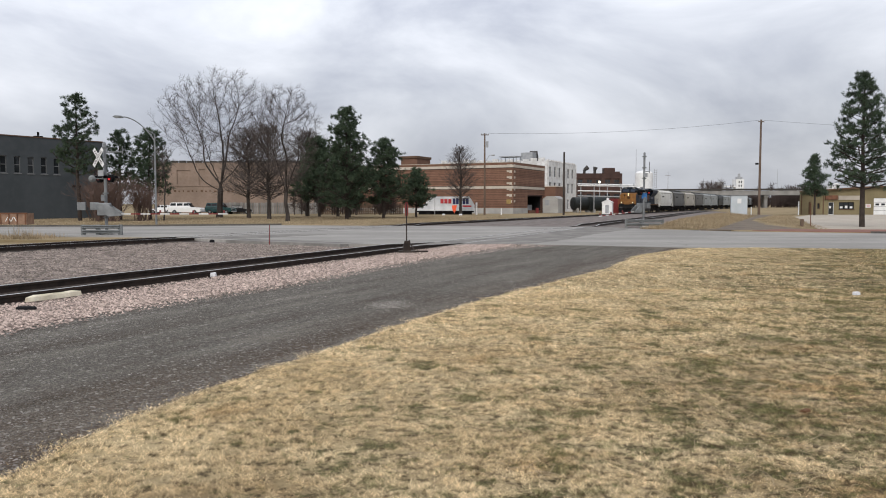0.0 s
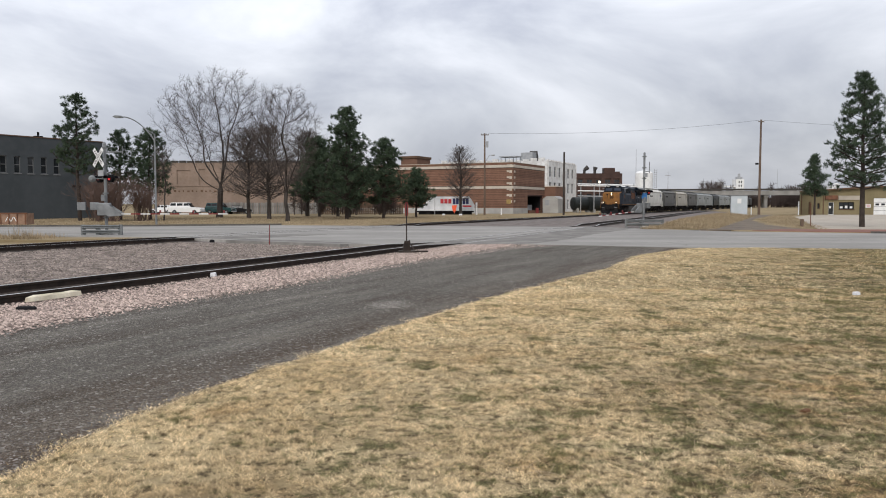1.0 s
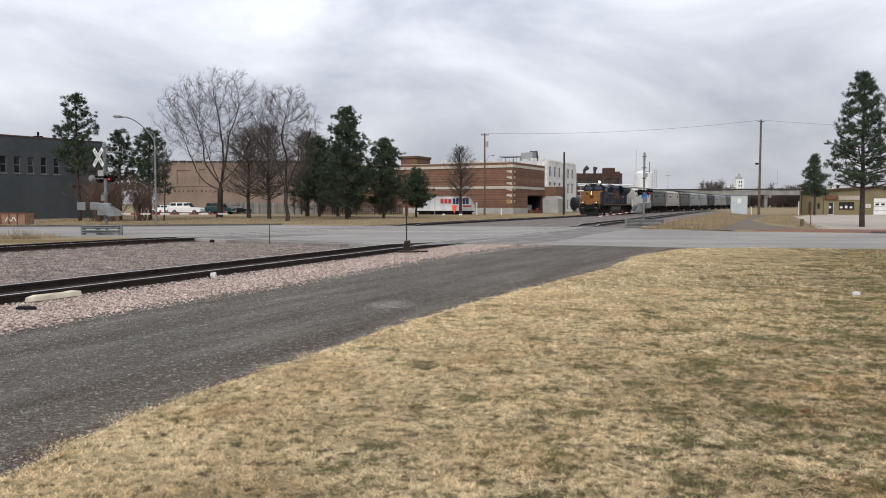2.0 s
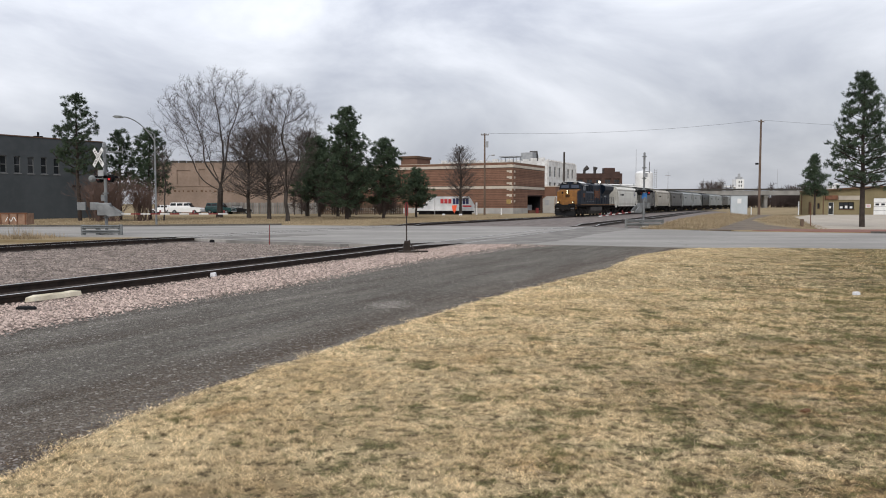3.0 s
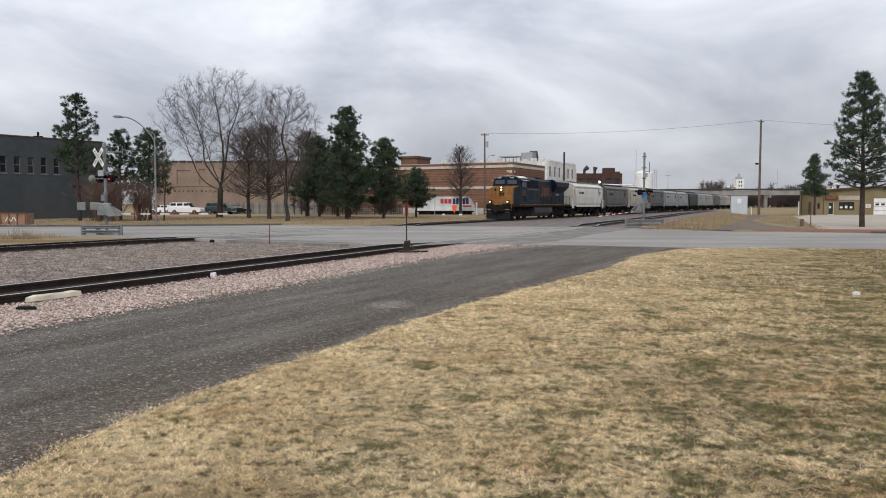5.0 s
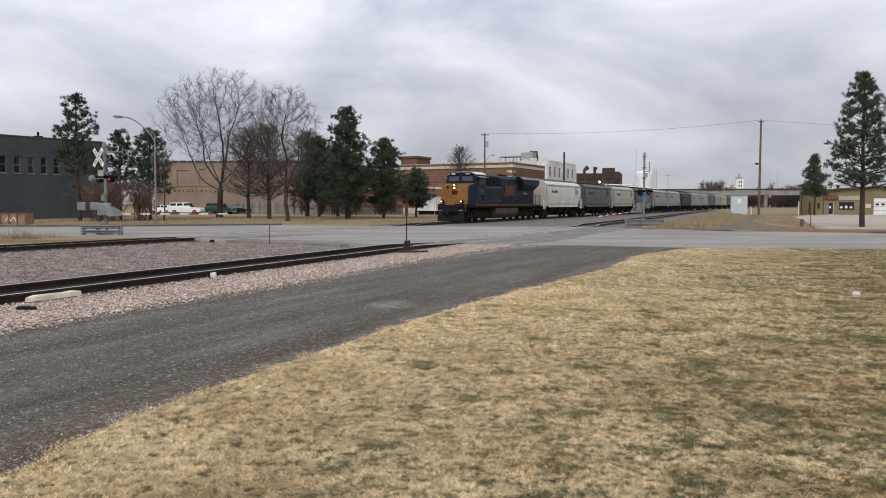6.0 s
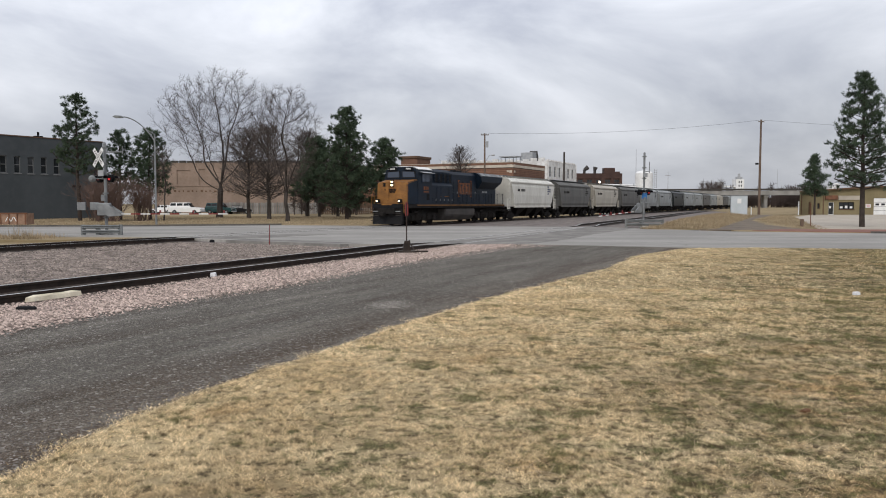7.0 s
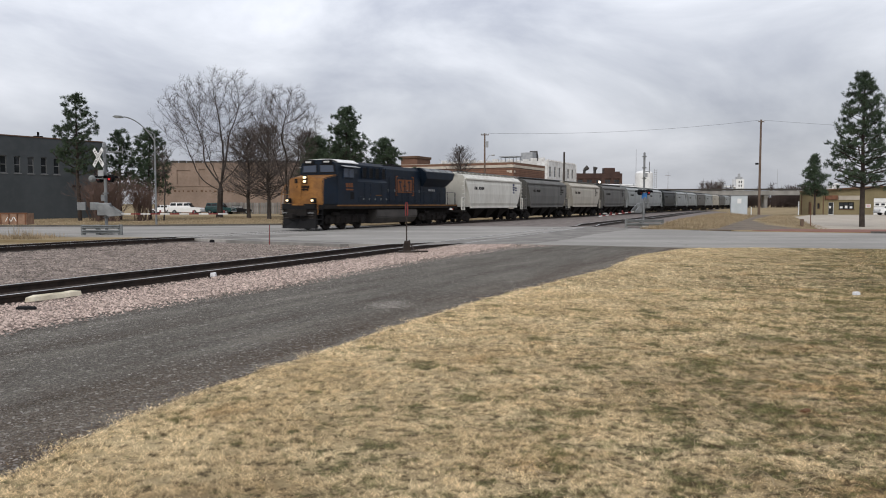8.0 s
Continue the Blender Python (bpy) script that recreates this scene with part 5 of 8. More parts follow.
def window(parent, xa, xb, za, zb, frame_mat, bars=(1, 1), depth=0.12, sill=None):
    """A framed window set back in its opening: frame, panes, and a sill."""
    bm = B()
    w = 0.07
    box(bm, xa, xa + w, depth, depth + 0.08, za, zb)
    box(bm, xb - w, xb, depth, depth + 0.08, za, zb)
    box(bm, xa + w, xb - w, depth, depth + 0.08, zb - w, zb)
    box(bm, xa + w, xb - w, depth, depth + 0.08, za, za + w)
    for k in range(1, bars[0]):
        x = xa + (xb - xa) * k / bars[0]
        box(bm, x - 0.025, x + 0.025, depth, depth + 0.07, za + w, zb - w)
    for k in range(1, bars[1]):
        z = za + (zb - za) * k / bars[1]
        box(bm, xa + w, xb - w, depth - 0.002, depth + 0.072, z - 0.035, z + 0.035)
    win = part("window", bm, frame_mat, parent, "framed window set into the wall")
    bm = B()
    box(bm, xa + w, xb - w, depth + 0.05, depth + 0.06, za + w, zb - w)
    part("pane", bm, M["glass_dark"], win, "dark window pane")
    if sill:
        bm = B()
        box(bm, xa - 0.08, xb + 0.08, -0.06, depth, za - 0.1, za)
        part("sill", bm, sill, win, "projecting window sill")
    return win


def roof_slab(bm, x0, x1, y0, y1, z, t=0.25):
    box(bm, x0, x1, y0, y1, z - t, z)


# charcoal building: its long wall runs beside the tracks; local x along the wall
def charcoal_building():
    ang = math.degrees(math.atan2(0.83, 0.55))
    top = thing("charcoal_building", "charcoal painted two-storey building with small sash windows", "building", pose(-47.7 - 0.552 * 24, 81.5 - 0.834 * 24, 0, 0, 0, ang))
    holes = [(24.25 + k * 1.47, 24.95 + k * 1.47, 5.05, 6.9) for k in range(-9, 5)] + [(35.0, 35.6, 5.05, 6.9)]
    bm = B()
    wall(bm, 36.2, -0.2, 9.05, 0.35, holes)
    part("wall", bm, M["black_wall"], top)
    bm = B()
    box(bm, 35.85, 36.2, 0.35, 20, -0.2, 9.05)
    box(bm, 0, 0.35, 0.35, 20, -0.2, 9.05)
    box(bm, 0, 36.2, 20, 20.35, -0.2, 9.05)
    part("side_wall", bm, M["black_wall"], top)
    bm = B()
    roof_slab(bm, 0.35, 35.85, 0.35, 20, 8.6)
    part("roof", bm, M["roof"], top)
    bm = B()
    box(bm, -0.05, 36.25, -0.06, 0.4, 9.05, 9.17)
    part("coping", bm, M["brown_trim"], top, "thin dark brown coping")
    for h in holes:
        window(top, *h, M["slate"], (1, 2), sill=M["slate"])
    # added near-black sheet behind the windows, shade of the rooms put into its colour
    bm = B()
    box(bm, 0.4, 35.8, 1.5, 1.6, 0, 8.3)
    part("inner_wall", bm, M["dark"], top, "near-black sheet standing in for interior shade")
    bm = B()
    tube(bm, (29.0, 1.0, 8.6), (29.0, 1.0, 9.8), 0.12, seg=8)
    box(bm, 28.6, 29.4, 0.7, 1.3, 9.1, 9.35)
    part("roof_vent", bm, M["black"], top, "small black roof vent")
    for x in (32.4, 33.0):
        bm = B()
        tube(bm, (x, -0.25, 3.75), (x, 0.0, 3.75), 0.16, seg=10)
        part("vent_hood", bm, M["black"], top, "small black vent hood")


charcoal_building()


# brown brick warehouse, its corner towards the crossing
def warehouse():
    top = thing("brick_warehouse", "brown brick warehouse with pale stone bands and corner blocks", "building", pose(12.0, 130.0, 0, 0, 0, -27.0))
    H = 8.78
    # local -x runs along the front, local +y along the side that recedes beside the tracks
    bm = B()
    box(bm, -41, 0, 0, 0.4, -0.2, H - 0.35)
    wall_m = part("wall", bm, M["brick_dark"], top, "dark recessed brick joints")
    bm = B()
    box(bm, -0.4, 0, 6.9, 14.7, 3.1, H - 0.35)
    box(bm, -0.4, 0, 0.4, 6.9, -0.2, H - 0.35)
    box(bm, -0.4, 0, 14.7, 16, -0.2, H - 0.35)
    part("wall", bm, M["brick_dark"], top, "dark recessed brick joints")
    z, k = 0.95, 0
    while z < H - 1.1:
        h = 0.3
        if abs(z + 0.15 - 4.55) > 0.3:
            bm = B()
            box(bm, -41, 0.04, -0.04, 0.0, z, z + h - 0.045)
            part("brick_course", bm, M["brick"], top)
            bm = B()
            if z < 3.05:
                box(bm, 0.0, 0.04, 0.0, 6.9, z, z + h - 0.045)
                part("brick_course", bm, M["brick"], top)
                bm = B()
                box(bm, 0.0, 0.04, 14.7, 16, z, z + h - 0.045)
            else:
                box(bm, 0.0, 0.04, 0.0, 16, z, z + h - 0.045)
            part("brick_course", bm, M["brick"], top)
        z += h
    for za, zb, proud, nm in ((H - 0.85, H - 0.4, 0.1, "stone_band"), (4.3, 4.75, 0.09, "stone_band")):
        bm = B()
        box(bm, -41, proud, -proud, 0.0, za, zb)
        box(bm, 0.0, proud, 0.0, 16, za, zb)
        part(nm, bm, M["stone_band"], top, "pale limestone band")
    bm = B()
    box(bm, -41, 0.06, -0.06, 0.4, H - 0.4, H)
    box(bm, -0.4, 0.06, 0.4, 16, H - 0.4, H)
    part("parapet", bm, M["brick"], top)
    bm = B()
    box(bm, -41, 0.1, -0.1, 0.42, H, H + 0.08)
    box(bm, -0.42, 0.1, 0.42, 16, H, H + 0.08)
    part("coping", bm, M["stone_band"], top, "pale stone coping")
    bm = B()
    box(bm, -41, 0.09, -0.09, 0.0, -0.2, 0.95)
    box(bm, 0.0, 0.09, 0.0, 6.9, -0.2, 0.95)
    part("plinth", bm, M["concrete"], top, "grey concrete plinth")
    for k in range(7):
        z = 1.9 + k * 1.02
        for xa, xb in ((-1.15, -0.72), (-0.66, -0.2)):
            bm = B()
            box(bm, xa, xb, -0.11, 0.0, z + (0.12 if xa < -0.7 else 0), z + 0.42)
            part("corner_block", bm, M["stone_band"], top, "pale stone corner block")
        bm = B()
        box(bm, 0.0, 0.11, 0.25, 0.75, z + 0.05, z + 0.42)
        part("corner_block", bm, M["stone_band"], top, "pale stone corner block")
    bm = B()
    box(bm, -1.15, -0.35, -0.16, -0.11, 1.7, 2.45)
    part("notice", bm, material("yellow_notice", (0.36, 0.25, 0.09), None, 3, 0.7), top, "yellow notice board")
    # loading bay, the shade inside it painted as near-black surfaces
    bm = B()
    box(bm, -4.5, -0.4, 6.9, 14.7, 3.1, 3.25)
    box(bm, -4.5, -4.4, 6.9, 14.7, -0.1, 3.1)
    box(bm, -4.5, -0.4, 6.8, 6.9, -0.1, 3.1)
    box(bm, -4.5, -0.4, 14.7, 14.8, -0.1, 3.1)
    part("loading_bay", bm, M["dark"], top, "open loading bay with shade painted near-black")
    bm = B()
    box(bm, -1.6, -1.2, 10.4, 12.6, 0.0, 1.5, 0.03)
    part("bay_box", bm, M["grey_paint"], top, "grey box inside the bay")
    bm = B()
    box(bm, -33.6, -0.42, 0.42, 15.6, H - 0.9, H - 0.6)
    part("roof", bm, M["roof"], top)
    # lower brick annexe on the receding side
    bm = B()
    box(bm, -2.0, 2.2, 16, 22, -0.2, 4.9)
    box(bm, -2.0, 0.0, 8.0, 16, -0.2, 0.5)
    part("annexe", bm, M["brick"], top, "lower brick annexe")
    bm = B()
    box(bm, -2.1, 2.3, 15.9, 22.1, 4.9, 5.1)
    part("annexe_coping", bm, M["stone_band"], top, "pale stone coping")
    # brick stair tower behind
    bm = B()
    box(bm, -32.6, -28.8, 18, 24, -0.2, 11.2)
    part("stair_tower", bm, M["brick"], top, "brick roof tower")
    bm = B()
    box(bm, -32.8, -28.6, 17.8, 24.2, 11.2, 11.7)
    part("tower_fascia", bm, M["brown_trim"], top, "dark brown fascia")
    # steel platform on the roof
    for x in (-5.6, -4.0, -2.6):
        for y in (8.0, 10.0):
            bm = B()
            tube(bm, (x, y, H - 0.7), (x, y, H + 1.5), 0.07, seg=6)
            part("platform_leg", bm, M["grey_paint"], top, "grey steel leg")
    bm = B()
    box(bm, -5.9, -2.3, 7.7, 10.3, H + 1.45, H + 1.6)
    part("roof_platform", bm, M["grey_paint"], top, "grey steel roof platform")


warehouse()

bm = B()
prism(bm, [(0, 0), (2.9, 0), (2.9, 2.6), (2.2, 3.1), (0.7, 3.1), (0, 2.6)], "y", 0, 3.6)
sh = solid("loading_shed", bm, M["concrete"], "grey weathered sheet metal shed beside the bay", "shed", pose(18.2, 138.5, 0, 0, 0, -27))
bm = B()
box(bm, 0.4, 1.3, -0.03, 0.0, 1.4, 2.4)
part("hatch", bm, M["grey_paint"], sh, "grey hatch panel")
bm = B()
tube(bm, (0, 0, 0), (0, 0, 0.95), 0.3, 0.28, seg=12)
for z in (0.3, 0.65):
    tube(bm, (0, 0, z), (0, 0, z + 0.04), 0.32, seg=12)
solid("red_drum", bm, M["faded_red"], "dull red steel drum standing by the shed", "drum", pose(17.0, 136.8, 0))


def white_mill():
    u = math.degrees(math.atan2(17.6, 8.7))
    top = thing("white_mill", "peeling white painted three-storey mill building", "building", pose(20.6, 150.0, 0, 0, 0, u))
    H = 10.2
    holes = []
    for k in range(6):
        a = 1.1 + k * 3.05
        holes += [(a, a + 1.3, 7.1, 9.1), (a, a + 1.3, 3.9, 6.0)]
    holes += [(7.3, 8.5, 0.0, 2.6), (13.4, 14.6, 0.6, 2.6)]
    bm = B()
    wall(bm, 19.5, -0.2, H, 0.4, holes)
    part("wall", bm, M["white_wall"], top)
    bm = B()
    box(bm, 0, 0.4, 0.4, 24, -0.2, H)
    box(bm, 19.1, 19.5, 0.4, 24, -0.2, H)
    box(bm, 0.4, 19.1, 23.6, 24, -0.2, H)
    part("side_wall", bm, M["white_wall"], top)
    for h in holes:
        window(top, *h, M["grey_paint"], (2, 3))
    # added near-black sheet that paints the unlit rooms behind the openings
    bm = B()
    box(bm, 0.5, 19.0, 1.6, 1.7, 0, H - 0.7)
    part("inner_wall", bm, M["dark"], top, "near-black sheet standing in for interior shade")
    bm = B()
    box(bm, 0.4, 19.1, 0.4, 23.6, H - 0.6, H - 0.3)
    part("roof", bm, M["roof"], top)
    for k in range(12):
        bm = B()
        box(bm, 0.2 + k * 1.62, 0.9 + k * 1.62, -0.1, 0.4, H, H + 0.25)
        part("parapet_block", bm, M["white_wall"], top, "broken parapet block")
    for k in range(14):
        bm = B()
        h = random.uniform(0.15, 0.7)
        box(bm, -0.05, 0.35, 0.6 + k * 1.65, 1.9 + k * 1.65, H, H + h)
        part("parapet_block", bm, M["white_wall"], top, "broken parapet block")
    for x in (0.0, 9.7, 19.2):
        bm = B()
        tube(bm, (x + 0.15, -0.12, 0), (x + 0.15, -0.12, H), 0.08, seg=6)
        part("downpipe", bm, M["white_wall"], top, "white downpipe")
    bm = B()
    box(bm, 1.0, 3.4, 3.5, 6.0, H - 0.3, H + 1.8, 0.05)
    part("cooling_unit", bm, M["grey_paint"], top, "grey rooftop cooling unit")
    bm = B()
    prism(bm, [(3.4, H - 0.3), (6.0, H - 0.3), (5.0, H + 0.9), (4.3, H + 2.3), (3.4, H + 1.6)], "y", 3.6, 5.2)
    part("roof_duct", bm, M["tank_grey"], top, "dark rooftop duct")


white_mill()


def dark_mill():
    top = thing("dark_brick_mill", "dark red brick mill with a white painted side", "building", pose(32.6, 190, 0))
    H = 9.3
    holes = [(1.0 + k * 2.3, 2.4 + k * 2.3, 6.0, 7.8) for k in range(5)] + [(1.0 + k * 2.3, 2.4 + k * 2.3, 2.2, 4.2) for k in range(5)]
    bm = B()
    wall(bm, 12.2, -0.2, H, 0.4, holes)
    part("wall", bm, M["brick_dark"], top)
    for h in holes:
        window(top, *h, M["brown_trim"], (2, 2))
    bm = B()
    box(bm, 0, 12.2, -0.12, 0, 8.1, 8.3)
    box(bm, 0, 12.2, -0.12, 0, 5.0, 5.2)
    for k in range(6):
        box(bm, 0.2 + k * 2.3, 0.65 + k * 2.3, -0.12, 0, 5.2, 8.1)
    part("brick_pilasters", bm, M["brick_dark"], top, "projecting dark brick piers")
    bm = B()
    box(bm, 11.8, 12.2, 0.4, 20, -0.2, H)
    part("white_side_wall", bm, M["white_wall"], top, "white painted side wall")
    for k in range(6):
        bm = B()
        box(bm, 12.2, 12.22, 1.5 + k * 3, 2.6 + k * 3, 6.2, 7.8)
        part("blind_window", bm, M["grey_paint"], top, "grey filled-in window")
    bm = B()
    box(bm, 0.0, 0.4, 0.4, 20, -0.2, H)
    box(bm, 0.4, 11.8, 0.4, 20, H - 0.6, H - 0.3)
    box(bm, 0.4, 11.8, 19.6, 20, -0.2, H - 0.6)
    part("roof", bm, M["roof"], top)
    # added near-black sheet, painted shade behind the mill windows
    bm = B()
    box(bm, 0.5, 11.7, 1.2, 1.3, 0, 8.5)
    part("inner_wall", bm, M["dark"], top, "near-black sheet standing in for interior shade")
    bm = B()
    box(bm, 7.9, 10.6, 1, 3.5, H - 0.4, H + 1.4, 0.03)
    box(bm, 10.6, 12.0, 1.5, 3.5, H - 0.4, H + 0.5)
    part("roof_house", bm, M["brick_dark"], top, "brick roof house")
    for x, l in ((3.0, 0.9), (5.6, 0.2)):
        bm = B()
        tube(bm, (x, 1.5, H - 0.4), (x, 1.5, H + 1.0), 0.35, seg=10)
        tube(bm, (x, 1.5, H + 0.9), (x + l, 1.5, H + 1.6), 0.42, 0.6, seg=10)
        part("roof_cowl", bm, M["tank_grey"], top, "dark steel roof cowl")


dark_mill()

# white storage tank with a domed top
bm = B()
tube(bm, (0, 0, 0), (0, 0, 8.9), 2.05, seg=28)
tube(bm, (0, 0, 8.9), (0, 0, 9.4), 2.05, 1.5, seg=28)
tube(bm, (0, 0, 9.4), (0, 0, 9.6), 1.5, 0.3, seg=28)
tank = solid("storage_tank", bm, M["white"], "tall white cylindrical storage tank", "tank", pose(47.6, 180, 0))
bm = B()
tube(bm, (2.3, -0.4, 5.5), (2.3, -0.4, 9.9), 0.05, seg=6)
tube(bm, (2.9, -0.4, 5.5), (2.9, -0.4, 9.9), 0.05, seg=6)
for k in range(9):
    tube(bm, (2.3, -0.4, 5.6 + k * 0.5), (2.9, -0.4, 5.6 + k * 0.5), 0.04, seg=5)
part("ladder", bm, M["grey_paint"], tank, "grey caged ladder")


def olive_workshop():
    top = thing("olive_workshop", "low olive workshop with shallow roof and garage door", "building", pose(55.6, 118.0, 0, 0, 0, -2))
    L = 44
    holes = [(4.3, 5.15, 0.0, 1.95), (5.9, 8.2, 0.85, 1.95), (11.2, 14.2, 0.0, 2.6), (1.25, 1.6, 0.1, 2.0), (2.6, 3.0, 0.9, 1.8), (16.0, 19.0, 0.0, 2.6)]
    bm = B()
    wall(bm, L, -0.2, 3.2, 0.3, holes)
    part("wall", bm, M["olive"], top)
    bm = B()
    prism(bm, [(0, 3.2), (L, 3.2), (L, 4.2), (20, 4.55), (9, 4.1), (0, 3.5)], "y", 0.0, 0.3)
    part("gable", bm, M["olive"], top)
    bm = B()
    prism(bm, [(-0.5, 3.42), (9, 4.12), (20, 4.57), (L + 0.4, 4.2), (L + 0.4, 4.45), (20, 4.8), (9, 4.34), (-0.5, 3.64)], "y", -0.7, 14.4)
    for v in bm.verts:
        v.co.x += max(0.0, v.co.y) * 0.54
    part("roof", bm, M["brown_trim"], top, "dark brown roof edge")
    bm = B()
    prism(bm, [(0.16, 0.3), (0.46, 0.3), (7.9, 14), (7.6, 14)], "z", -0.2, 3.4)
    prism(bm, [(7.9, 14), (L, 14), (L, 13.7), (7.75, 13.7)], "z", -0.2, 3.4)
    part("side_wall", bm, M["olive"], top)
    # added near-black sheet painting the workshop's inside as unlit
    bm = B()
    box(bm, 1.2, L - 0.4, 1.4, 1.5, 0, 3.0)
    part("inner_wall", bm, M["dark"], top, "near-black sheet standing in for interior shade")
    d = window(top, *holes[0], M["white"], (1, 1))
    w = window(top, *holes[1], M["black"], (3, 1), sill=M["brown_trim"])
    window(top, *holes[4], M["brown_trim"], (1, 1))
    for k in range(3):
        bm = B()
        box(bm, 6.1 + k * 0.75, 6.5 + k * 0.75, 0.1, 0.115, 1.0, 1.3 + 0.1 * (k % 2))
        part("window_paper", bm, M["white"], top, "white paper in the window")
    bm = B()
    box(bm, 4.45, 4.75, 0.1, 0.115, 1.0, 1.35)
    part("door_notice", bm, M["white"], top, "white notice on the door")
    bm = B()
    box(bm, 1.25, 1.6, 0.1, 0.16, 0.1, 2.0)
    part("side_door", bm, M["brown_trim"], top, "dark brown side door")
    for xa in (11.2, 16.0):
        bm = B()
        for k in range(4):
            box(bm, xa, xa + 3.0, 0.1, 0.16, 0.02 + k * 0.645, 0.63 + k * 0.645, 0.012)
        g = part("garage_door", bm, M["white"], top, "white sectional garage door")
        for k in range(3):
            bm = B()
            box(bm, xa + 0.3 + k * 0.9, xa + 0.85 + k * 0.9, 0.085, 0.1, 1.45, 1.75)
            part("pane", bm, M["glass_dark"], g, "dark door pane")
    bm = B()
    box(bm, 5.75, 9.0, -0.12, -0.02, 2.3, 2.95, 0.02)
    part("sign_board", bm, M["pad"], top, "faded blank sign board")
    bm = B()
    box(bm, 9.95, 10.7, -0.06, -0.01, 1.1, 1.65)
    part("notice", bm, M["white"], top, "white notice board")
    bm = B()
    for k in range(3):
        box(bm, 10.08, 10.58, -0.07, -0.06, 1.2 + k * 0.14, 1.27 + k * 0.14)
    part("notice_bars", bm, M["print_red"], top, "plain red bars")
    for x in (0.15, 2.2, 3.5, 9.6):
        bm = B()
        box(bm, x - 0.06, x + 0.06, -0.07, 0.0, 0, 3.3)
        part("trim_board", bm, M["brown_trim"] if x != 2.2 else M["rust"], top, "brown trim board")
    bm = B()
    for k in range(22):
        box(bm, 0.3 + k * 0.5, 0.33 + k * 0.5, -0.03, 0.0, 2.1, 3.3)
    part("siding_batten", bm, M["olive"], top, "olive battens")
    bm = B()
    box(bm, 3.7, 5.6, -0.28, -0.03, 2.35, 3.0, 0.02)
    part("awning", bm, M["rust"], top, "rust-brown awning over the door")
    bm = B()
    box(bm, 6.2, 7.4, 4, 5.2, 3.9, 4.6, 0.05)
    tube(bm, (7.9, 4.4, 3.9), (7.9, 4.4, 4.9), 0.18, seg=8)
    tube(bm, (7.9, 4.4, 4.8), (7.1, 4.4, 4.9), 0.18, seg=8)
    part("roof_unit", bm, M["white"], top, "white rooftop air unit")


olive_workshop()


# tan wall building behind the bare trees
def tan_building():
    top = thing("tan_building", "tan brick building with blocked windows and worn parapet", "building", pose(-54, 143, 0, 0, 0, -3))
    holes = [(4.0, 6.6, 5.4, 8.0), (8.2, 9.5, 5.2, 8.2)]
    bm = B()
    wall(bm, 30, -0.2, 9.4, 0.5, holes)
    part("wall", bm, M["tan_wall"], top)
    for h in holes:
        bm = B()
        box(bm, h[0], h[1], 0.18, 0.3, h[2], h[3])
        part("blocked_window", bm, M["tan_wall"], top, "tan blocked-up window")
    for k in range(14):
        bm = B()
        box(bm, 3.4 + k * 0.85, 3.85 + k * 0.85 - 0.12 * (k % 3), -0.012, 0.0, 3.9, 4.3 - 0.12 * (k % 2))
        part("faded_bar", bm, M["brown_trim"], top, "faded dark painted bar")
    bm = B()
    box(bm, 0, 30, -0.1, 0.0, 4.95, 5.1)
    part("string_course", bm, M["tan_wall"], top, "projecting brick course")
    for k in range(20):
        bm = B()
        box(bm, k * 1.5, k * 1.5 + 1.2, -0.05, 0.5, 9.4, 9.55 + random.uniform(0, 0.25))
        part("coping_block", bm, M["roof"], top, "dark worn coping block")
    bm = B()
    box(bm, 0, 0.5, 0.5, 18, -0.2, 9.4)
    box(bm, 29.5, 30, 0.5, 18, -0.2, 9.4)
    box(bm, 0.5, 29.5, 17.5, 18, -0.2, 9.4)
    box(bm, 0.5, 29.5, 0.5, 17.5, 8.6, 8.9)
    part("roof", bm, M["roof"], top)


tan_building()


# board fence and fence posts behind the park trees
def board_fence(name, x0, x1, y, h, mat, label, n):
    top = thing(name, label, "fence")
    w = (x1 - x0) / n
    bm = B()
    box(bm, 0.012, w - 0.05, 0, 0.04, 0, h, 0.008)
    me = mesh_of("board", bm, mat)
    for k in range(n):
        o = new("board", me)
        o.parent = top
        o.matrix_basis = pose(x0 + k * w, y + random.uniform(-0.015, 0.015), random.uniform(-0.05, 0.05))
    bm = B()
    box(bm, x0, x1, y + 0.05, y + 0.1, 0.4, 0.5)
    box(bm, x0, x1, y + 0.05, y + 0.1, h - 0.4, h - 0.3)
    part("rail", bm, mat, top)


M["fence_grey"] = material("weathered_fence_boards", (0.24, 0.23, 0.215), (0.15, 0.145, 0.135), 1.2, 0.9, island=0.3)
M["fence_brown"] = material("brown_fence_boards", (0.17, 0.115, 0.075), (0.1, 0.07, 0.05), 1.2, 0.9, island=0.3)
board_fence("grey_fence", -38, -20.5, 128.0, 1.9, M["fence_grey"], "tall weathered grey board fence", 46)
board_fence("brown_fence", -20.4, -6.5, 124.0, 1.75, M["fence_brown"], "tall brown board fence behind pines", 40)

# banner on a flat trailer before the warehouse
trailer = thing("banner_trailer", "dark flat trailer with a printed white banner", "trailer", pose(-4.4, 120.5, 0, 0, 0, -2))
bm = B()
box(bm, 0.1, 9.3, 0.0, 1.6, 0.35, 0.62, 0.03)
box(bm, 0.5, 9.0, 0.3, 1.3, 0.0, 0.35)
part("chassis", bm, M["black"], trailer, "black chassis")
bm = B()
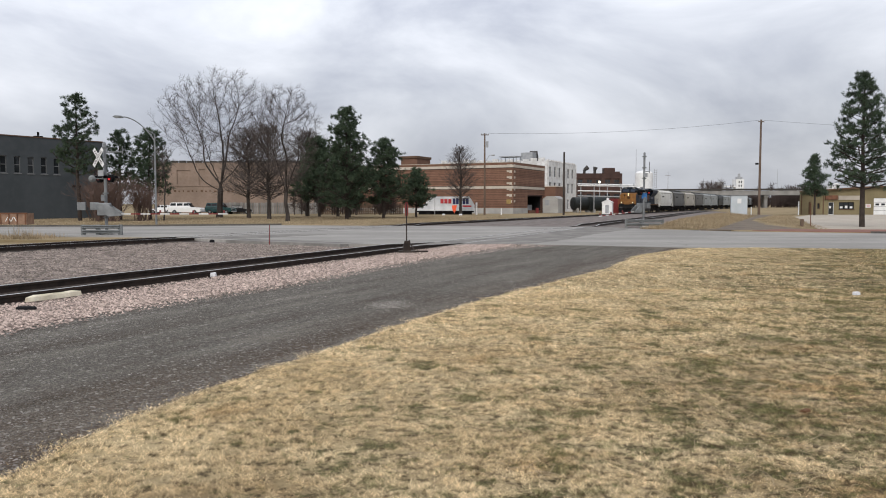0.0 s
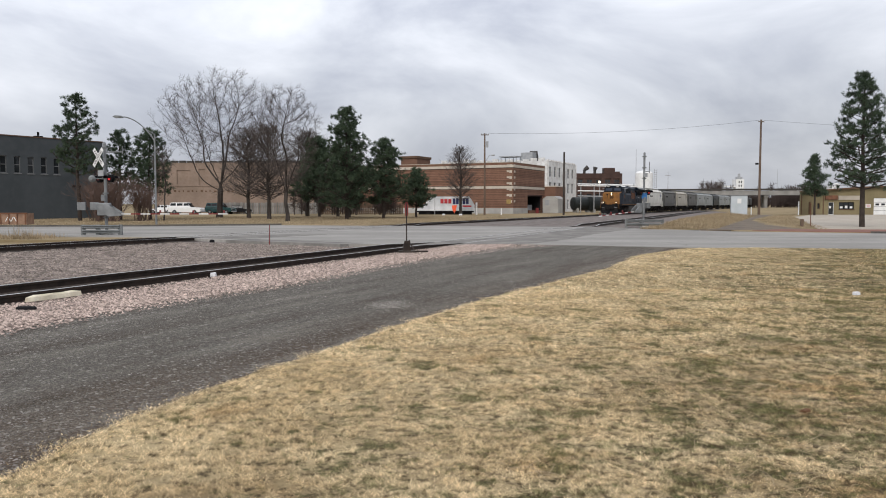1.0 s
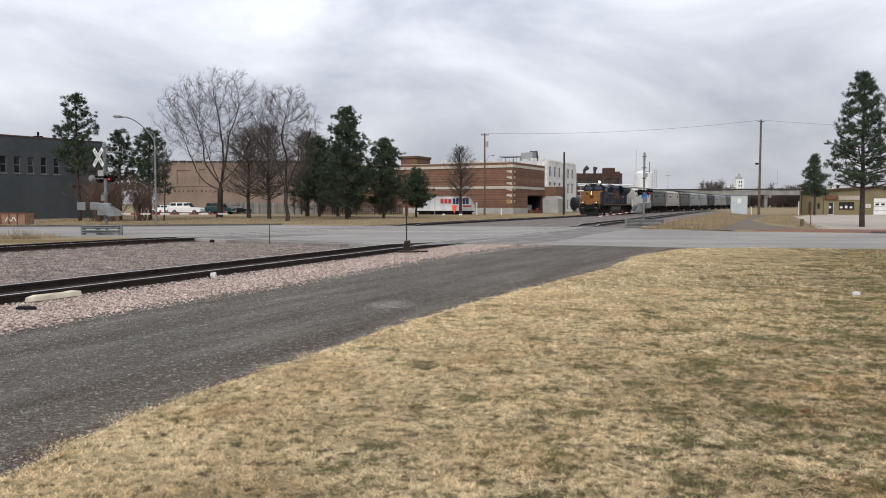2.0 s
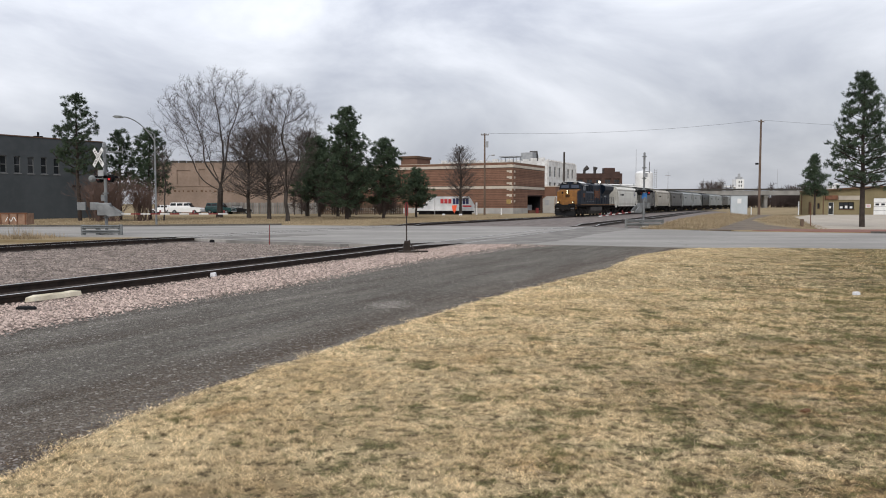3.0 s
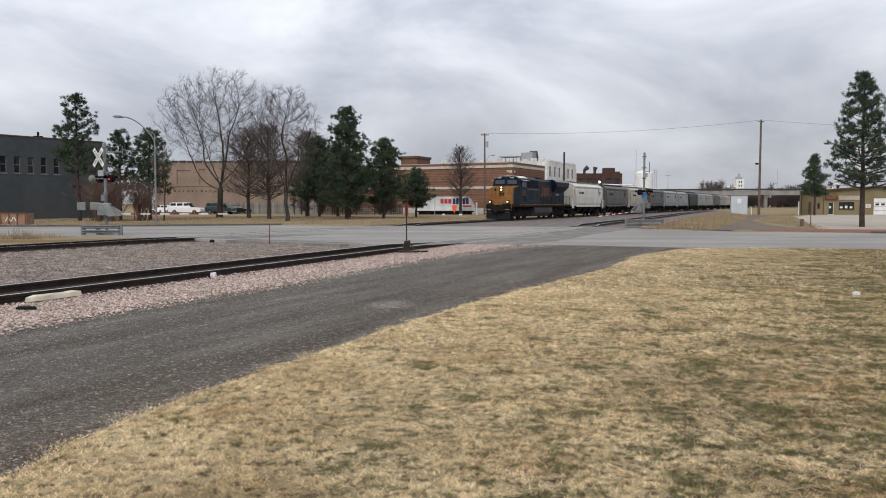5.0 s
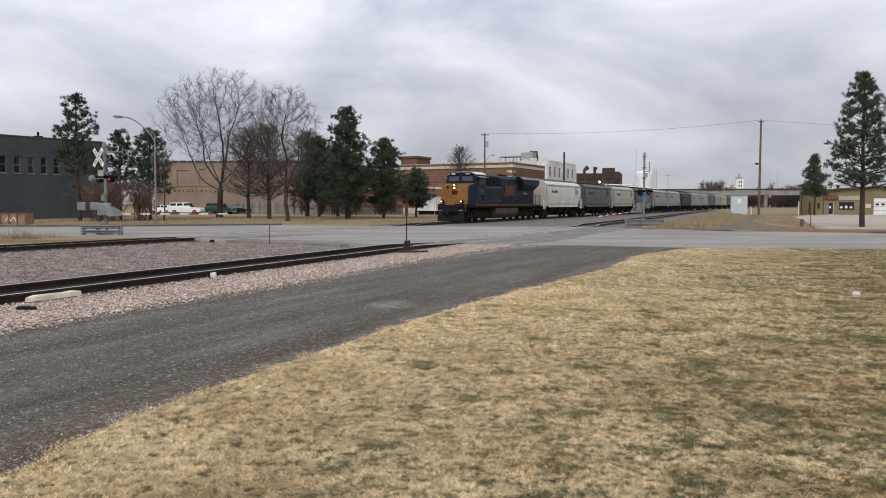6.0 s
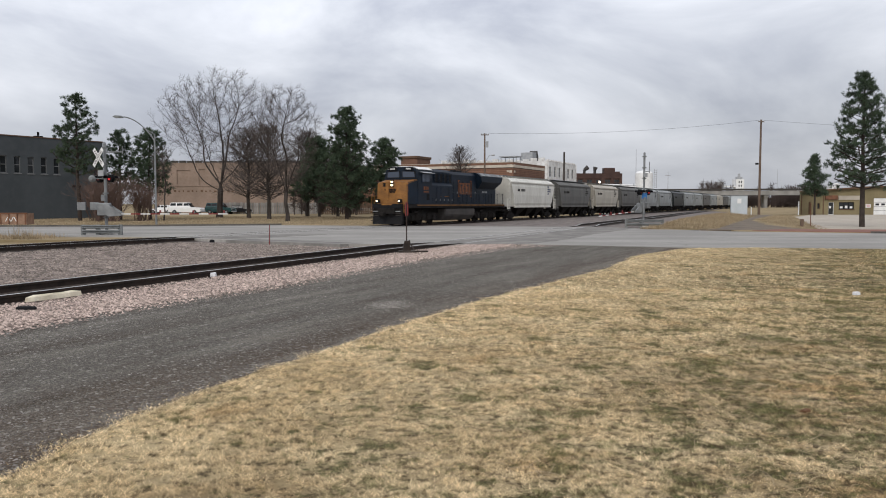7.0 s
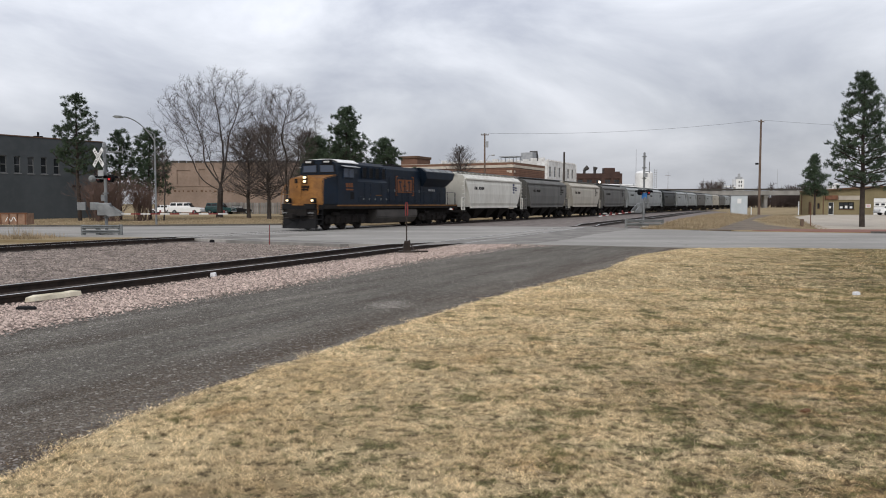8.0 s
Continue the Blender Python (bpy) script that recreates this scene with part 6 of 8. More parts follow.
prism(bm, [(0.0, 0.6), (9.4, 0.6), (9.4, 1.55), (8.6, 2.85), (2.6, 2.85), (1.4, 1.6)], "y", -0.06, -0.01)
part("banner", bm, M["banner"], trailer, "white vinyl banner")
for k in range(3):
    bm = B()
    box(bm, 4.0 + k * 0.62, 4.5 + k * 0.62, -0.075, -0.06, 1.75, 2.45)
    part("red_bar", bm, M["print_red"], trailer, "plain red print bar")
for k in range(5):
    bm = B()
    box(bm, 5.95 + k * 0.52, 6.38 + k * 0.52, -0.075, -0.06, 1.65, 2.55)
    part("navy_bar", bm, M["navy"], trailer, "plain navy print bar")
bm = B()
box(bm, 7.5, 8.9, -0.075, -0.06, 1.2, 1.45)
part("red_bar", bm, M["print_red"], trailer, "plain red print bars")
bm = B()
for x in (9.55, 3.1):
    tube(bm, (x, -0.05, 0.0), (x, -0.05, 1.9 if x > 5 else 2.9), 0.05, seg=6)
part("banner_post", bm, M["grey_paint"], trailer, "grey banner post")
for x in (2.0, 7.4):
    bm = B()
    tube(bm, (x, 0.1, 0.32), (x, 0.35, 0.32), 0.32, seg=14)
    part("wheel", bm, M["tyre"], trailer, "black wheel")

# orange marker flag in front of it
flag = thing("marker_flag", "orange warning pennant on a short stake", "flag", pose(1.7, 113.5, 0))
bm = B()
tube(bm, (0, 0, 0), (0, 0, 1.5), 0.03, seg=6)
part("stake", bm, M["wood_pole"], flag)
bm = B()
prism(bm, [(-0.38, 1.45), (0.38, 1.5), (0.25, 0.75), (0.0, 0.3), (-0.28, 0.8)], "y", -0.05, 0.0)
part("pennant", bm, M["orange"], flag, "bright orange pennant")
for x, y, s in ((0.1, 113, 0.4), (2.6, 112.5, 0.5)):
    scrap("white_bag", x, y, -0.01, s, 0.3, 0.22, 20, M["litter"], "small white bag lying on the grass", "litter", 4)
for x, y, h in ((9.0, 117.0, 1.0), (5.3, 118.8, 1.9)):
    bm = B()
    tube(bm, (0, 0, -0.1), (0, 0, h), 0.08, seg=8)
    tube(bm, (0, 0, h), (0, 0, h + 0.04), 0.08, 0.03, seg=8)
    solid("white_post", bm, M["white"], "short white marker post in the grass", "post", pose(x, y, 0))

# pale grey equipment shed by the tracks
sh = thing("equipment_shed", "pale grey metal equipment shed by the rails", "shed", pose(46.8, 120, 0, 0, 0, -18))
bm = B()
box(bm, -1.2, 1.2, -1.2, 1.2, -0.05, 2.95, 0.03)
part("body", bm, M["shed_grey"], sh)
for k in range(6):
    bm = B()
    box(bm, -1.2 + k * 0.46, -1.17 + k * 0.46, -1.225, -1.2, 0.0, 2.9)
    part("panel_seam", bm, M["shed_grey"], sh)
bm = B()
box(bm, -1.3, 1.3, -1.3, 1.3, 2.95, 3.07, 0.02)
part("roof", bm, M["metal_grey"], sh, "pale metal roof")
bm = B()
box(bm, -0.3, 0.3, -1.24, -1.21, 1.75, 2.5)
part("notice", bm, M["white"], sh, "white notice plate")


# highway overpass
def overpass():
    top = thing("overpass", "long grey concrete highway overpass on piers", "bridge", pose(95, 335, 0, 0, 0, -14))
    bm = B()
    box(bm, 0, 190, 0, 11, 7.0, 7.35)
    part("deck", bm, M["bridge_grey"], top)
    bm = B()
    box(bm, 0, 190, -0.3, 0, 7.45, 8.2)
    part("parapet", bm, M["roof"], top, "dark stained parapet")
    bm = B()
    box(bm, 0, 190, -0.1, 0.4, 5.4, 6.996)
    part("girder", bm, M["bridge_grey"], top, "grey concrete girder")
    bm = B()
    box(bm, 0, 190, 8, 8.5, 5.4, 6.996)
    part("girder", bm, M["bridge_grey"], top, "grey concrete girder")
    for k in range(7):
        x = 18 + k * 26.5
        bm = B()
        box(bm, x - 0.9, x + 0.9, 0.5, 9.5, 4.4, 5.4, 0.05)
        cap = part("pier_cap", bm, M["bridge_grey"], top)
        for y in (2.0, 8.0):
            bm = B()
            tube(bm, (x, y, -0.2), (x, y, 4.4), 0.8, seg=12)
            part("pier", bm, M["bridge_grey"], cap, "round concrete pier")


overpass()

# far grain elevator above the overpass
el = thing("grain_elevator", "far white grain elevator tower with grey silo", "grain elevator", pose(176, 450, 0))
bm = B()
box(bm, -2.4, 2.4, 0, 6, 0, 16.2)
part("tower", bm, M["white"], el)
for k in range(6):
    bm = B()
    box(bm, -0.9 + (k % 2) * 1.4, -0.3 + (k % 2) * 1.4, -0.05, 0, 9.6 + (k // 2) * 2.2, 10.8 + (k // 2) * 2.2)
    part("window", bm, M["glass_dark"], el, "dark small window")
bm = B()
box(bm, -1.7, 1.5, 0.5, 3, 16.2, 17.6)
tube(bm, (-0.2, 1.5, 17.6), (-0.2, 1.5, 19.6), 0.9, 0.6, seg=8)
tube(bm, (-0.9, 1.5, 17.6), (-2.2, 1.5, 14.0), 0.25, seg=6)
part("headhouse", bm, M["grey_paint"], el, "grey headhouse machinery")
bm = B()
box(bm, -13.5, -9.5, 0, 4, 0, 14.6)
part("silo", bm, M["grey_paint"], el, "grey silo")
bm = B()
box(bm, -9.5, -2.4, 1, 3, 11.6, 12.3)
part("conveyor", bm, M["white"], el, "white conveyor bridge")

# pipe rack, tanks and cabinets in the mill yard
rack = thing("pipe_rack", "white overhead pipes on steel posts in yard", "pipe rack", pose(26.5, 146, 0, 0, 0, 4))
for k in range(5):
    bm = B()
    tube(bm, (k * 2.6, 0, -0.1), (k * 2.6, 0, 5.6), 0.09, seg=6)
    part("post", bm, M["grey_paint"], rack)
for z, y, mt in ((5.5, 0.2, "white"), (5.2, -0.2, "white_wall"), (4.2, 0.0, "white"), (3.2, 0.1, "grey_paint")):
    bm = B()
    tube(bm, (-0.6, y, z), (10.9, y, z - 0.2), 0.12, seg=8)
    part("pipe", bm, M[mt], rack, "pale overhead pipe")
for x, s in ((27.5, 1.0), (30.8, 1.15)):
    bm = B()
    n0 = 20
    for a, b, r0, r1 in ((-2.2, -2.0, 0.6, 1.25), (-2.0, 2.0, 1.25, 1.25), (2.0, 2.2, 1.25, 0.6)):
        tube(bm, (a, 0, 1.75), (b, 0, 1.75), r0 * s, r1 * s, seg=n0)
    t0 = solid("yard_tank", bm, M["hop_black"], "black horizontal storage tank in mill yard", "tank", pose(x, 150, 0, 0, 0, 20), smooth=False)
    bm = B()
    for a in (-1.4, 1.4):
        box(bm, a - 0.2, a + 0.2, -0.9, 0.9, -0.1, 0.9)
    part("saddle", bm, M["concrete"], t0, "concrete saddle")
bm = B()
box(bm, -1.7, 1.7, -1.2, 1.2, 0.1, 2.75, 0.03)
ct = solid("shipping_container", bm, M["faded_red"], "dull red ribbed steel container in yard", "container", pose(32.8, 142, -0.1, 0, 0, 10))
for k in range(9):
    bm = B()
    box(bm, -1.65 + k * 0.4, -1.5 + k * 0.4, -1.24, -1.2, 0.2, 2.65)
    part("rib", bm, M["faded_red"], ct)
cab = thing("relay_cabinet", "white gabled signal relay cabinet by rails", "cabinet", pose(28.0, 129, 0, 0, 0, -20))
bm = B()
prism(bm, [(-0.85, -0.05), (0.85, -0.05), (0.85, 1.95), (0, 2.3), (-0.85, 1.95)], "y", -0.7, 0.7)
part("body", bm, M["white"], cab)
bm = B()
prism(bm, [(-0.95, 1.91), (0, 2.33), (0.95, 1.91), (0.95, 1.97), (0, 2.41), (-0.95, 1.97)], "y", -0.8, 0.8)
part("roof", bm, M["white"], cab)
bm = B()
box(bm, -0.3, 0.3, -0.73, -0.7, 0.15, 1.5)
part("door", bm, M["grey_paint"], cab, "pale grey cabinet door")
bm = B()
tube(bm, (0, 0, 2.25), (0, 0, 2.65), 0.2, seg=8)
part("vent", bm, M["white"], cab)
yl = thing("yard_lamp", "small lit yard lamp on a thin pole", "lamp", pose(33.0, 160, 0))
bm = B()
tube(bm, (0, 0, -0.1), (0, 0, 6.3), 0.08, seg=6)
part("pole", bm, M["grey_paint"], yl)
bm = B()
tube(bm, (0, -0.1, 6.25), (0, 0.15, 6.35), 0.22, 0.15, seg=10)
part("lamp_head", bm, M["yard_on"], yl, "glowing lamp head")
# ---- trees ----
def strand(store, pts, radii, seg):
    """Adds a bent tapering tube through pts to the lists in store."""
    V, Fc = store
    base = len(V)
    for i, p in enumerate(pts):
        d = (pts[min(i + 1, len(pts) - 1)] - pts[max(i - 1, 0)])
        q = Vector((0, 0, 1)).rotation_difference(d)
        for k in range(seg):
            a = k * math.tau / seg
            V.append(p + q @ Vector((math.cos(a) * radii[i], math.sin(a) * radii[i], 0)))
    for i in range(len(pts) - 1):
        for k in range(seg):
            Fc.append((base + i * seg + k, base + i * seg + (k + 1) % seg, base + (i + 1) * seg + (k + 1) % seg, base + (i + 1) * seg + k))


def strands_part(name, store, mat, parent, label=""):
    me = bpy.data.meshes.new(name)
    me.from_pydata([tuple(v) for v in store[0]], [], store[1])
    me.materials.append(mat)
    ob = new(name, me)
    ob.parent = parent
    if label:
        tagged(ob, label)
    return ob


def crown_tree(name, label, x, y, height, low, half, trunk_h, seed, count=1500, twig=0.011, lift=0.12, lean=0.0, bias=1.0, limbs=()):
    """A leafless tree whose limbs grow towards points spread through its crown: limbs fork, thin out and end in fine twigs."""
    r = np.random.default_rng(seed)
    u = r.normal(0, 1, (count, 3))
    u /= np.linalg.norm(u, axis=1)[:, None]
    u *= (r.uniform(0.05, 1, count) ** 0.42)[:, None]
    mid, hz = (height + low) / 2, (height - low) / 2
    taper = 1.0 - 0.28 * bias * np.maximum(0, -u[:, 2])
    lump = 1 + 0.12 * np.sin(5 * np.arctan2(u[:, 1], u[:, 0]) + seed) * (1 - np.abs(u[:, 2]))
    pts = np.stack([u[:, 0] * half[0] * taper * lump + lean * u[:, 2], u[:, 1] * half[1] * taper * lump, mid + u[:, 2] * hz], 1)
    step, reach, kill = height * 0.021, height * 0.3, height * 0.034
    nodes, parent = [np.array((0.0, 0.0, -0.15))], [-1]
    while nodes[-1][2] < trunk_h:
        nodes.append(nodes[-1] + np.array((r.normal(0, 0.035), r.normal(0, 0.035), step)))
        parent.append(len(nodes) - 2)
    crotch = len(nodes) - 1
    for turn, up, length in limbs:
        at, d = crotch - r.integers(0, 3), np.array((math.cos(math.radians(turn)) * math.cos(math.radians(up)), math.sin(math.radians(turn)) * math.cos(math.radians(up)), math.sin(math.radians(up))))
        for _ in range(int(length / step)):
            d = d + r.normal(0, 0.1, 3) + np.array((0, 0, 0.035))
            d /= np.linalg.norm(d)
            nodes.append(nodes[at] + d * step)
            parent.append(at)
            at = len(nodes) - 1
    arr = np.array(nodes)
    d0 = np.linalg.norm(pts[:, None] - arr[None], axis=2)
    near, dist = d0.argmin(1), d0.min(1)
    alive = np.ones(count, bool)
    for turn in range(140):
        use = np.nonzero(alive & (dist < (reach if turn > 12 else height)))[0]
        if not len(use):
            break
        here = np.array(nodes)
        way = pts[use] - here[near[use]]
        way /= np.linalg.norm(way, axis=1)[:, None] + 1e-9
        total = np.zeros((len(nodes), 3))
        np.add.at(total, near[use], way)
        grown = np.unique(near[use])
        d = total[grown] + r.normal(0, 0.16, (len(grown), 3)) + np.array((0, 0, lift))
        for i in np.nonzero(np.array(parent)[grown] >= 0)[0]:
            q = here[grown[i]] - here[parent[grown[i]]]
            d[i] = d[i] / (np.linalg.norm(d[i]) + 1e-9) + 1.15 * q / np.linalg.norm(q)
        d /= np.linalg.norm(d, axis=1)[:, None] + 1e-9
        fresh = here[grown] + d * step
        base = len(nodes)
        nodes += list(fresh)
        parent += list(grown)
        dn = np.linalg.norm(pts[:, None] - fresh[None], axis=2)
        k, m = dn.argmin(1), dn.min(1)
        closer = m < dist
        near[closer], dist[closer] = base + k[closer], m[closer]
        alive &= dist > kill
    n = len(nodes)
    kids = [[] for _ in range(n)]
    for i in range(1, n):
        kids[parent[i]].append(i)
    rad = np.zeros(n)
    for i in range(n - 1, -1, -1):
        rad[i] = (sum(rad[k] ** 1.9 for k in kids[i]) + (twig * 0.3) ** 1.9) ** (1 / 1.9) if kids[i] else twig * 0.8
    rad *= np.where(rad > 0.08, 1.0 + 0.55 * np.clip((rad - 0.08) / 0.12, 0, 1), 1.0)
    rad[:4] *= (1.5, 1.25, 1.12, 1.05)
    top = thing(name, label, "tree", pose(x, y, 0))
    trunk, crown = ([], []), ([], [])
    P = [Vector(p) for p in nodes]
    begin = [(0, 0)]
    while begin:
        a, b = begin.pop()
        chain, rr = [a], [min(rad[a], rad[b])]
        if a != b:
            chain.append(b)
            rr.append(rad[b])
        while kids[chain[-1]]:
            ks = sorted(kids[chain[-1]], key=lambda k: -rad[k])
            begin += [(chain[-1], k) for k in ks[1:]]
            chain.append(ks[0])
            rr.append(rad[ks[0]])
        if len(chain) > 1:
            thick = rr[0] > 0.045
            strand(trunk if thick else crown, [P[i] for i in chain], rr, 7 if thick else 3)
    pr = random.Random(seed)
    for i in range(1, n):
        if rad[i] < twig * 5:
            d = (P[i] - P[parent[i]]).normalized()
            for k in range(3):
                e = (d + Vector((pr.gauss(0, 0.5), pr.gauss(0, 0.5), pr.gauss(0.22, 0.4)))).normalized() * height * pr.uniform(0.025, 0.055)
                m = P[i] + e * 0.5 + Vector((pr.gauss(0, 0.04), pr.gauss(0, 0.04), 0.03))
                strand(crown, [P[i], m, P[i] + e], [twig, twig * 0.8, twig * 0.5], 3)
                f = (e.normalized() + Vector((pr.gauss(0, 0.6), pr.gauss(0, 0.6), pr.gauss(0.2, 0.4)))).normalized() * height * 0.024
                strand(crown, [m, m + f], [twig * 0.75, twig * 0.45], 3)
    strands_part("trunk", trunk, M["bark"], top, "grey-brown trunk and limbs")
    strands_part("crown", crown, M["twig"], top, "bare twigs")
    return top


def leader_tree(name, label, x, y, height, radius, clear, seed, count=70, twig=0.012, rise=0.25):
    """A leafless tree with one straight leader and many fine side limbs, wide below and narrow above."""
    r = random.Random(seed)
    top = thing(name, label, "tree", pose(x, y, 0))
    trunk, fine = ([], []), ([], [])
    g = 0.02 * height
    pts = [Vector((r.gauss(0, 0.03 * i), r.gauss(0, 0.03 * i), height * i / 8 - (0.15 if i == 0 else 0))) for i in range(9)]
    strand(trunk, pts, [g * 1.3, g] + [g * (1 - i / 7.4) + 0.01 for i in range(1, 8)], 8)
    for k in range(count):
        f = (k + r.random()) / count
        z = height * (clear + (0.97 - clear) * f)
        l = radius * min(1.0, 0.7 + f * 1.2) * (1.03 - f ** 2.2) ** 0.75 * r.uniform(0.7, 1.15)
        a = k * 2.4 + r.uniform(-0.5, 0.5)
        i = min(7, int(z / height * 8))
        p = pts[i].lerp(pts[i + 1], z / height * 8 - i)
        d = Vector((math.cos(a), math.sin(a), rise + 1.1 * f + r.gauss(0, 0.22))).normalized()
        q = [p]
        for j in range(4):
            d = (d + Vector((r.gauss(0, 0.1), r.gauss(0, 0.1), r.gauss(0.04, 0.06)))).normalized()
            q.append(q[-1] + d * l / 4)
        r0 = 0.03 * (1.1 - f) + twig
        strand(trunk, q, [r0, r0 * 0.8, r0 * 0.65, r0 * 0.5, twig * 0.7], 4)
        for j in range(9):
            w = r.uniform(0.15, 1.0)
            c = q[min(3, int(w * 4))].lerp(q[min(4, int(w * 4) + 1)], w * 4 % 1.0)
            e = c + (d + Vector((r.gauss(0, 0.8), r.gauss(0, 0.8), r.gauss(0.25, 0.5)))) * l * 0.2
            strand(fine, [c, c.lerp(e, 0.5) + Vector((0, 0, 0.03)), e], [twig, twig * 0.85, twig * 0.5], 3)
            for m in range(4):
                h = c.lerp(e, r.uniform(0.3, 1.0))
                strand(fine, [h, h + (d * 0.6 + Vector((r.gauss(0, 0.8), r.gauss(0, 0.8), r.gauss(0.2, 0.5)))) * l * 0.1], [twig * 0.8, twig * 0.4], 3)
    strands_part("trunk", trunk, M["bark"], top, "dark trunk and limbs")
    strands_part("crown", fine, M["twig"], top, "bare fine twigs")
    return top


def pine(name, label, x, y, height, radius, clear, seed, tufts_each=9, needle=0.26, density=1.0, shape=1.0, count=70, full=0.0):
    """A pine: tapered trunk, limbs in loose whorls, and tufts of needles along them."""
    r = random.Random(seed)
    top = thing(name, label, "pine tree", pose(x, y, 0))
    trunk, limbs = ([], []), ([], [])
    lean = Vector((r.uniform(-0.02, 0.02), r.uniform(-0.02, 0.02), 1))
    g = 0.009 * height + 0.05
    pts = [lean * (height * i / 8) + Vector((r.gauss(0, 0.04), r.gauss(0, 0.04), -0.1 if i == 0 else 0)) for i in range(9)]
    strand(trunk, pts, [g * (1.25 - 0.0 * i) * (1 - i / 8.6) + 0.015 for i in range(9)], 8)
    strands_part("trunk", trunk, M["pine_bark"], top, "brown pine trunk")
    tips = []
    for k in range(count):
        f = (k + r.uniform(0, 0.9)) / count
        z = height * (clear + (1 - clear) * f)
        prof = ((1 - f) ** (0.75 * shape)) * (0.55 + 0.45 * min(1, f / 0.18 + full)) + 0.05
        l = radius * prof * r.uniform(0.6, 1.08)
        a = k * 2.4 + r.uniform(-0.5, 0.5)
        up = r.uniform(-0.1, 0.3) + 0.45 * f
        p0 = lean * z
        p, d, q = p0, Vector((math.cos(a), math.sin(a), up * 0.5)).normalized(), [p0]
        for i in range(4):
            d = (d + Vector((r.gauss(0, 0.12), r.gauss(0, 0.12), r.gauss(0.1, 0.08)))).normalized()
            p = p + d * l / 4
            q.append(p)
        strand(limbs, q, [0.045 * (1 - f) + 0.012 - 0.002 * i for i in range(5)], 4)
        for j in range(int(2 + l * (1.1 + 0.11 * tufts_each))):
            w = 1.0 if j == 0 else r.uniform(0.22, 1.0) ** 0.7
            i = min(3, int(w * 4))
            c = q[i].lerp(q[i + 1], w * 4 - i)
            off = Vector((r.gauss(0, 1), r.gauss(0, 1), r.gauss(0.25, 0.6))) * min(0.55, 0.24 * l * (0.35 + 0.65 * w)) * (0.35 if j == 0 else 1.0)
            e = c + off
            strand(limbs, [c, e], [0.014, 0.009], 3)
            for m in range(4):
                tips.append((e + Vector((r.gauss(0, 1), r.gauss(0, 1), r.gauss(0.1, 0.8))) * needle * 0.55, (d + off.normalized() * 0.6 + Vector((0, 0, 0.35))).normalized()))
    for j in range(14):
        tips.append((lean * (height - j * 0.06) + Vector((r.gauss(0, 0.1), r.gauss(0, 0.1), 0)), Vector((0, 0, 1))))
    tagged(strands_part("limbwork", limbs, M["pine_bark"], top, "thin brown limbs"), kind="stuff")
    nr = np.random.default_rng(seed)
    per = int(17 * density)
    c = np.repeat(np.array([t[0] for t in tips]), per, 0)
    dd = np.repeat(np.array([t[1] for t in tips]), per, 0)
    n = len(c)
    way = dd * 0.8 + nr.normal(0, 0.75, (n, 3))
    way /= np.linalg.norm(way, axis=1)[:, None]
    side = np.cross(way, nr.normal(0, 1, (n, 3)))
    side /= np.linalg.norm(side, axis=1)[:, None]
    ln = needle * nr.uniform(0.6, 1.25, n)[:, None]
    w = needle * 0.085
    root = c + nr.normal(0, needle * 0.22, (n, 3))
    v = np.stack([root - side * w, root + side * w, root + way * ln], 1).reshape(-1, 3)
    me = bpy.data.meshes.new("needles")
    me.from_pydata(v.tolist(), [], np.arange(3 * n).reshape(-1, 3).tolist())
    me.materials.append(M["needle"])
    ob = new("needles", me)
    ob.parent = top
    tagged(ob, "dark green needle tufts", kind="stuff")
    return top


crown_tree("bare_tree", "tall bare spreading shade tree in dry park grass", -28.0, 95.0, 18.3, 5.6, (7.8, 6.2), 4.0, 11, 1700, 0.0088, lean=0.4,
           limbs=((182, 32, 6.5), (168, 55, 7.0), (110, 72, 7.5), (35, 74, 7.0), (8, 50, 6.5), (350, 30, 4.5), (265, 58, 5.0), (75, 50, 4.5)))
crown_tree("bare_tree", "bare upright park tree with dense twigs", -15.05, 73.6, 13.2, 3.2, (3.3, 3.0), 3.0, 23, 1700, 0.0068, 0.3, bias=0.6,
           limbs=((178, 66, 5.0), (20, 68, 5.5), (95, 80, 6.5), (280, 66, 4.5), (140, 50, 3.0), (330, 45, 3.0)))
leader_tree("bare_tree", "smaller bare park tree with dark trunk", -19.4, 84.6, 10.2, 4.2, 0.2, 35, 120, 0.018)
leader_tree("bare_tree", "smaller bare park tree with dark trunk", -23.4, 91.3, 10.6, 4.2, 0.2, 47, 120, 0.018)
leader_tree("bare_tree", "slim bare park tree behind the others", -18.6, 104.0, 11.5, 4.5, 0.15, 59, 120, 0.02)
leader_tree("bare_tree", "slim bare park tree behind the others", -14.0, 101.0, 9.0, 4.2, 0.15, 61, 120, 0.02)
leader_tree("bare_tree", "slim bare park tree behind the others", -11.5, 93.0, 8.0, 3.6, 0.15, 62, 110, 0.02)
leader_tree("bare_tree", "rounded bare tree before the brick warehouse", 2.7, 115.5, 10.4, 3.4, 0.2, 73, 110, 0.013, 0.45)
pine("pine_tree", "dense dark green pine in the park", -10.75, 84.6, 12.2, 3.9, 0.1, 5, 16, 0.27, 1.4, 0.9, 90, 0.5)
pine("pine_tree", "dense dark green pine in the park", -6.9, 87.8, 9.0, 3.2, 0.18, 6, 16, 0.26, 1.4, 0.75, 74, 0.5)
pine("pine_tree", "small dark green pine beside the banner", -3.35, 95.0, 5.9, 2.3, 0.2, 7, 12, 0.3, 1.1, 0.8, 55, 0.5)
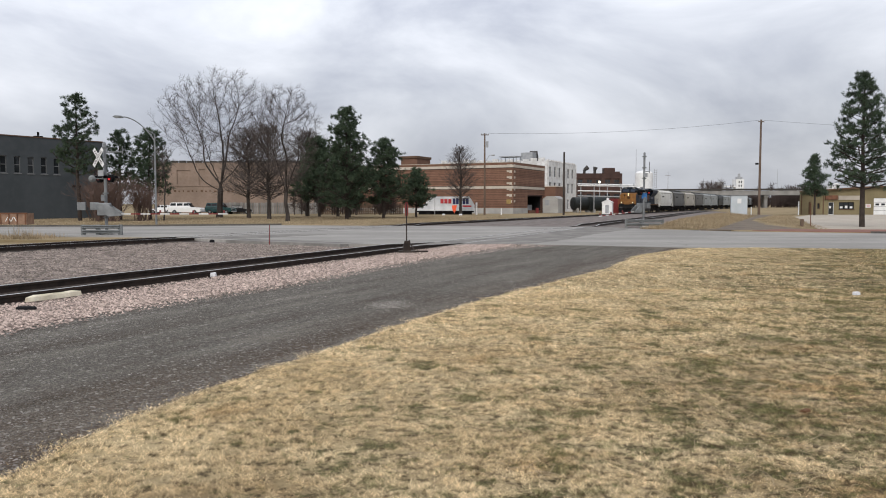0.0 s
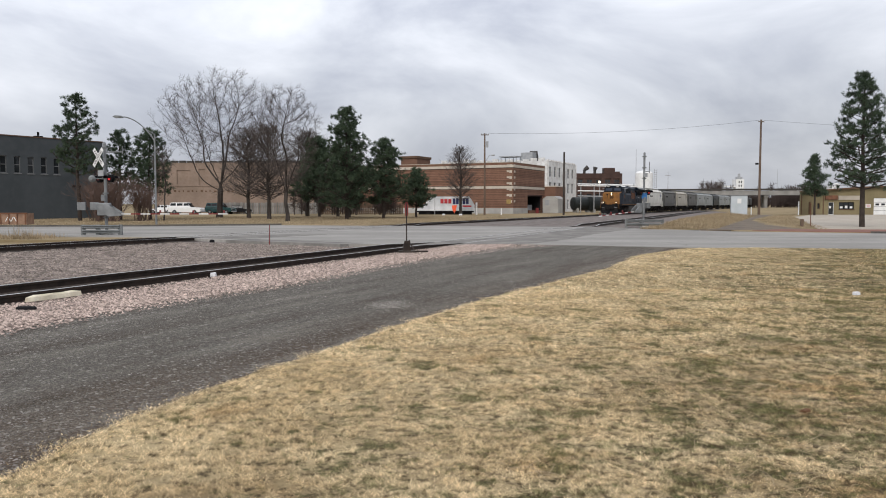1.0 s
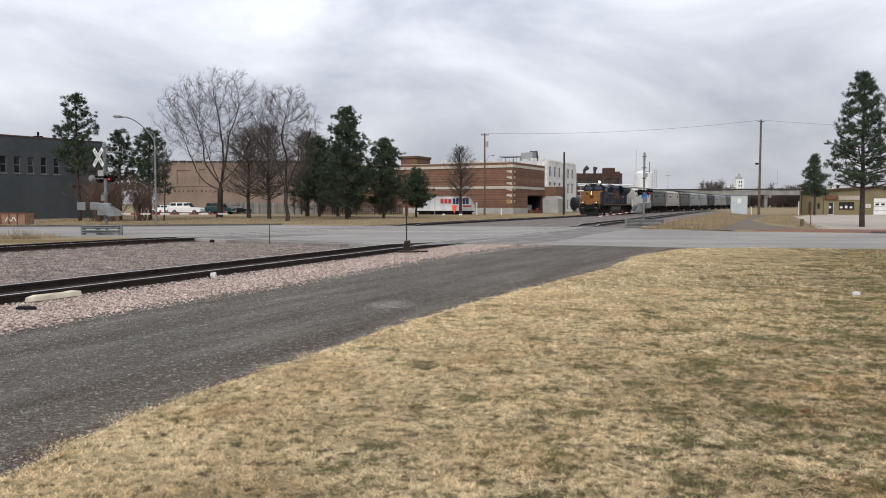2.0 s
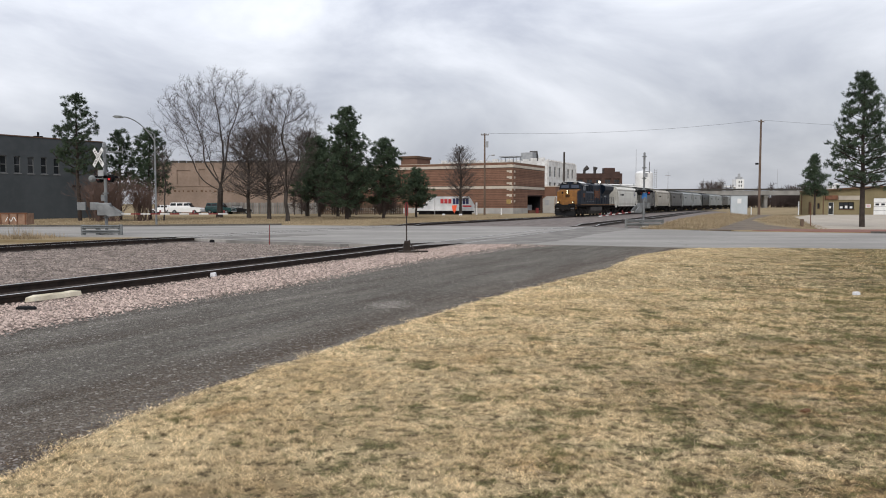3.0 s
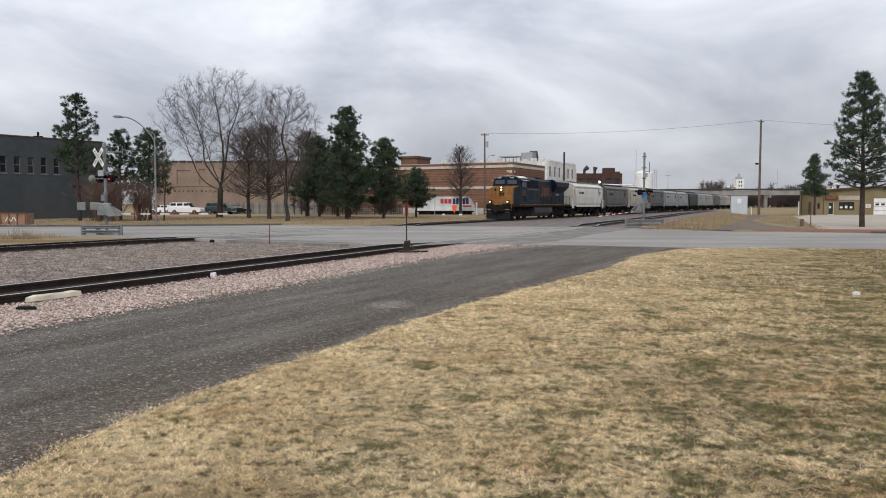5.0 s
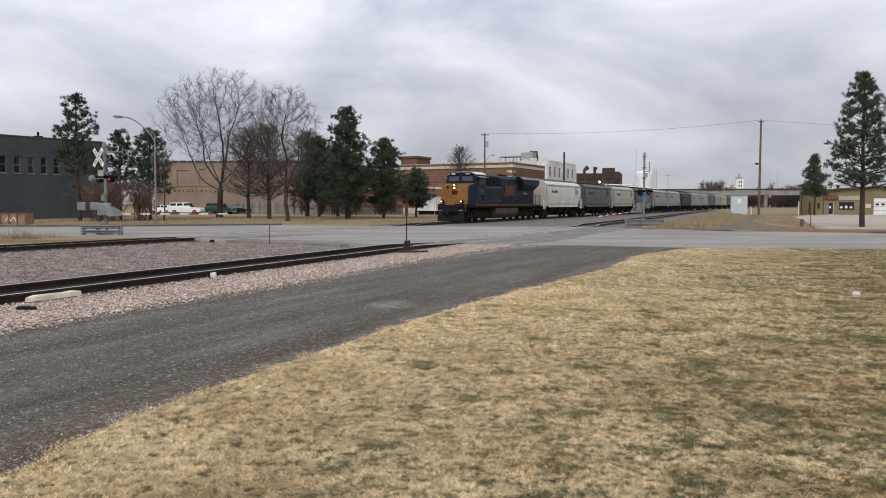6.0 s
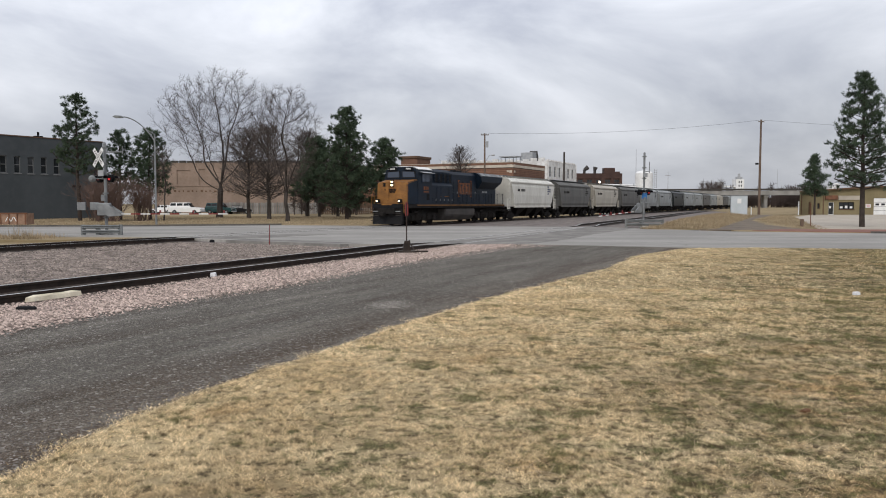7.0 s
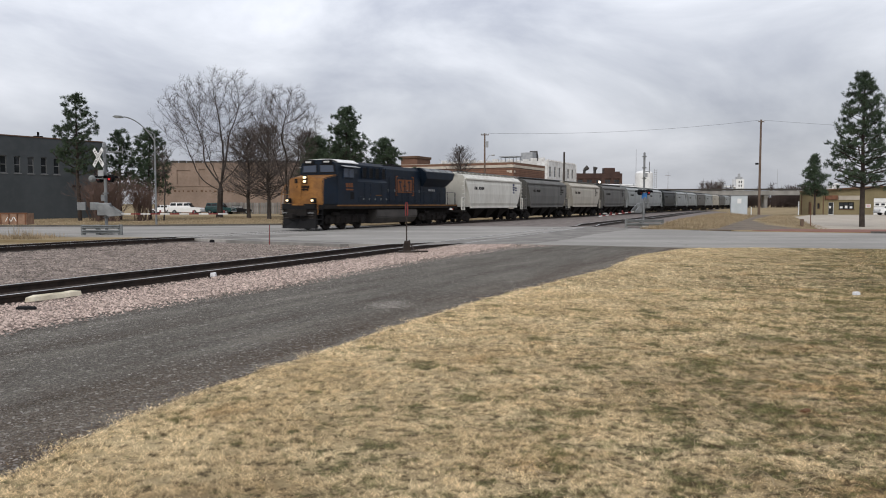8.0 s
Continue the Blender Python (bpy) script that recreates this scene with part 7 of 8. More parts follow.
pine("pine_tree", "dark pine half hidden behind bare trees", -16.2, 99.0, 10.0, 3.8, 0.2, 8, 12, 0.34, 1.0, 0.7, 75, 0.6)
pine("pine_tree", "open-crowned pine before the charcoal building", -36.0, 75.0, 12.3, 2.6, 0.36, 9, 11, 0.25, 1.5, 0.65, 46, 0.6)
pine("pine_tree", "tufted pine beside the bare shrubs", -34.0, 80.0, 9.2, 2.1, 0.32, 10, 11, 0.25, 1.4, 0.6, 44, 0.6)
pine("pine_tree", "tufted pine beside the street lamp", -30.9, 80.0, 9.3, 2.6, 0.3, 12, 11, 0.25, 1.4, 0.6, 54, 0.7)
pine("pine_tree", "tall open pine on the workshop forecourt edge", 30.75, 55.6, 11.1, 2.8, 0.24, 13, 12, 0.23, 1.3, 0.9, 74, 0.7)
pine("pine_tree", "slim young pine beside the olive workshop", 54.9, 112.0, 8.7, 2.1, 0.3, 14, 10, 0.32, 1.0, 1.0, 56, 0.4)


def shrub(name, label, x, y, h, w, seed, mat, stems=26, levels=4):
    r = random.Random(seed)
    top = thing(name, label, "shrub", pose(x, y, 0))
    st = ([], [])

    def grow(p, d, length, rad, level):
        pts, q = [p], d.copy()
        for i in range(3):
            q = (q + Vector((r.gauss(0, 0.16), r.gauss(0, 0.16), 0.06))).normalized()
            pts.append(pts[-1] + q * length / 3)
        strand(st, pts, [rad, rad * 0.85, rad * 0.7, rad * 0.55], 3)
        if level < levels:
            for k in range(3):
                s = Vector((r.gauss(0, 1), r.gauss(0, 1), r.gauss(0.1, 0.4))).normalized()
                grow(pts[r.choice((1, 2, 3))], (q + s * 0.6).normalized(), length * 0.6, max(0.008, rad * 0.6), level + 1)

    for k in range(stems):
        a, b = r.uniform(0, math.tau), r.uniform(0, 0.45)
        grow(Vector((r.gauss(0, w * 0.12), r.gauss(0, w * 0.12), -0.15)), Vector((math.cos(a) * b * w / h * 1.6, math.sin(a) * b * w / h * 1.6, 1)).normalized(), h * 0.48, 0.035, 1)
    tagged(strands_part("branchwork", st, mat, top, "bare reddish-brown branches"), kind="stuff")
    return top


shrub("bare_shrub", "large bare reddish-brown shrub by the road", -32.2, 73.5, 5.4, 3.9, 3, M["shrub"], 60)
shrub("bare_shrub", "bare reddish-brown shrub before the charcoal wall", -34.6, 76.5, 4.8, 3.0, 4, M["shrub"], 44)
shrub("bare_shrub", "bare reddish-brown shrub near the street lamp", -30.2, 76.0, 4.6, 2.8, 5, M["shrub"], 40)
crown_tree("bare_tree", "thin bare trunk beside the street lamp", -28.0, 76.0, 7.5, 4.0, (1.2, 1.2), 3.6, 88, 160, 0.01)

# leafless woods behind the overpass and the workshop
M["woods"] = material("far_woods", (0.085, 0.062, 0.054), (0.05, 0.037, 0.033), 0.1, 0.95)


def woods(name, spots, label, seed, count=46, fat=1.0):
    r = random.Random(seed)
    st = ([], [])
    for x, y, h in spots:
        strand(st, [Vector((x, y, -0.3)), Vector((x, y, h * 0.5)), Vector((x + r.gauss(0, 0.5), y, h * 0.95))], [h * 0.022, h * 0.015, h * 0.004], 4)
        for k in range(count):
            z = h * r.uniform(0.03, 0.8)
            a, up = r.uniform(0, math.tau), r.uniform(0.2, 1.2)
            l = h * r.uniform(0.15, 0.36) * (1.1 - 0.6 * z / h)
            d = Vector((math.cos(a), math.sin(a), up)).normalized()
            p = Vector((x, y, z))
            m = p + d * l * 0.5 + Vector((r.gauss(0, 0.2), r.gauss(0, 0.2), 0.1))
            strand(st, [p, m, p + d * l], [h * 0.008 * fat, h * 0.006 * fat, h * 0.003 * fat], 3)
            for j in range(4):
                e = m + Vector((r.gauss(0, 1), r.gauss(0, 1), r.gauss(0.6, 0.7))) * l * 0.32
                strand(st, [m, e], [h * 0.005 * fat, h * 0.0025 * fat], 3)
    me = bpy.data.meshes.new(name)
    me.from_pydata([tuple(v) for v in st[0]], [], st[1])
    me.materials.append(M["woods"])
    return tagged(new(name, me), label, "woods", kind="stuff")


wr = random.Random(77)
woods("thicket", [(wr.uniform(105, 225), wr.uniform(350, 378), wr.uniform(4.5, 8.0)) for _ in range(420)], "dark leafless brush behind the overpass", 1, 34, 2.3)
woods("far_trees", [(wr.uniform(148, 166), wr.uniform(430, 450), wr.uniform(13, 17.5)) for _ in range(18)], "far leafless trees above the overpass", 2, 60, 0.5)
woods("far_trees", [(wr.uniform(150, 215), wr.uniform(345, 380), wr.uniform(9, 13.0)) for _ in range(34)], "far leafless trees behind the workshop", 3, 60, 0.6)
woods("far_trees", [(wr.uniform(200, 224), wr.uniform(440, 460), wr.uniform(10, 16)) for _ in range(14)], "far leafless trees behind the overpass", 4, 50, 0.5)
woods("park_brush", [(wr.uniform(-24, -7), wr.uniform(117, 122), wr.uniform(3.0, 6.5)) for _ in range(26)], "leafless saplings along the board fence", 5, 60, 1.0)
woods("far_trees", [(wr.uniform(-190, -80), wr.uniform(180, 240), wr.uniform(8, 11)) for _ in range(30)], "far leafless trees behind the town", 6)


# ---- poles and wires ----
def utility_pole(name, label, x, y, h, r, arms, m_turn=0):
    top = thing(name, label, "utility pole", pose(x, y, 0, 0, 0, m_turn))
    bm = B()
    tube(bm, (0, 0, -0.3), (0, 0, h), r * 1.25, r * 0.8, seg=10)
    part("pole", bm, M["wood_pole"], top)
    for z, half in arms:
        bm = B()
        box(bm, -half, half, -0.15, -0.04, z, z + 0.12)
        arm = part("crossarm", bm, M["wood_pole"], top, "weathered timber crossarm")
        for k in (-0.9, -0.4, 0.4, 0.9):
            bm = B()
            tube(bm, (half * k, -0.1, z + 0.12), (half * k, -0.1, z + 0.32), 0.05, 0.03, seg=6)
            part("insulator", bm, M["grey_paint"], arm, "grey insulator")
    return top


tp = utility_pole("utility_pole", "tall weathered timber pole with crossarm", 6.3, 115.0, 12.3, 0.13, [(12.0, 0.6)])
bm = B()
tube(bm, (0.35, -0.05, 10.2), (0.35, -0.05, 11.1), 0.2, seg=10)
part("transformer", bm, M["grey_paint"], tp, "grey transformer can")
bm = B()
tube(bm, (0, 0, 7.9), (0.7, -0.2, 9.0), 0.04, seg=6)
tube(bm, (0.7, -0.2, 9.0), (1.1, -0.3, 9.05), 0.04, seg=6)
box(bm, 1.0, 1.5, -0.45, -0.2, 8.92, 9.12, 0.04)
part("lamp_arm", bm, M["grey_paint"], tp, "grey lamp arm")
tl = utility_pole("utility_pole", "tall reddish timber pole by the equipment shed", 50.0, 120.0, 14.9, 0.17, [(14.5, 0.45)])
bm = B()
box(bm, -0.75, -0.3, -0.2, 0.05, 7.85, 8.15, 0.04)
box(bm, -0.35, 0.0, -0.05, 0.05, 7.95, 8.0)
part("lamp_bracket", bm, M["black"], tl, "small black floodlight")
bm = B()
tube(bm, (0, 0, -0.3), (0, 0, 9.5), 0.17, 0.13, seg=10)
solid("plain_pole", bm, M["bark"], "plain dark timber pole without crossarm", "pole", pose(18.3, 115.0, 0))
bm = B()
tube(bm, (0, 0, -0.3), (0, 0, 12.5), 0.07, 0.03, seg=6)
box(bm, -0.9, 0.9, -0.05, 0.05, 11.2, 11.3)
solid("far_pole", bm, M["wood_pole"], "far thin utility pole above the train", "pole", pose(75.5, 255, 0))
bm = B()
tube(bm, (0, 0, -0.3), (0, 0, 20), 0.15, 0.05, seg=6)
solid("radio_mast", bm, M["grey_paint"], "thin grey radio mast behind the overpass", "mast", pose(176, 400, 0))
bm = B()
tube(bm, (0, 0, -0.3), (0, 0, 15.0), 0.08, 0.04, seg=6)
solid("radio_mast", bm, M["grey_paint"], "thin grey radio mast by the tank", "mast", pose(47.2, 186, 0))


def wire(a, b, sag, label, r=0.014):
    a, b = Vector(a), Vector(b)
    bm = B()
    pts = [a.lerp(b, k / 14) - Vector((0, 0, sag * 4 * (k / 14) * (1 - k / 14))) for k in range(15)]
    for p, q in zip(pts, pts[1:]):
        tube(bm, p, q, r, seg=4, caps=False)
    solid("overhead_wire", bm, M["black"], label, "wire")


wire((6.9, 114.9, 12.3), (49.6, 119.9, 14.8), 0.7, "thin black overhead wire between timber poles")
wire((50.4, 119.9, 14.8), (120, 128, 13.8), 0.8, "thin black overhead wire between timber poles")

# street lamp with a curved arm
sl = thing("street_lamp", "grey steel street lamp with curved arm", "street lamp", pose(-22.7, 60.0, 0))
bm = B()
tube(bm, (0, 0, -0.2), (0, 0, 7.2), 0.085, 0.06, seg=10)
part("pole", bm, M["metal_grey"], sl)
arm = ([], [])
strand(arm, [Vector((-2.45 * a, -0.2 * a, 6.6 + 1.9 * math.sin(a * math.pi / 2) ** 0.8)) for a in [k / 12 for k in range(13)]], [0.045] * 13, 6)
strands_part("arm", arm, M["metal_grey"], sl)
bm = B()
tube(bm, (0, 0, 7.15), (-0.8, -0.06, 7.65), 0.03, seg=5)
part("brace", bm, M["metal_grey"], sl)
bm = B()
prism(bm, [(-2.35, 8.42), (-2.5, 8.58), (-2.95, 8.6), (-3.15, 8.5), (-2.95, 8.4)], "y", -0.32, -0.05)
part("lamp_head", bm, M["guard_steel"], sl, "grey cobra lamp head")


# ---- level crossing equipment ----
def crossing_signal(name, label, x, y, face, arm_turn, arm_len, height, lit, zl, buck=True, droop=0.0):
    """Mast with crossbuck, flashing lamps, gate machine, counterweights and a lowered red and white gate."""
    top = thing(name, label, "crossing signal", pose(x, y, 0))
    f = pose(0, 0, 0, 0, 0, face)
    bm = B()
    tube(bm, (0, 0, 0.1), (0, 0, height), 0.08, seg=12)
    part("mast", bm, M["metal_grey"], top)
    bm = B()
    tube(bm, (0, 0, height), (0, 0, height + 0.12), 0.1, 0.04, seg=12)
    part("cap", bm, M["metal_grey"], top)
    bm = B()
    box(bm, -0.28, 0.28, -0.28, 0.28, -0.15, 0.16, 0.03)
    part("footing", bm, M["concrete"], top, "concrete footing")
    for z in [0.9, 2.25, height - 1.9, height - 1.1, height - 0.25]:
        bm = B()
        tube(bm, (0, 0, z), (0, 0, z + 0.08), 0.12, seg=10)
        box(bm, -0.16, 0.16, -0.03, 0.03, z + 0.01, z + 0.07)
        part("clamp", bm, M["guard_steel"], top, "dull steel clamp")
    zc = height - 0.75
    for k, (tilt, text) in enumerate(((48, "RAILROAD"), (-48, "CROSSING")) if buck else ()):
        bm = B()
        box(bm, -0.62, 0.62, -0.012, 0.012, -0.115, 0.115, 0.006)
        bl = part("crossbuck_blade", bm, M["white"], top, "white crossbuck blade")
        bl.matrix_basis = f @ pose(-0.12, -0.3 - 0.03 * k, zc, 0, tilt, 0)
        words("lettering", text, 0.2, M["black"], bl, pose(0, -0.016, 0, 90, 0, 0), "black lettering", 0.002)
    bm = B()
    box(bm, -0.24, 0.24, -0.012, 0.012, -0.16, 0.16, 0.005)
    tr = part("track_plate", bm, M["grey_paint"], top, "grey plate under the crossbuck")
    tr.matrix_basis = f @ pose(-0.1, -0.2, zc - 0.86, 0, 0, 0)
    bm = B()
    tube(bm, (-0.62, 0, 0), (0.62, 0, 0), 0.04, seg=8)
    bar = part("lamp_bar", bm, M["metal_grey"], top)
    bar.matrix_basis = f @ pose(0, 0, zl)
    for s in (-1, 1):
        for side in (-1, 1):
            bm = B()
            tube(bm, (s * 0.5, side * 0.05, 0), (s * 0.5, side * 0.1, 0), 0.22, seg=20)
            tube(bm, (s * 0.5, side * 0.02, 0), (s * 0.5, side * 0.0, 0), 0.14, seg=12)
            lamp = part("flasher", bm, M["black"], top, "round black flasher backing")
            lamp.matrix_basis = f @ pose(0, 0, zl)
            bm = B()
            tube(bm, (s * 0.5, side * 0.1, 0), (s * 0.5, side * 0.125, 0), 0.095, seg=16)
            part("lens", bm, M["red_on"] if (s == lit) else M["faded_red"], lamp, "lit red lens" if s == lit else "dark red lens")
            bm = B()
            for k in range(8):
                a0 = math.pi * (k / 8)
                a1 = math.pi * ((k + 1) / 8)
                q = [(s * 0.5 + math.cos(a) * 0.16, side * 0.1, math.sin(a) * 0.16) for a in (a0, a1)]
                w = [(p[0], side * 0.36, p[2]) for p in q]
                bm.faces.new([bm.verts.new(p) for p in (q[0], q[1], w[1], w[0])])
            bmesh.ops.solidify(bm, geom=bm.faces[:], thickness=0.01)
            part("hood", bm, M["black"], lamp, "black lamp hood")
    if buck:
      bm = B()
      tube(bm, (-0.62, -0.25, zl - 0.02), (-0.62, -0.4, zl - 0.02), 0.2, 0.09, seg=16)
      tube(bm, (-0.62, -0.2, zl), (0, 0, zl), 0.03, seg=6)
      part("bell", bm, M["guard_steel"], top, "grey warning bell")
    # bell and short bracket arm near the top
    bm = B()
    far = 0.95 if buck else 0.42
    tube(bm, (0, 0, height - 0.45 - (0 if buck else 0.9)), (far, 0.1, height - 0.42 - (0 if buck else 0.9)), 0.038, seg=6)
    tube(bm, (far, 0.1, height - 0.55 - (0 if buck else 0.9)), (far, 0.1, height - 0.1 - (0 if buck else 0.5)), 0.035, seg=6)
    part("bracket_arm", bm, M["metal_grey"], top)
    # gate machine, counterweights, arm
    g = pose(0, 0, 0, 0, 0, arm_turn)
    ga = g @ pose(0.35, 0, 1.14, 0, droop, 0) @ pose(-0.35, 0, -1.14)
    bm = B()
    box(bm, -0.35, 0.35, -0.42, -0.1, 1.05, 1.75, 0.05)
    m = part("gate_machine", bm, M["metal_grey"], top, "galvanised gate machine")
    m.matrix_basis = g
    bm = B()
    prism(bm, [(0.3, 1.0), (0.95, 1.05), (0.95, 1.2), (0.35, 1.6), (-0.5, 1.75), (-0.5, 1.55)], "y", -0.5, -0.44)
    prism(bm, [(0.3, 1.0), (0.95, 1.05), (0.95, 1.2), (0.35, 1.6), (-0.5, 1.75), (-0.5, 1.55)], "y", -0.08, -0.02)
    part("gate_yoke", bm, M["metal_grey"], top, "galvanised gate yoke").matrix_basis = g
    for k in range(2):
        bm = B()
        box(bm, -1.35 + k * 0.5, -0.9 + k * 0.5, -0.56 + 0.5 * k, -0.46 + 0.5 * k, 1.35, 1.78, 0.02)
        part("counterweight", bm, M["metal_grey"], top, "grey counterweight plate").matrix_basis = g
    n = 11
    for k in range(n):
        bm = B()
        a, b = 0.9 + (arm_len - 0.9) * k / n, 0.9 + (arm_len - 0.9) * (k + 1) / n
        box(bm, a, b, -0.28, -0.24, 1.105, 1.17)
        part("gate_arm", bm, M["faded_red"] if k % 2 else M["white_wall"], top, "red and white gate arm").matrix_basis = ga
    for k in (0.45, 0.72, 0.97):
        bm = B()
        tube(bm, (arm_len * k, -0.26, 1.2), (arm_len * k, -0.26, 1.34), 0.05, seg=8)
        part("gate_lamp", bm, M["faded_red"], top, "small red gate lamp").matrix_basis = ga
    # junction box
    bm = B()
    box(bm, -0.16, 0.16, -0.2, -0.08, 1.85, 2.2, 0.02)
    part("junction_box", bm, M["metal_grey"], top).matrix_basis = f
    return top


crossing_signal("crossing_signal", "grey crossing signal mast with lowered striped gate", -18.75, 42.2, -32, 4, 6.7, 5.0, 1, 3.1)
crossing_signal("crossing_signal", "grey crossing signal mast beside straw grass", 15.35, 58.0, 40, 221, 5.2, 5.5, 1, 2.58, False, 4.0)


def guard(x, y, turn, l, label):
    top = thing("guard_rail", label, "guard rail", pose(x, y, 0, 0, 0, turn))
    for k in range(2):
        bm = B()
        prism(bm, [(0, 0.08 + k * 0.26), (-0.06, 0.13 + k * 0.26), (0, 0.17 + k * 0.26), (-0.06, 0.22 + k * 0.26), (0, 0.27 + k * 0.26), (0.02, 0.27 + k * 0.26), (0.02, 0.08 + k * 0.26)], "x", -l / 2, l / 2)
        part("beam", bm, M["guard_steel"], top, "galvanised corrugated beam")
    for s in (-1, -0.2, 1):
        bm = B()
        box(bm, s * l / 2 - 0.1, s * l / 2 + 0.1, 0.03, 0.2, -0.2, 0.56)
        part("post", bm, M["guard_steel"], top, "grey guard post")
    return top


guard(-18.75, 41.5, 3, 2.0, "galvanised guard rail round the signal mast")
guard(14.9, 56.0, -8, 2.6, "galvanised guard rail beside the straw grass")
bm = B()
box(bm, -0.2, 0.2, -0.01, 0.01, -0.2, 0.2)
bs = solid("blue_sign", bm, M["blue_sign"], "small blue notice plate on the mast", "sign", pose(15.35, 57.88, 2.3))

# switch stand with a red target
ss = thing("switch_stand", "rusty switch stand with tall red target", "switch stand", pose(-1.28, 26.6, 0, 0, 0, 10))
bm = B()
box(bm, -0.28, 0.28, -0.16, 0.16, -0.06, 0.06, 0.01)
box(bm, 0.0, 0.75, -0.1, 0.1, -0.06, 0.05)
part("head_block", bm, M["tie"], ss, "dark timber head block")
bm = B()
prism(bm, [(-0.14, 0.06), (0.14, 0.06), (0.07, 0.4), (-0.07, 0.4)], "y", -0.1, 0.1)
part("stand_body", bm, M["rail_side"], ss, "rusty cast stand body")
bm = B()
tube(bm, (0, 0, 0.35), (0, 0, 1.72), 0.022, seg=8)
part("target_rod", bm, M["rail_side"], ss, "rusty rod")
bm = B()
tube(bm, (0.1, -0.14, 0.3), (0.2, -0.5, 0.12), 0.022, seg=6)
tube(bm, (0.08, -0.1, 0.42), (0.1, -0.14, 0.28), 0.03, seg=6)
part("lever", bm, M["rail_side"], ss, "rusty throw lever")
bm = B()
prism(bm, [(-0.04, 1.27), (0.04, 1.27), (0.06, 1.36), (0.06, 1.66), (0.03, 1.76), (-0.03, 1.76), (-0.055, 1.64), (-0.055, 1.36)], "y", -0.012, 0.012)
part("target", bm, M["faded_red"], ss, "faded red target blade")

# pink survey stake, posts, sign frames
for x, y, h, mt, nm, lb in ((-7.85, 34.2, 0.8, "faded_red", "survey_stake", "thin faded red survey stake in ballast"), (27.0, 57.0, 0.6, "wood_pole", "timber_post", "short dark timber post by the forecourt")):
    bm = B()
    tube(bm, (0, 0, -0.2), (0.02, 0, h), 0.022 if x < 0 else 0.14, 0.018 if x < 0 else 0.13, seg=8)
    solid(nm, bm, M[mt], lb, "post", pose(x, y, -0.05))
bm = B()
tube(bm, (0, 0, -0.2), (0, 0, 1.75), 0.03, seg=8)
solid("thin_post", bm, M["rust"], "thin rusty steel post by the forecourt", "post", pose(27.9, 57.5, 0))
for x, y, h in ((49.2, 121.0, 1.2), (54.4, 116.0, 2.1)):
    bm = B()
    tube(bm, (0, 0, -0.1), (0, 0, h), 0.1, 0.09, seg=8)
    solid("white_marker", bm, M["white"], "white marker post near the dirt track", "post", pose(x, y, 0))


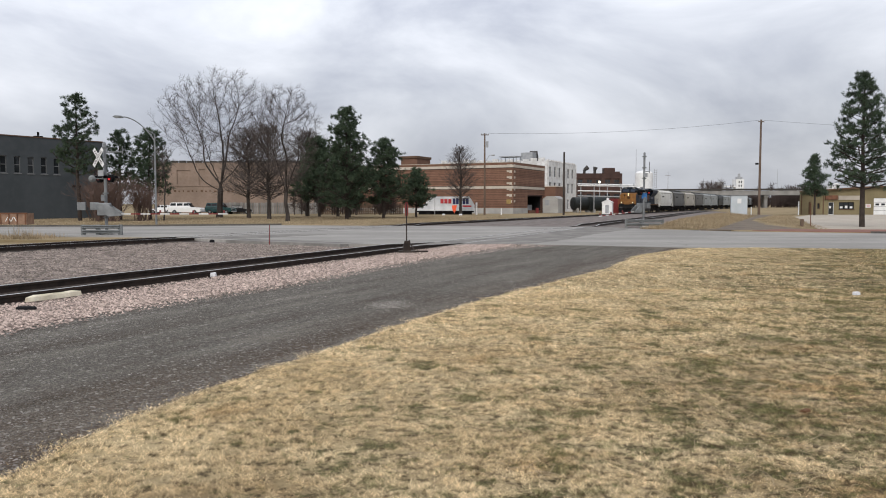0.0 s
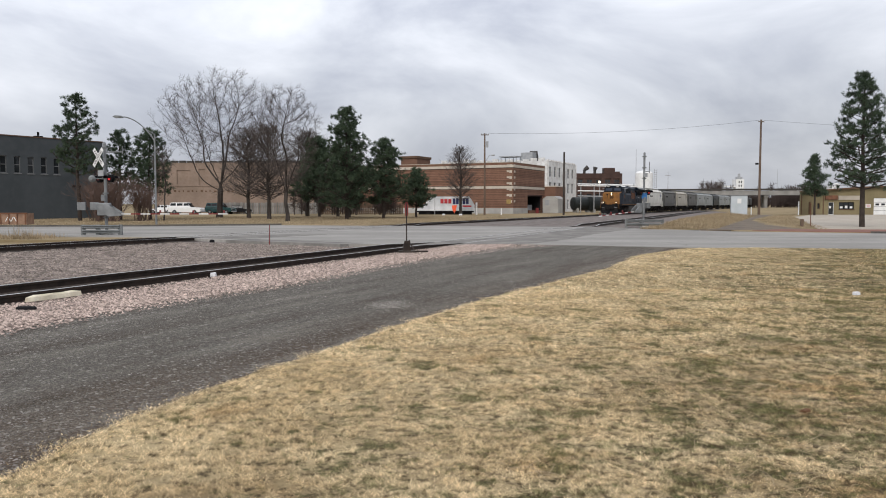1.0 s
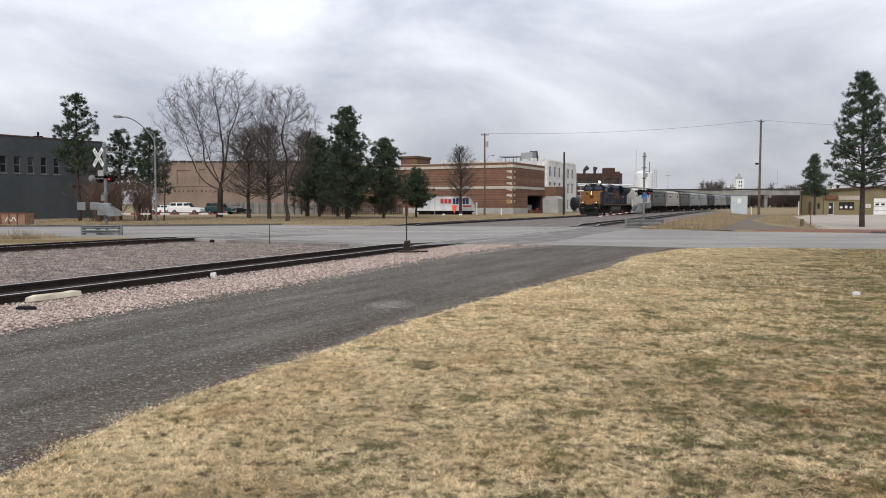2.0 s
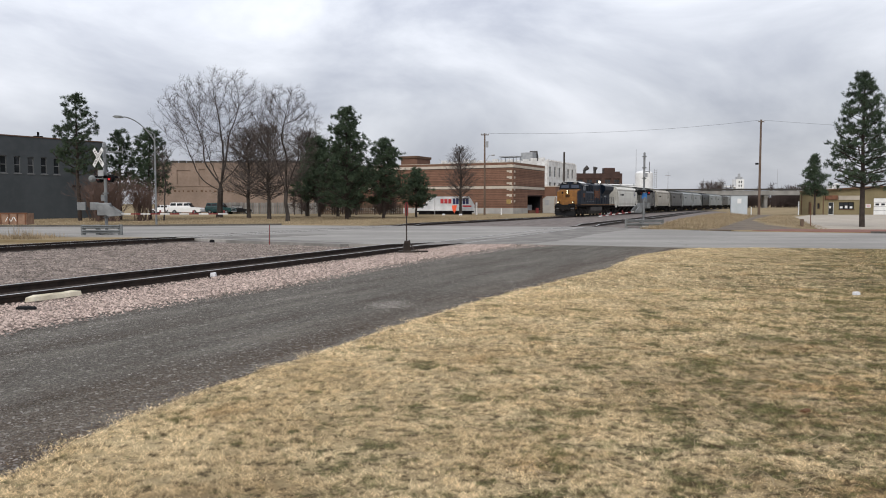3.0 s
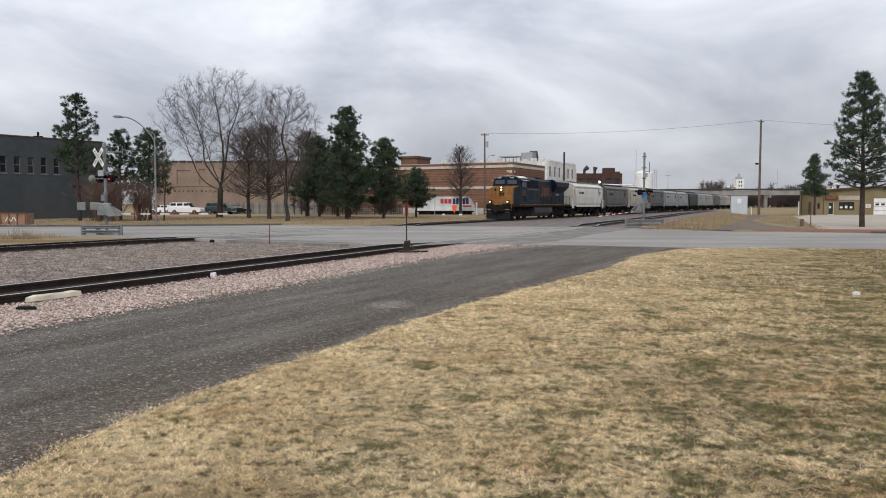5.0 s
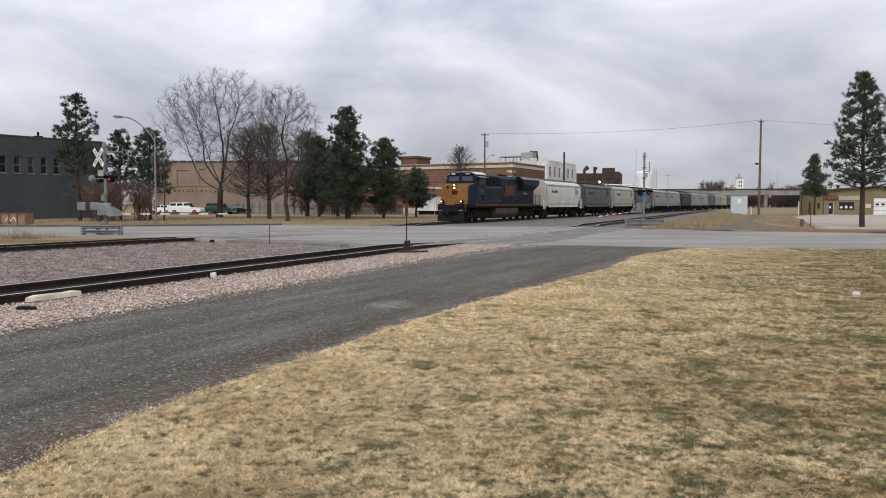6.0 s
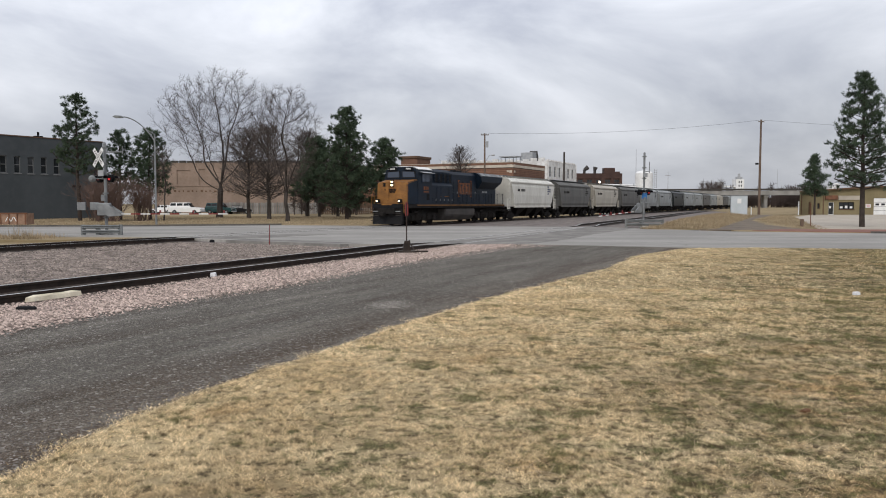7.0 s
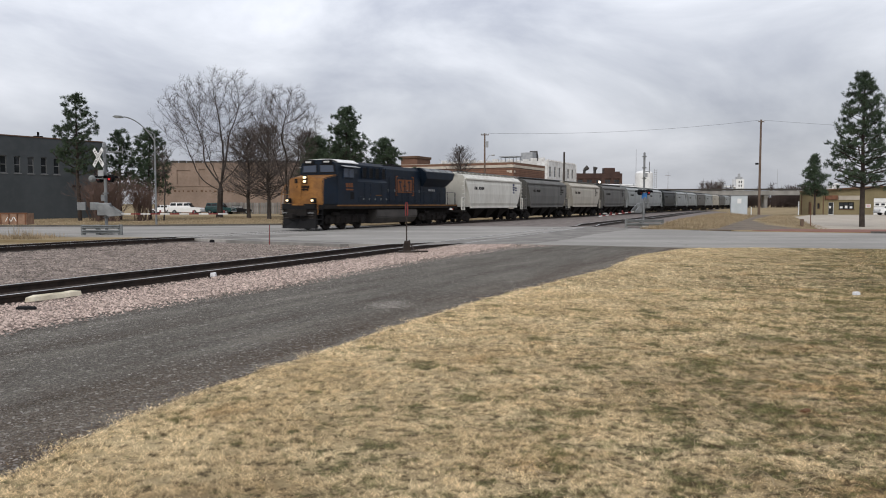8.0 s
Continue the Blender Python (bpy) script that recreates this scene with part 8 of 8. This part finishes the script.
# ---- vehicles ----
def vehicle(name, label, paint, m, length=5.1, height=1.85, boxy=True, category="car"):
    """A parked estate car: lower body, glasshouse, windows, wheels, bumpers and lights. Local x forward."""
    top = thing(name, label, category, m)
    h, L = height, length
    W = 0.95
    body = [(-L / 2, 0.45), (-L / 2, 0.98 * h * 0.56), (-L / 2 + 0.1, h * 0.58), (L * 0.22, h * 0.6), (L / 2 - 0.16, h * 0.55), (L / 2, h * 0.46), (L / 2, 0.42), (L * 0.42, 0.33), (-L * 0.45, 0.33)]
    bm = B()
    prism(bm, body, "y", -W, W)
    bmesh.ops.bevel(bm, geom=[e for e in bm.edges], offset=0.05, segments=2, affect="EDGES")
    b = part("body", bm, paint, top)
    back = -L / 2 + (0.12 if boxy else 0.9)
    bm = B()
    lo = [(back, -W + 0.04), (L * 0.2, -W + 0.04), (L * 0.2, W - 0.04), (back, W - 0.04)]
    hi = [(back + 0.25, -W + 0.2), (L * 0.06, -W + 0.2), (L * 0.06, W - 0.2), (back + 0.25, W - 0.2)]
    a = [bm.verts.new((x, y, h * 0.57)) for x, y in lo]
    c = [bm.verts.new((x, y, h)) for x, y in hi]
    for i in range(4):
        bm.faces.new((a[i], a[(i + 1) % 4], c[(i + 1) % 4], c[i]))
    bm.faces.new(c)
    bm.faces.new(a[::-1])
    bmesh.ops.bevel(bm, geom=[e for e in bm.edges], offset=0.04, segments=2, affect="EDGES")
    cabin = part("cabin", bm, paint, top)
    span = L * 0.13 - back
    for s in (-1, 1):
        for k in range(3):
            xa, xb = back + 0.2 + k * span / 3 * 1.02, back + 0.2 + (k + 0.86) * span / 3 * 1.02
            bm = B()
            y0, y1 = s * (W - 0.06), s * (W - 0.175)
            t0 = 0.08 if k == 0 else 0.0
            t1 = 0.22 if k == 2 else 0.0
            q = [(xa, y0, h * 0.62), (xb, y0, h * 0.62), (xb - t1, y1, h * 0.94), (xa + t0, y1, h * 0.94)]
            bm.faces.new([bm.verts.new(p) for p in q])
            bmesh.ops.solidify(bm, geom=bm.faces[:], thickness=0.03)
            part("side_window", bm, M["glass_dark"], cabin, "dark side window")
    bm = B()
    q = [(L * 0.2 + 0.005, -W + 0.16, h * 0.61), (L * 0.2 + 0.005, W - 0.16, h * 0.61), (L * 0.075, W - 0.28, h * 0.96), (L * 0.075, -W + 0.28, h * 0.96)]
    bm.faces.new([bm.verts.new(p) for p in q])
    bmesh.ops.solidify(bm, geom=bm.faces[:], thickness=0.03)
    part("windscreen", bm, M["glass_dark"], cabin, "dark windscreen")
    for sx in (-L * 0.3, L * 0.31):
        for s in (-1, 1):
            bm = B()
            tube(bm, (sx, s * (W - 0.2), 0.36), (sx, s * (W + 0.02), 0.36), 0.36, seg=18)
            w = part("wheel", bm, M["tyre"], top, "black tyre")
            bm = B()
            tube(bm, (sx, s * (W + 0.0), 0.36), (sx, s * (W + 0.035), 0.36), 0.21, 0.17, seg=14)
            part("rim", bm, M["metal_grey"], w, "grey rim")
    for s in (-1, 1):
        bm = B()
        box(bm, L / 2 - 0.12, L / 2 + 0.012, min(s * 0.62, s * 0.9), max(s * 0.62, s * 0.9), h * 0.37, h * 0.46, 0.02)
        part("headlight", bm, M["grey_paint"], top, "clear headlight")
        bm = B()
        box(bm, -L / 2 - 0.012, -L / 2 + 0.1, min(s * 0.72, s * 0.92), max(s * 0.72, s * 0.92), h * 0.38, h * 0.54, 0.02)
        part("tail_light", bm, M["red"], top, "red tail light")
    bm = B()
    box(bm, L / 2 - 0.05, L / 2 + 0.1, -0.9, 0.9, 0.35, 0.55, 0.04)
    box(bm, -L / 2 - 0.1, -L / 2 + 0.05, -0.9, 0.9, 0.35, 0.58, 0.04)
    part("bumper", bm, M["grey_paint"], top, "grey bumpers")
    return top


vehicle("parked_suv", "white parked estate car behind the park trees", M["car_white"], pose(-41.6, 123.0, 0.0, 0, 0, -4), 5.4, 1.9)
vehicle("parked_suv", "dark teal parked estate car behind the trees", M["car_teal"], pose(-37.0, 126.0, 0.0, 0, 0, -10), 4.8, 1.85)
vehicle("parked_sedan", "white parked saloon car beside estate car", M["car_white"], pose(-46.6, 126.5, 0, 0, 0, 170), 4.5, 1.5, False)
vehicle("parked_sedan", "dark parked saloon car behind tree trunk", M["black"], pose(-34.6, 128.5, 0, 0, 0, 8), 4.5, 1.4, False)
VAN_X = 66.2
van = vehicle("passing_truck", "white car rolling past the workshop garage", M["car_white"], pose(VAN_X, 112, 0.02, 0, 0, 180), 5.0, 1.8)

# rusty skip by the road
skip = thing("steel_skip", "rust-brown open steel skip with white marks", "skip", pose(-35.2, 62.6, -0.1, 0, 0, 6))
bm = B()
for a, b, c, d in ((-1.05, 1.05, -0.7, -0.64), (-1.05, 1.05, 0.64, 0.7)):
    box(bm, a, b, c, d, 0.1, 1.02)
box(bm, -1.05, -0.99, -0.64, 0.64, 0.1, 1.02)
box(bm, 0.99, 1.05, -0.64, 0.64, 0.1, 1.02)
box(bm, -0.99, 0.99, -0.64, 0.64, 0.1, 0.16)
part("shell", bm, material("tan_rusty_steel", (0.3, 0.19, 0.13), (0.2, 0.12, 0.085), 2, 0.8), skip)
for k in range(4):
    bm = B()
    box(bm, -1.0 + k * 0.64, -0.92 + k * 0.64, -0.76, -0.7, 0.1, 1.0)
    part("rib", bm, M["rust"], skip, "rusty rib")
bm = B()
for k in range(4):
    rot_box(bm, (-0.5 + k * 0.22, -0.71, 0.55), (0.05, 0.02, 0.4), (0, 25 * (-1) ** k, 0))
part("white_marks", bm, M["white"], skip, "white scrawled marks")
bm = B()
box(bm, -1.12, 1.12, -0.77, -0.64, 0.98, 1.07, 0.02)
part("rim", bm, M["rust"], skip)
motions()
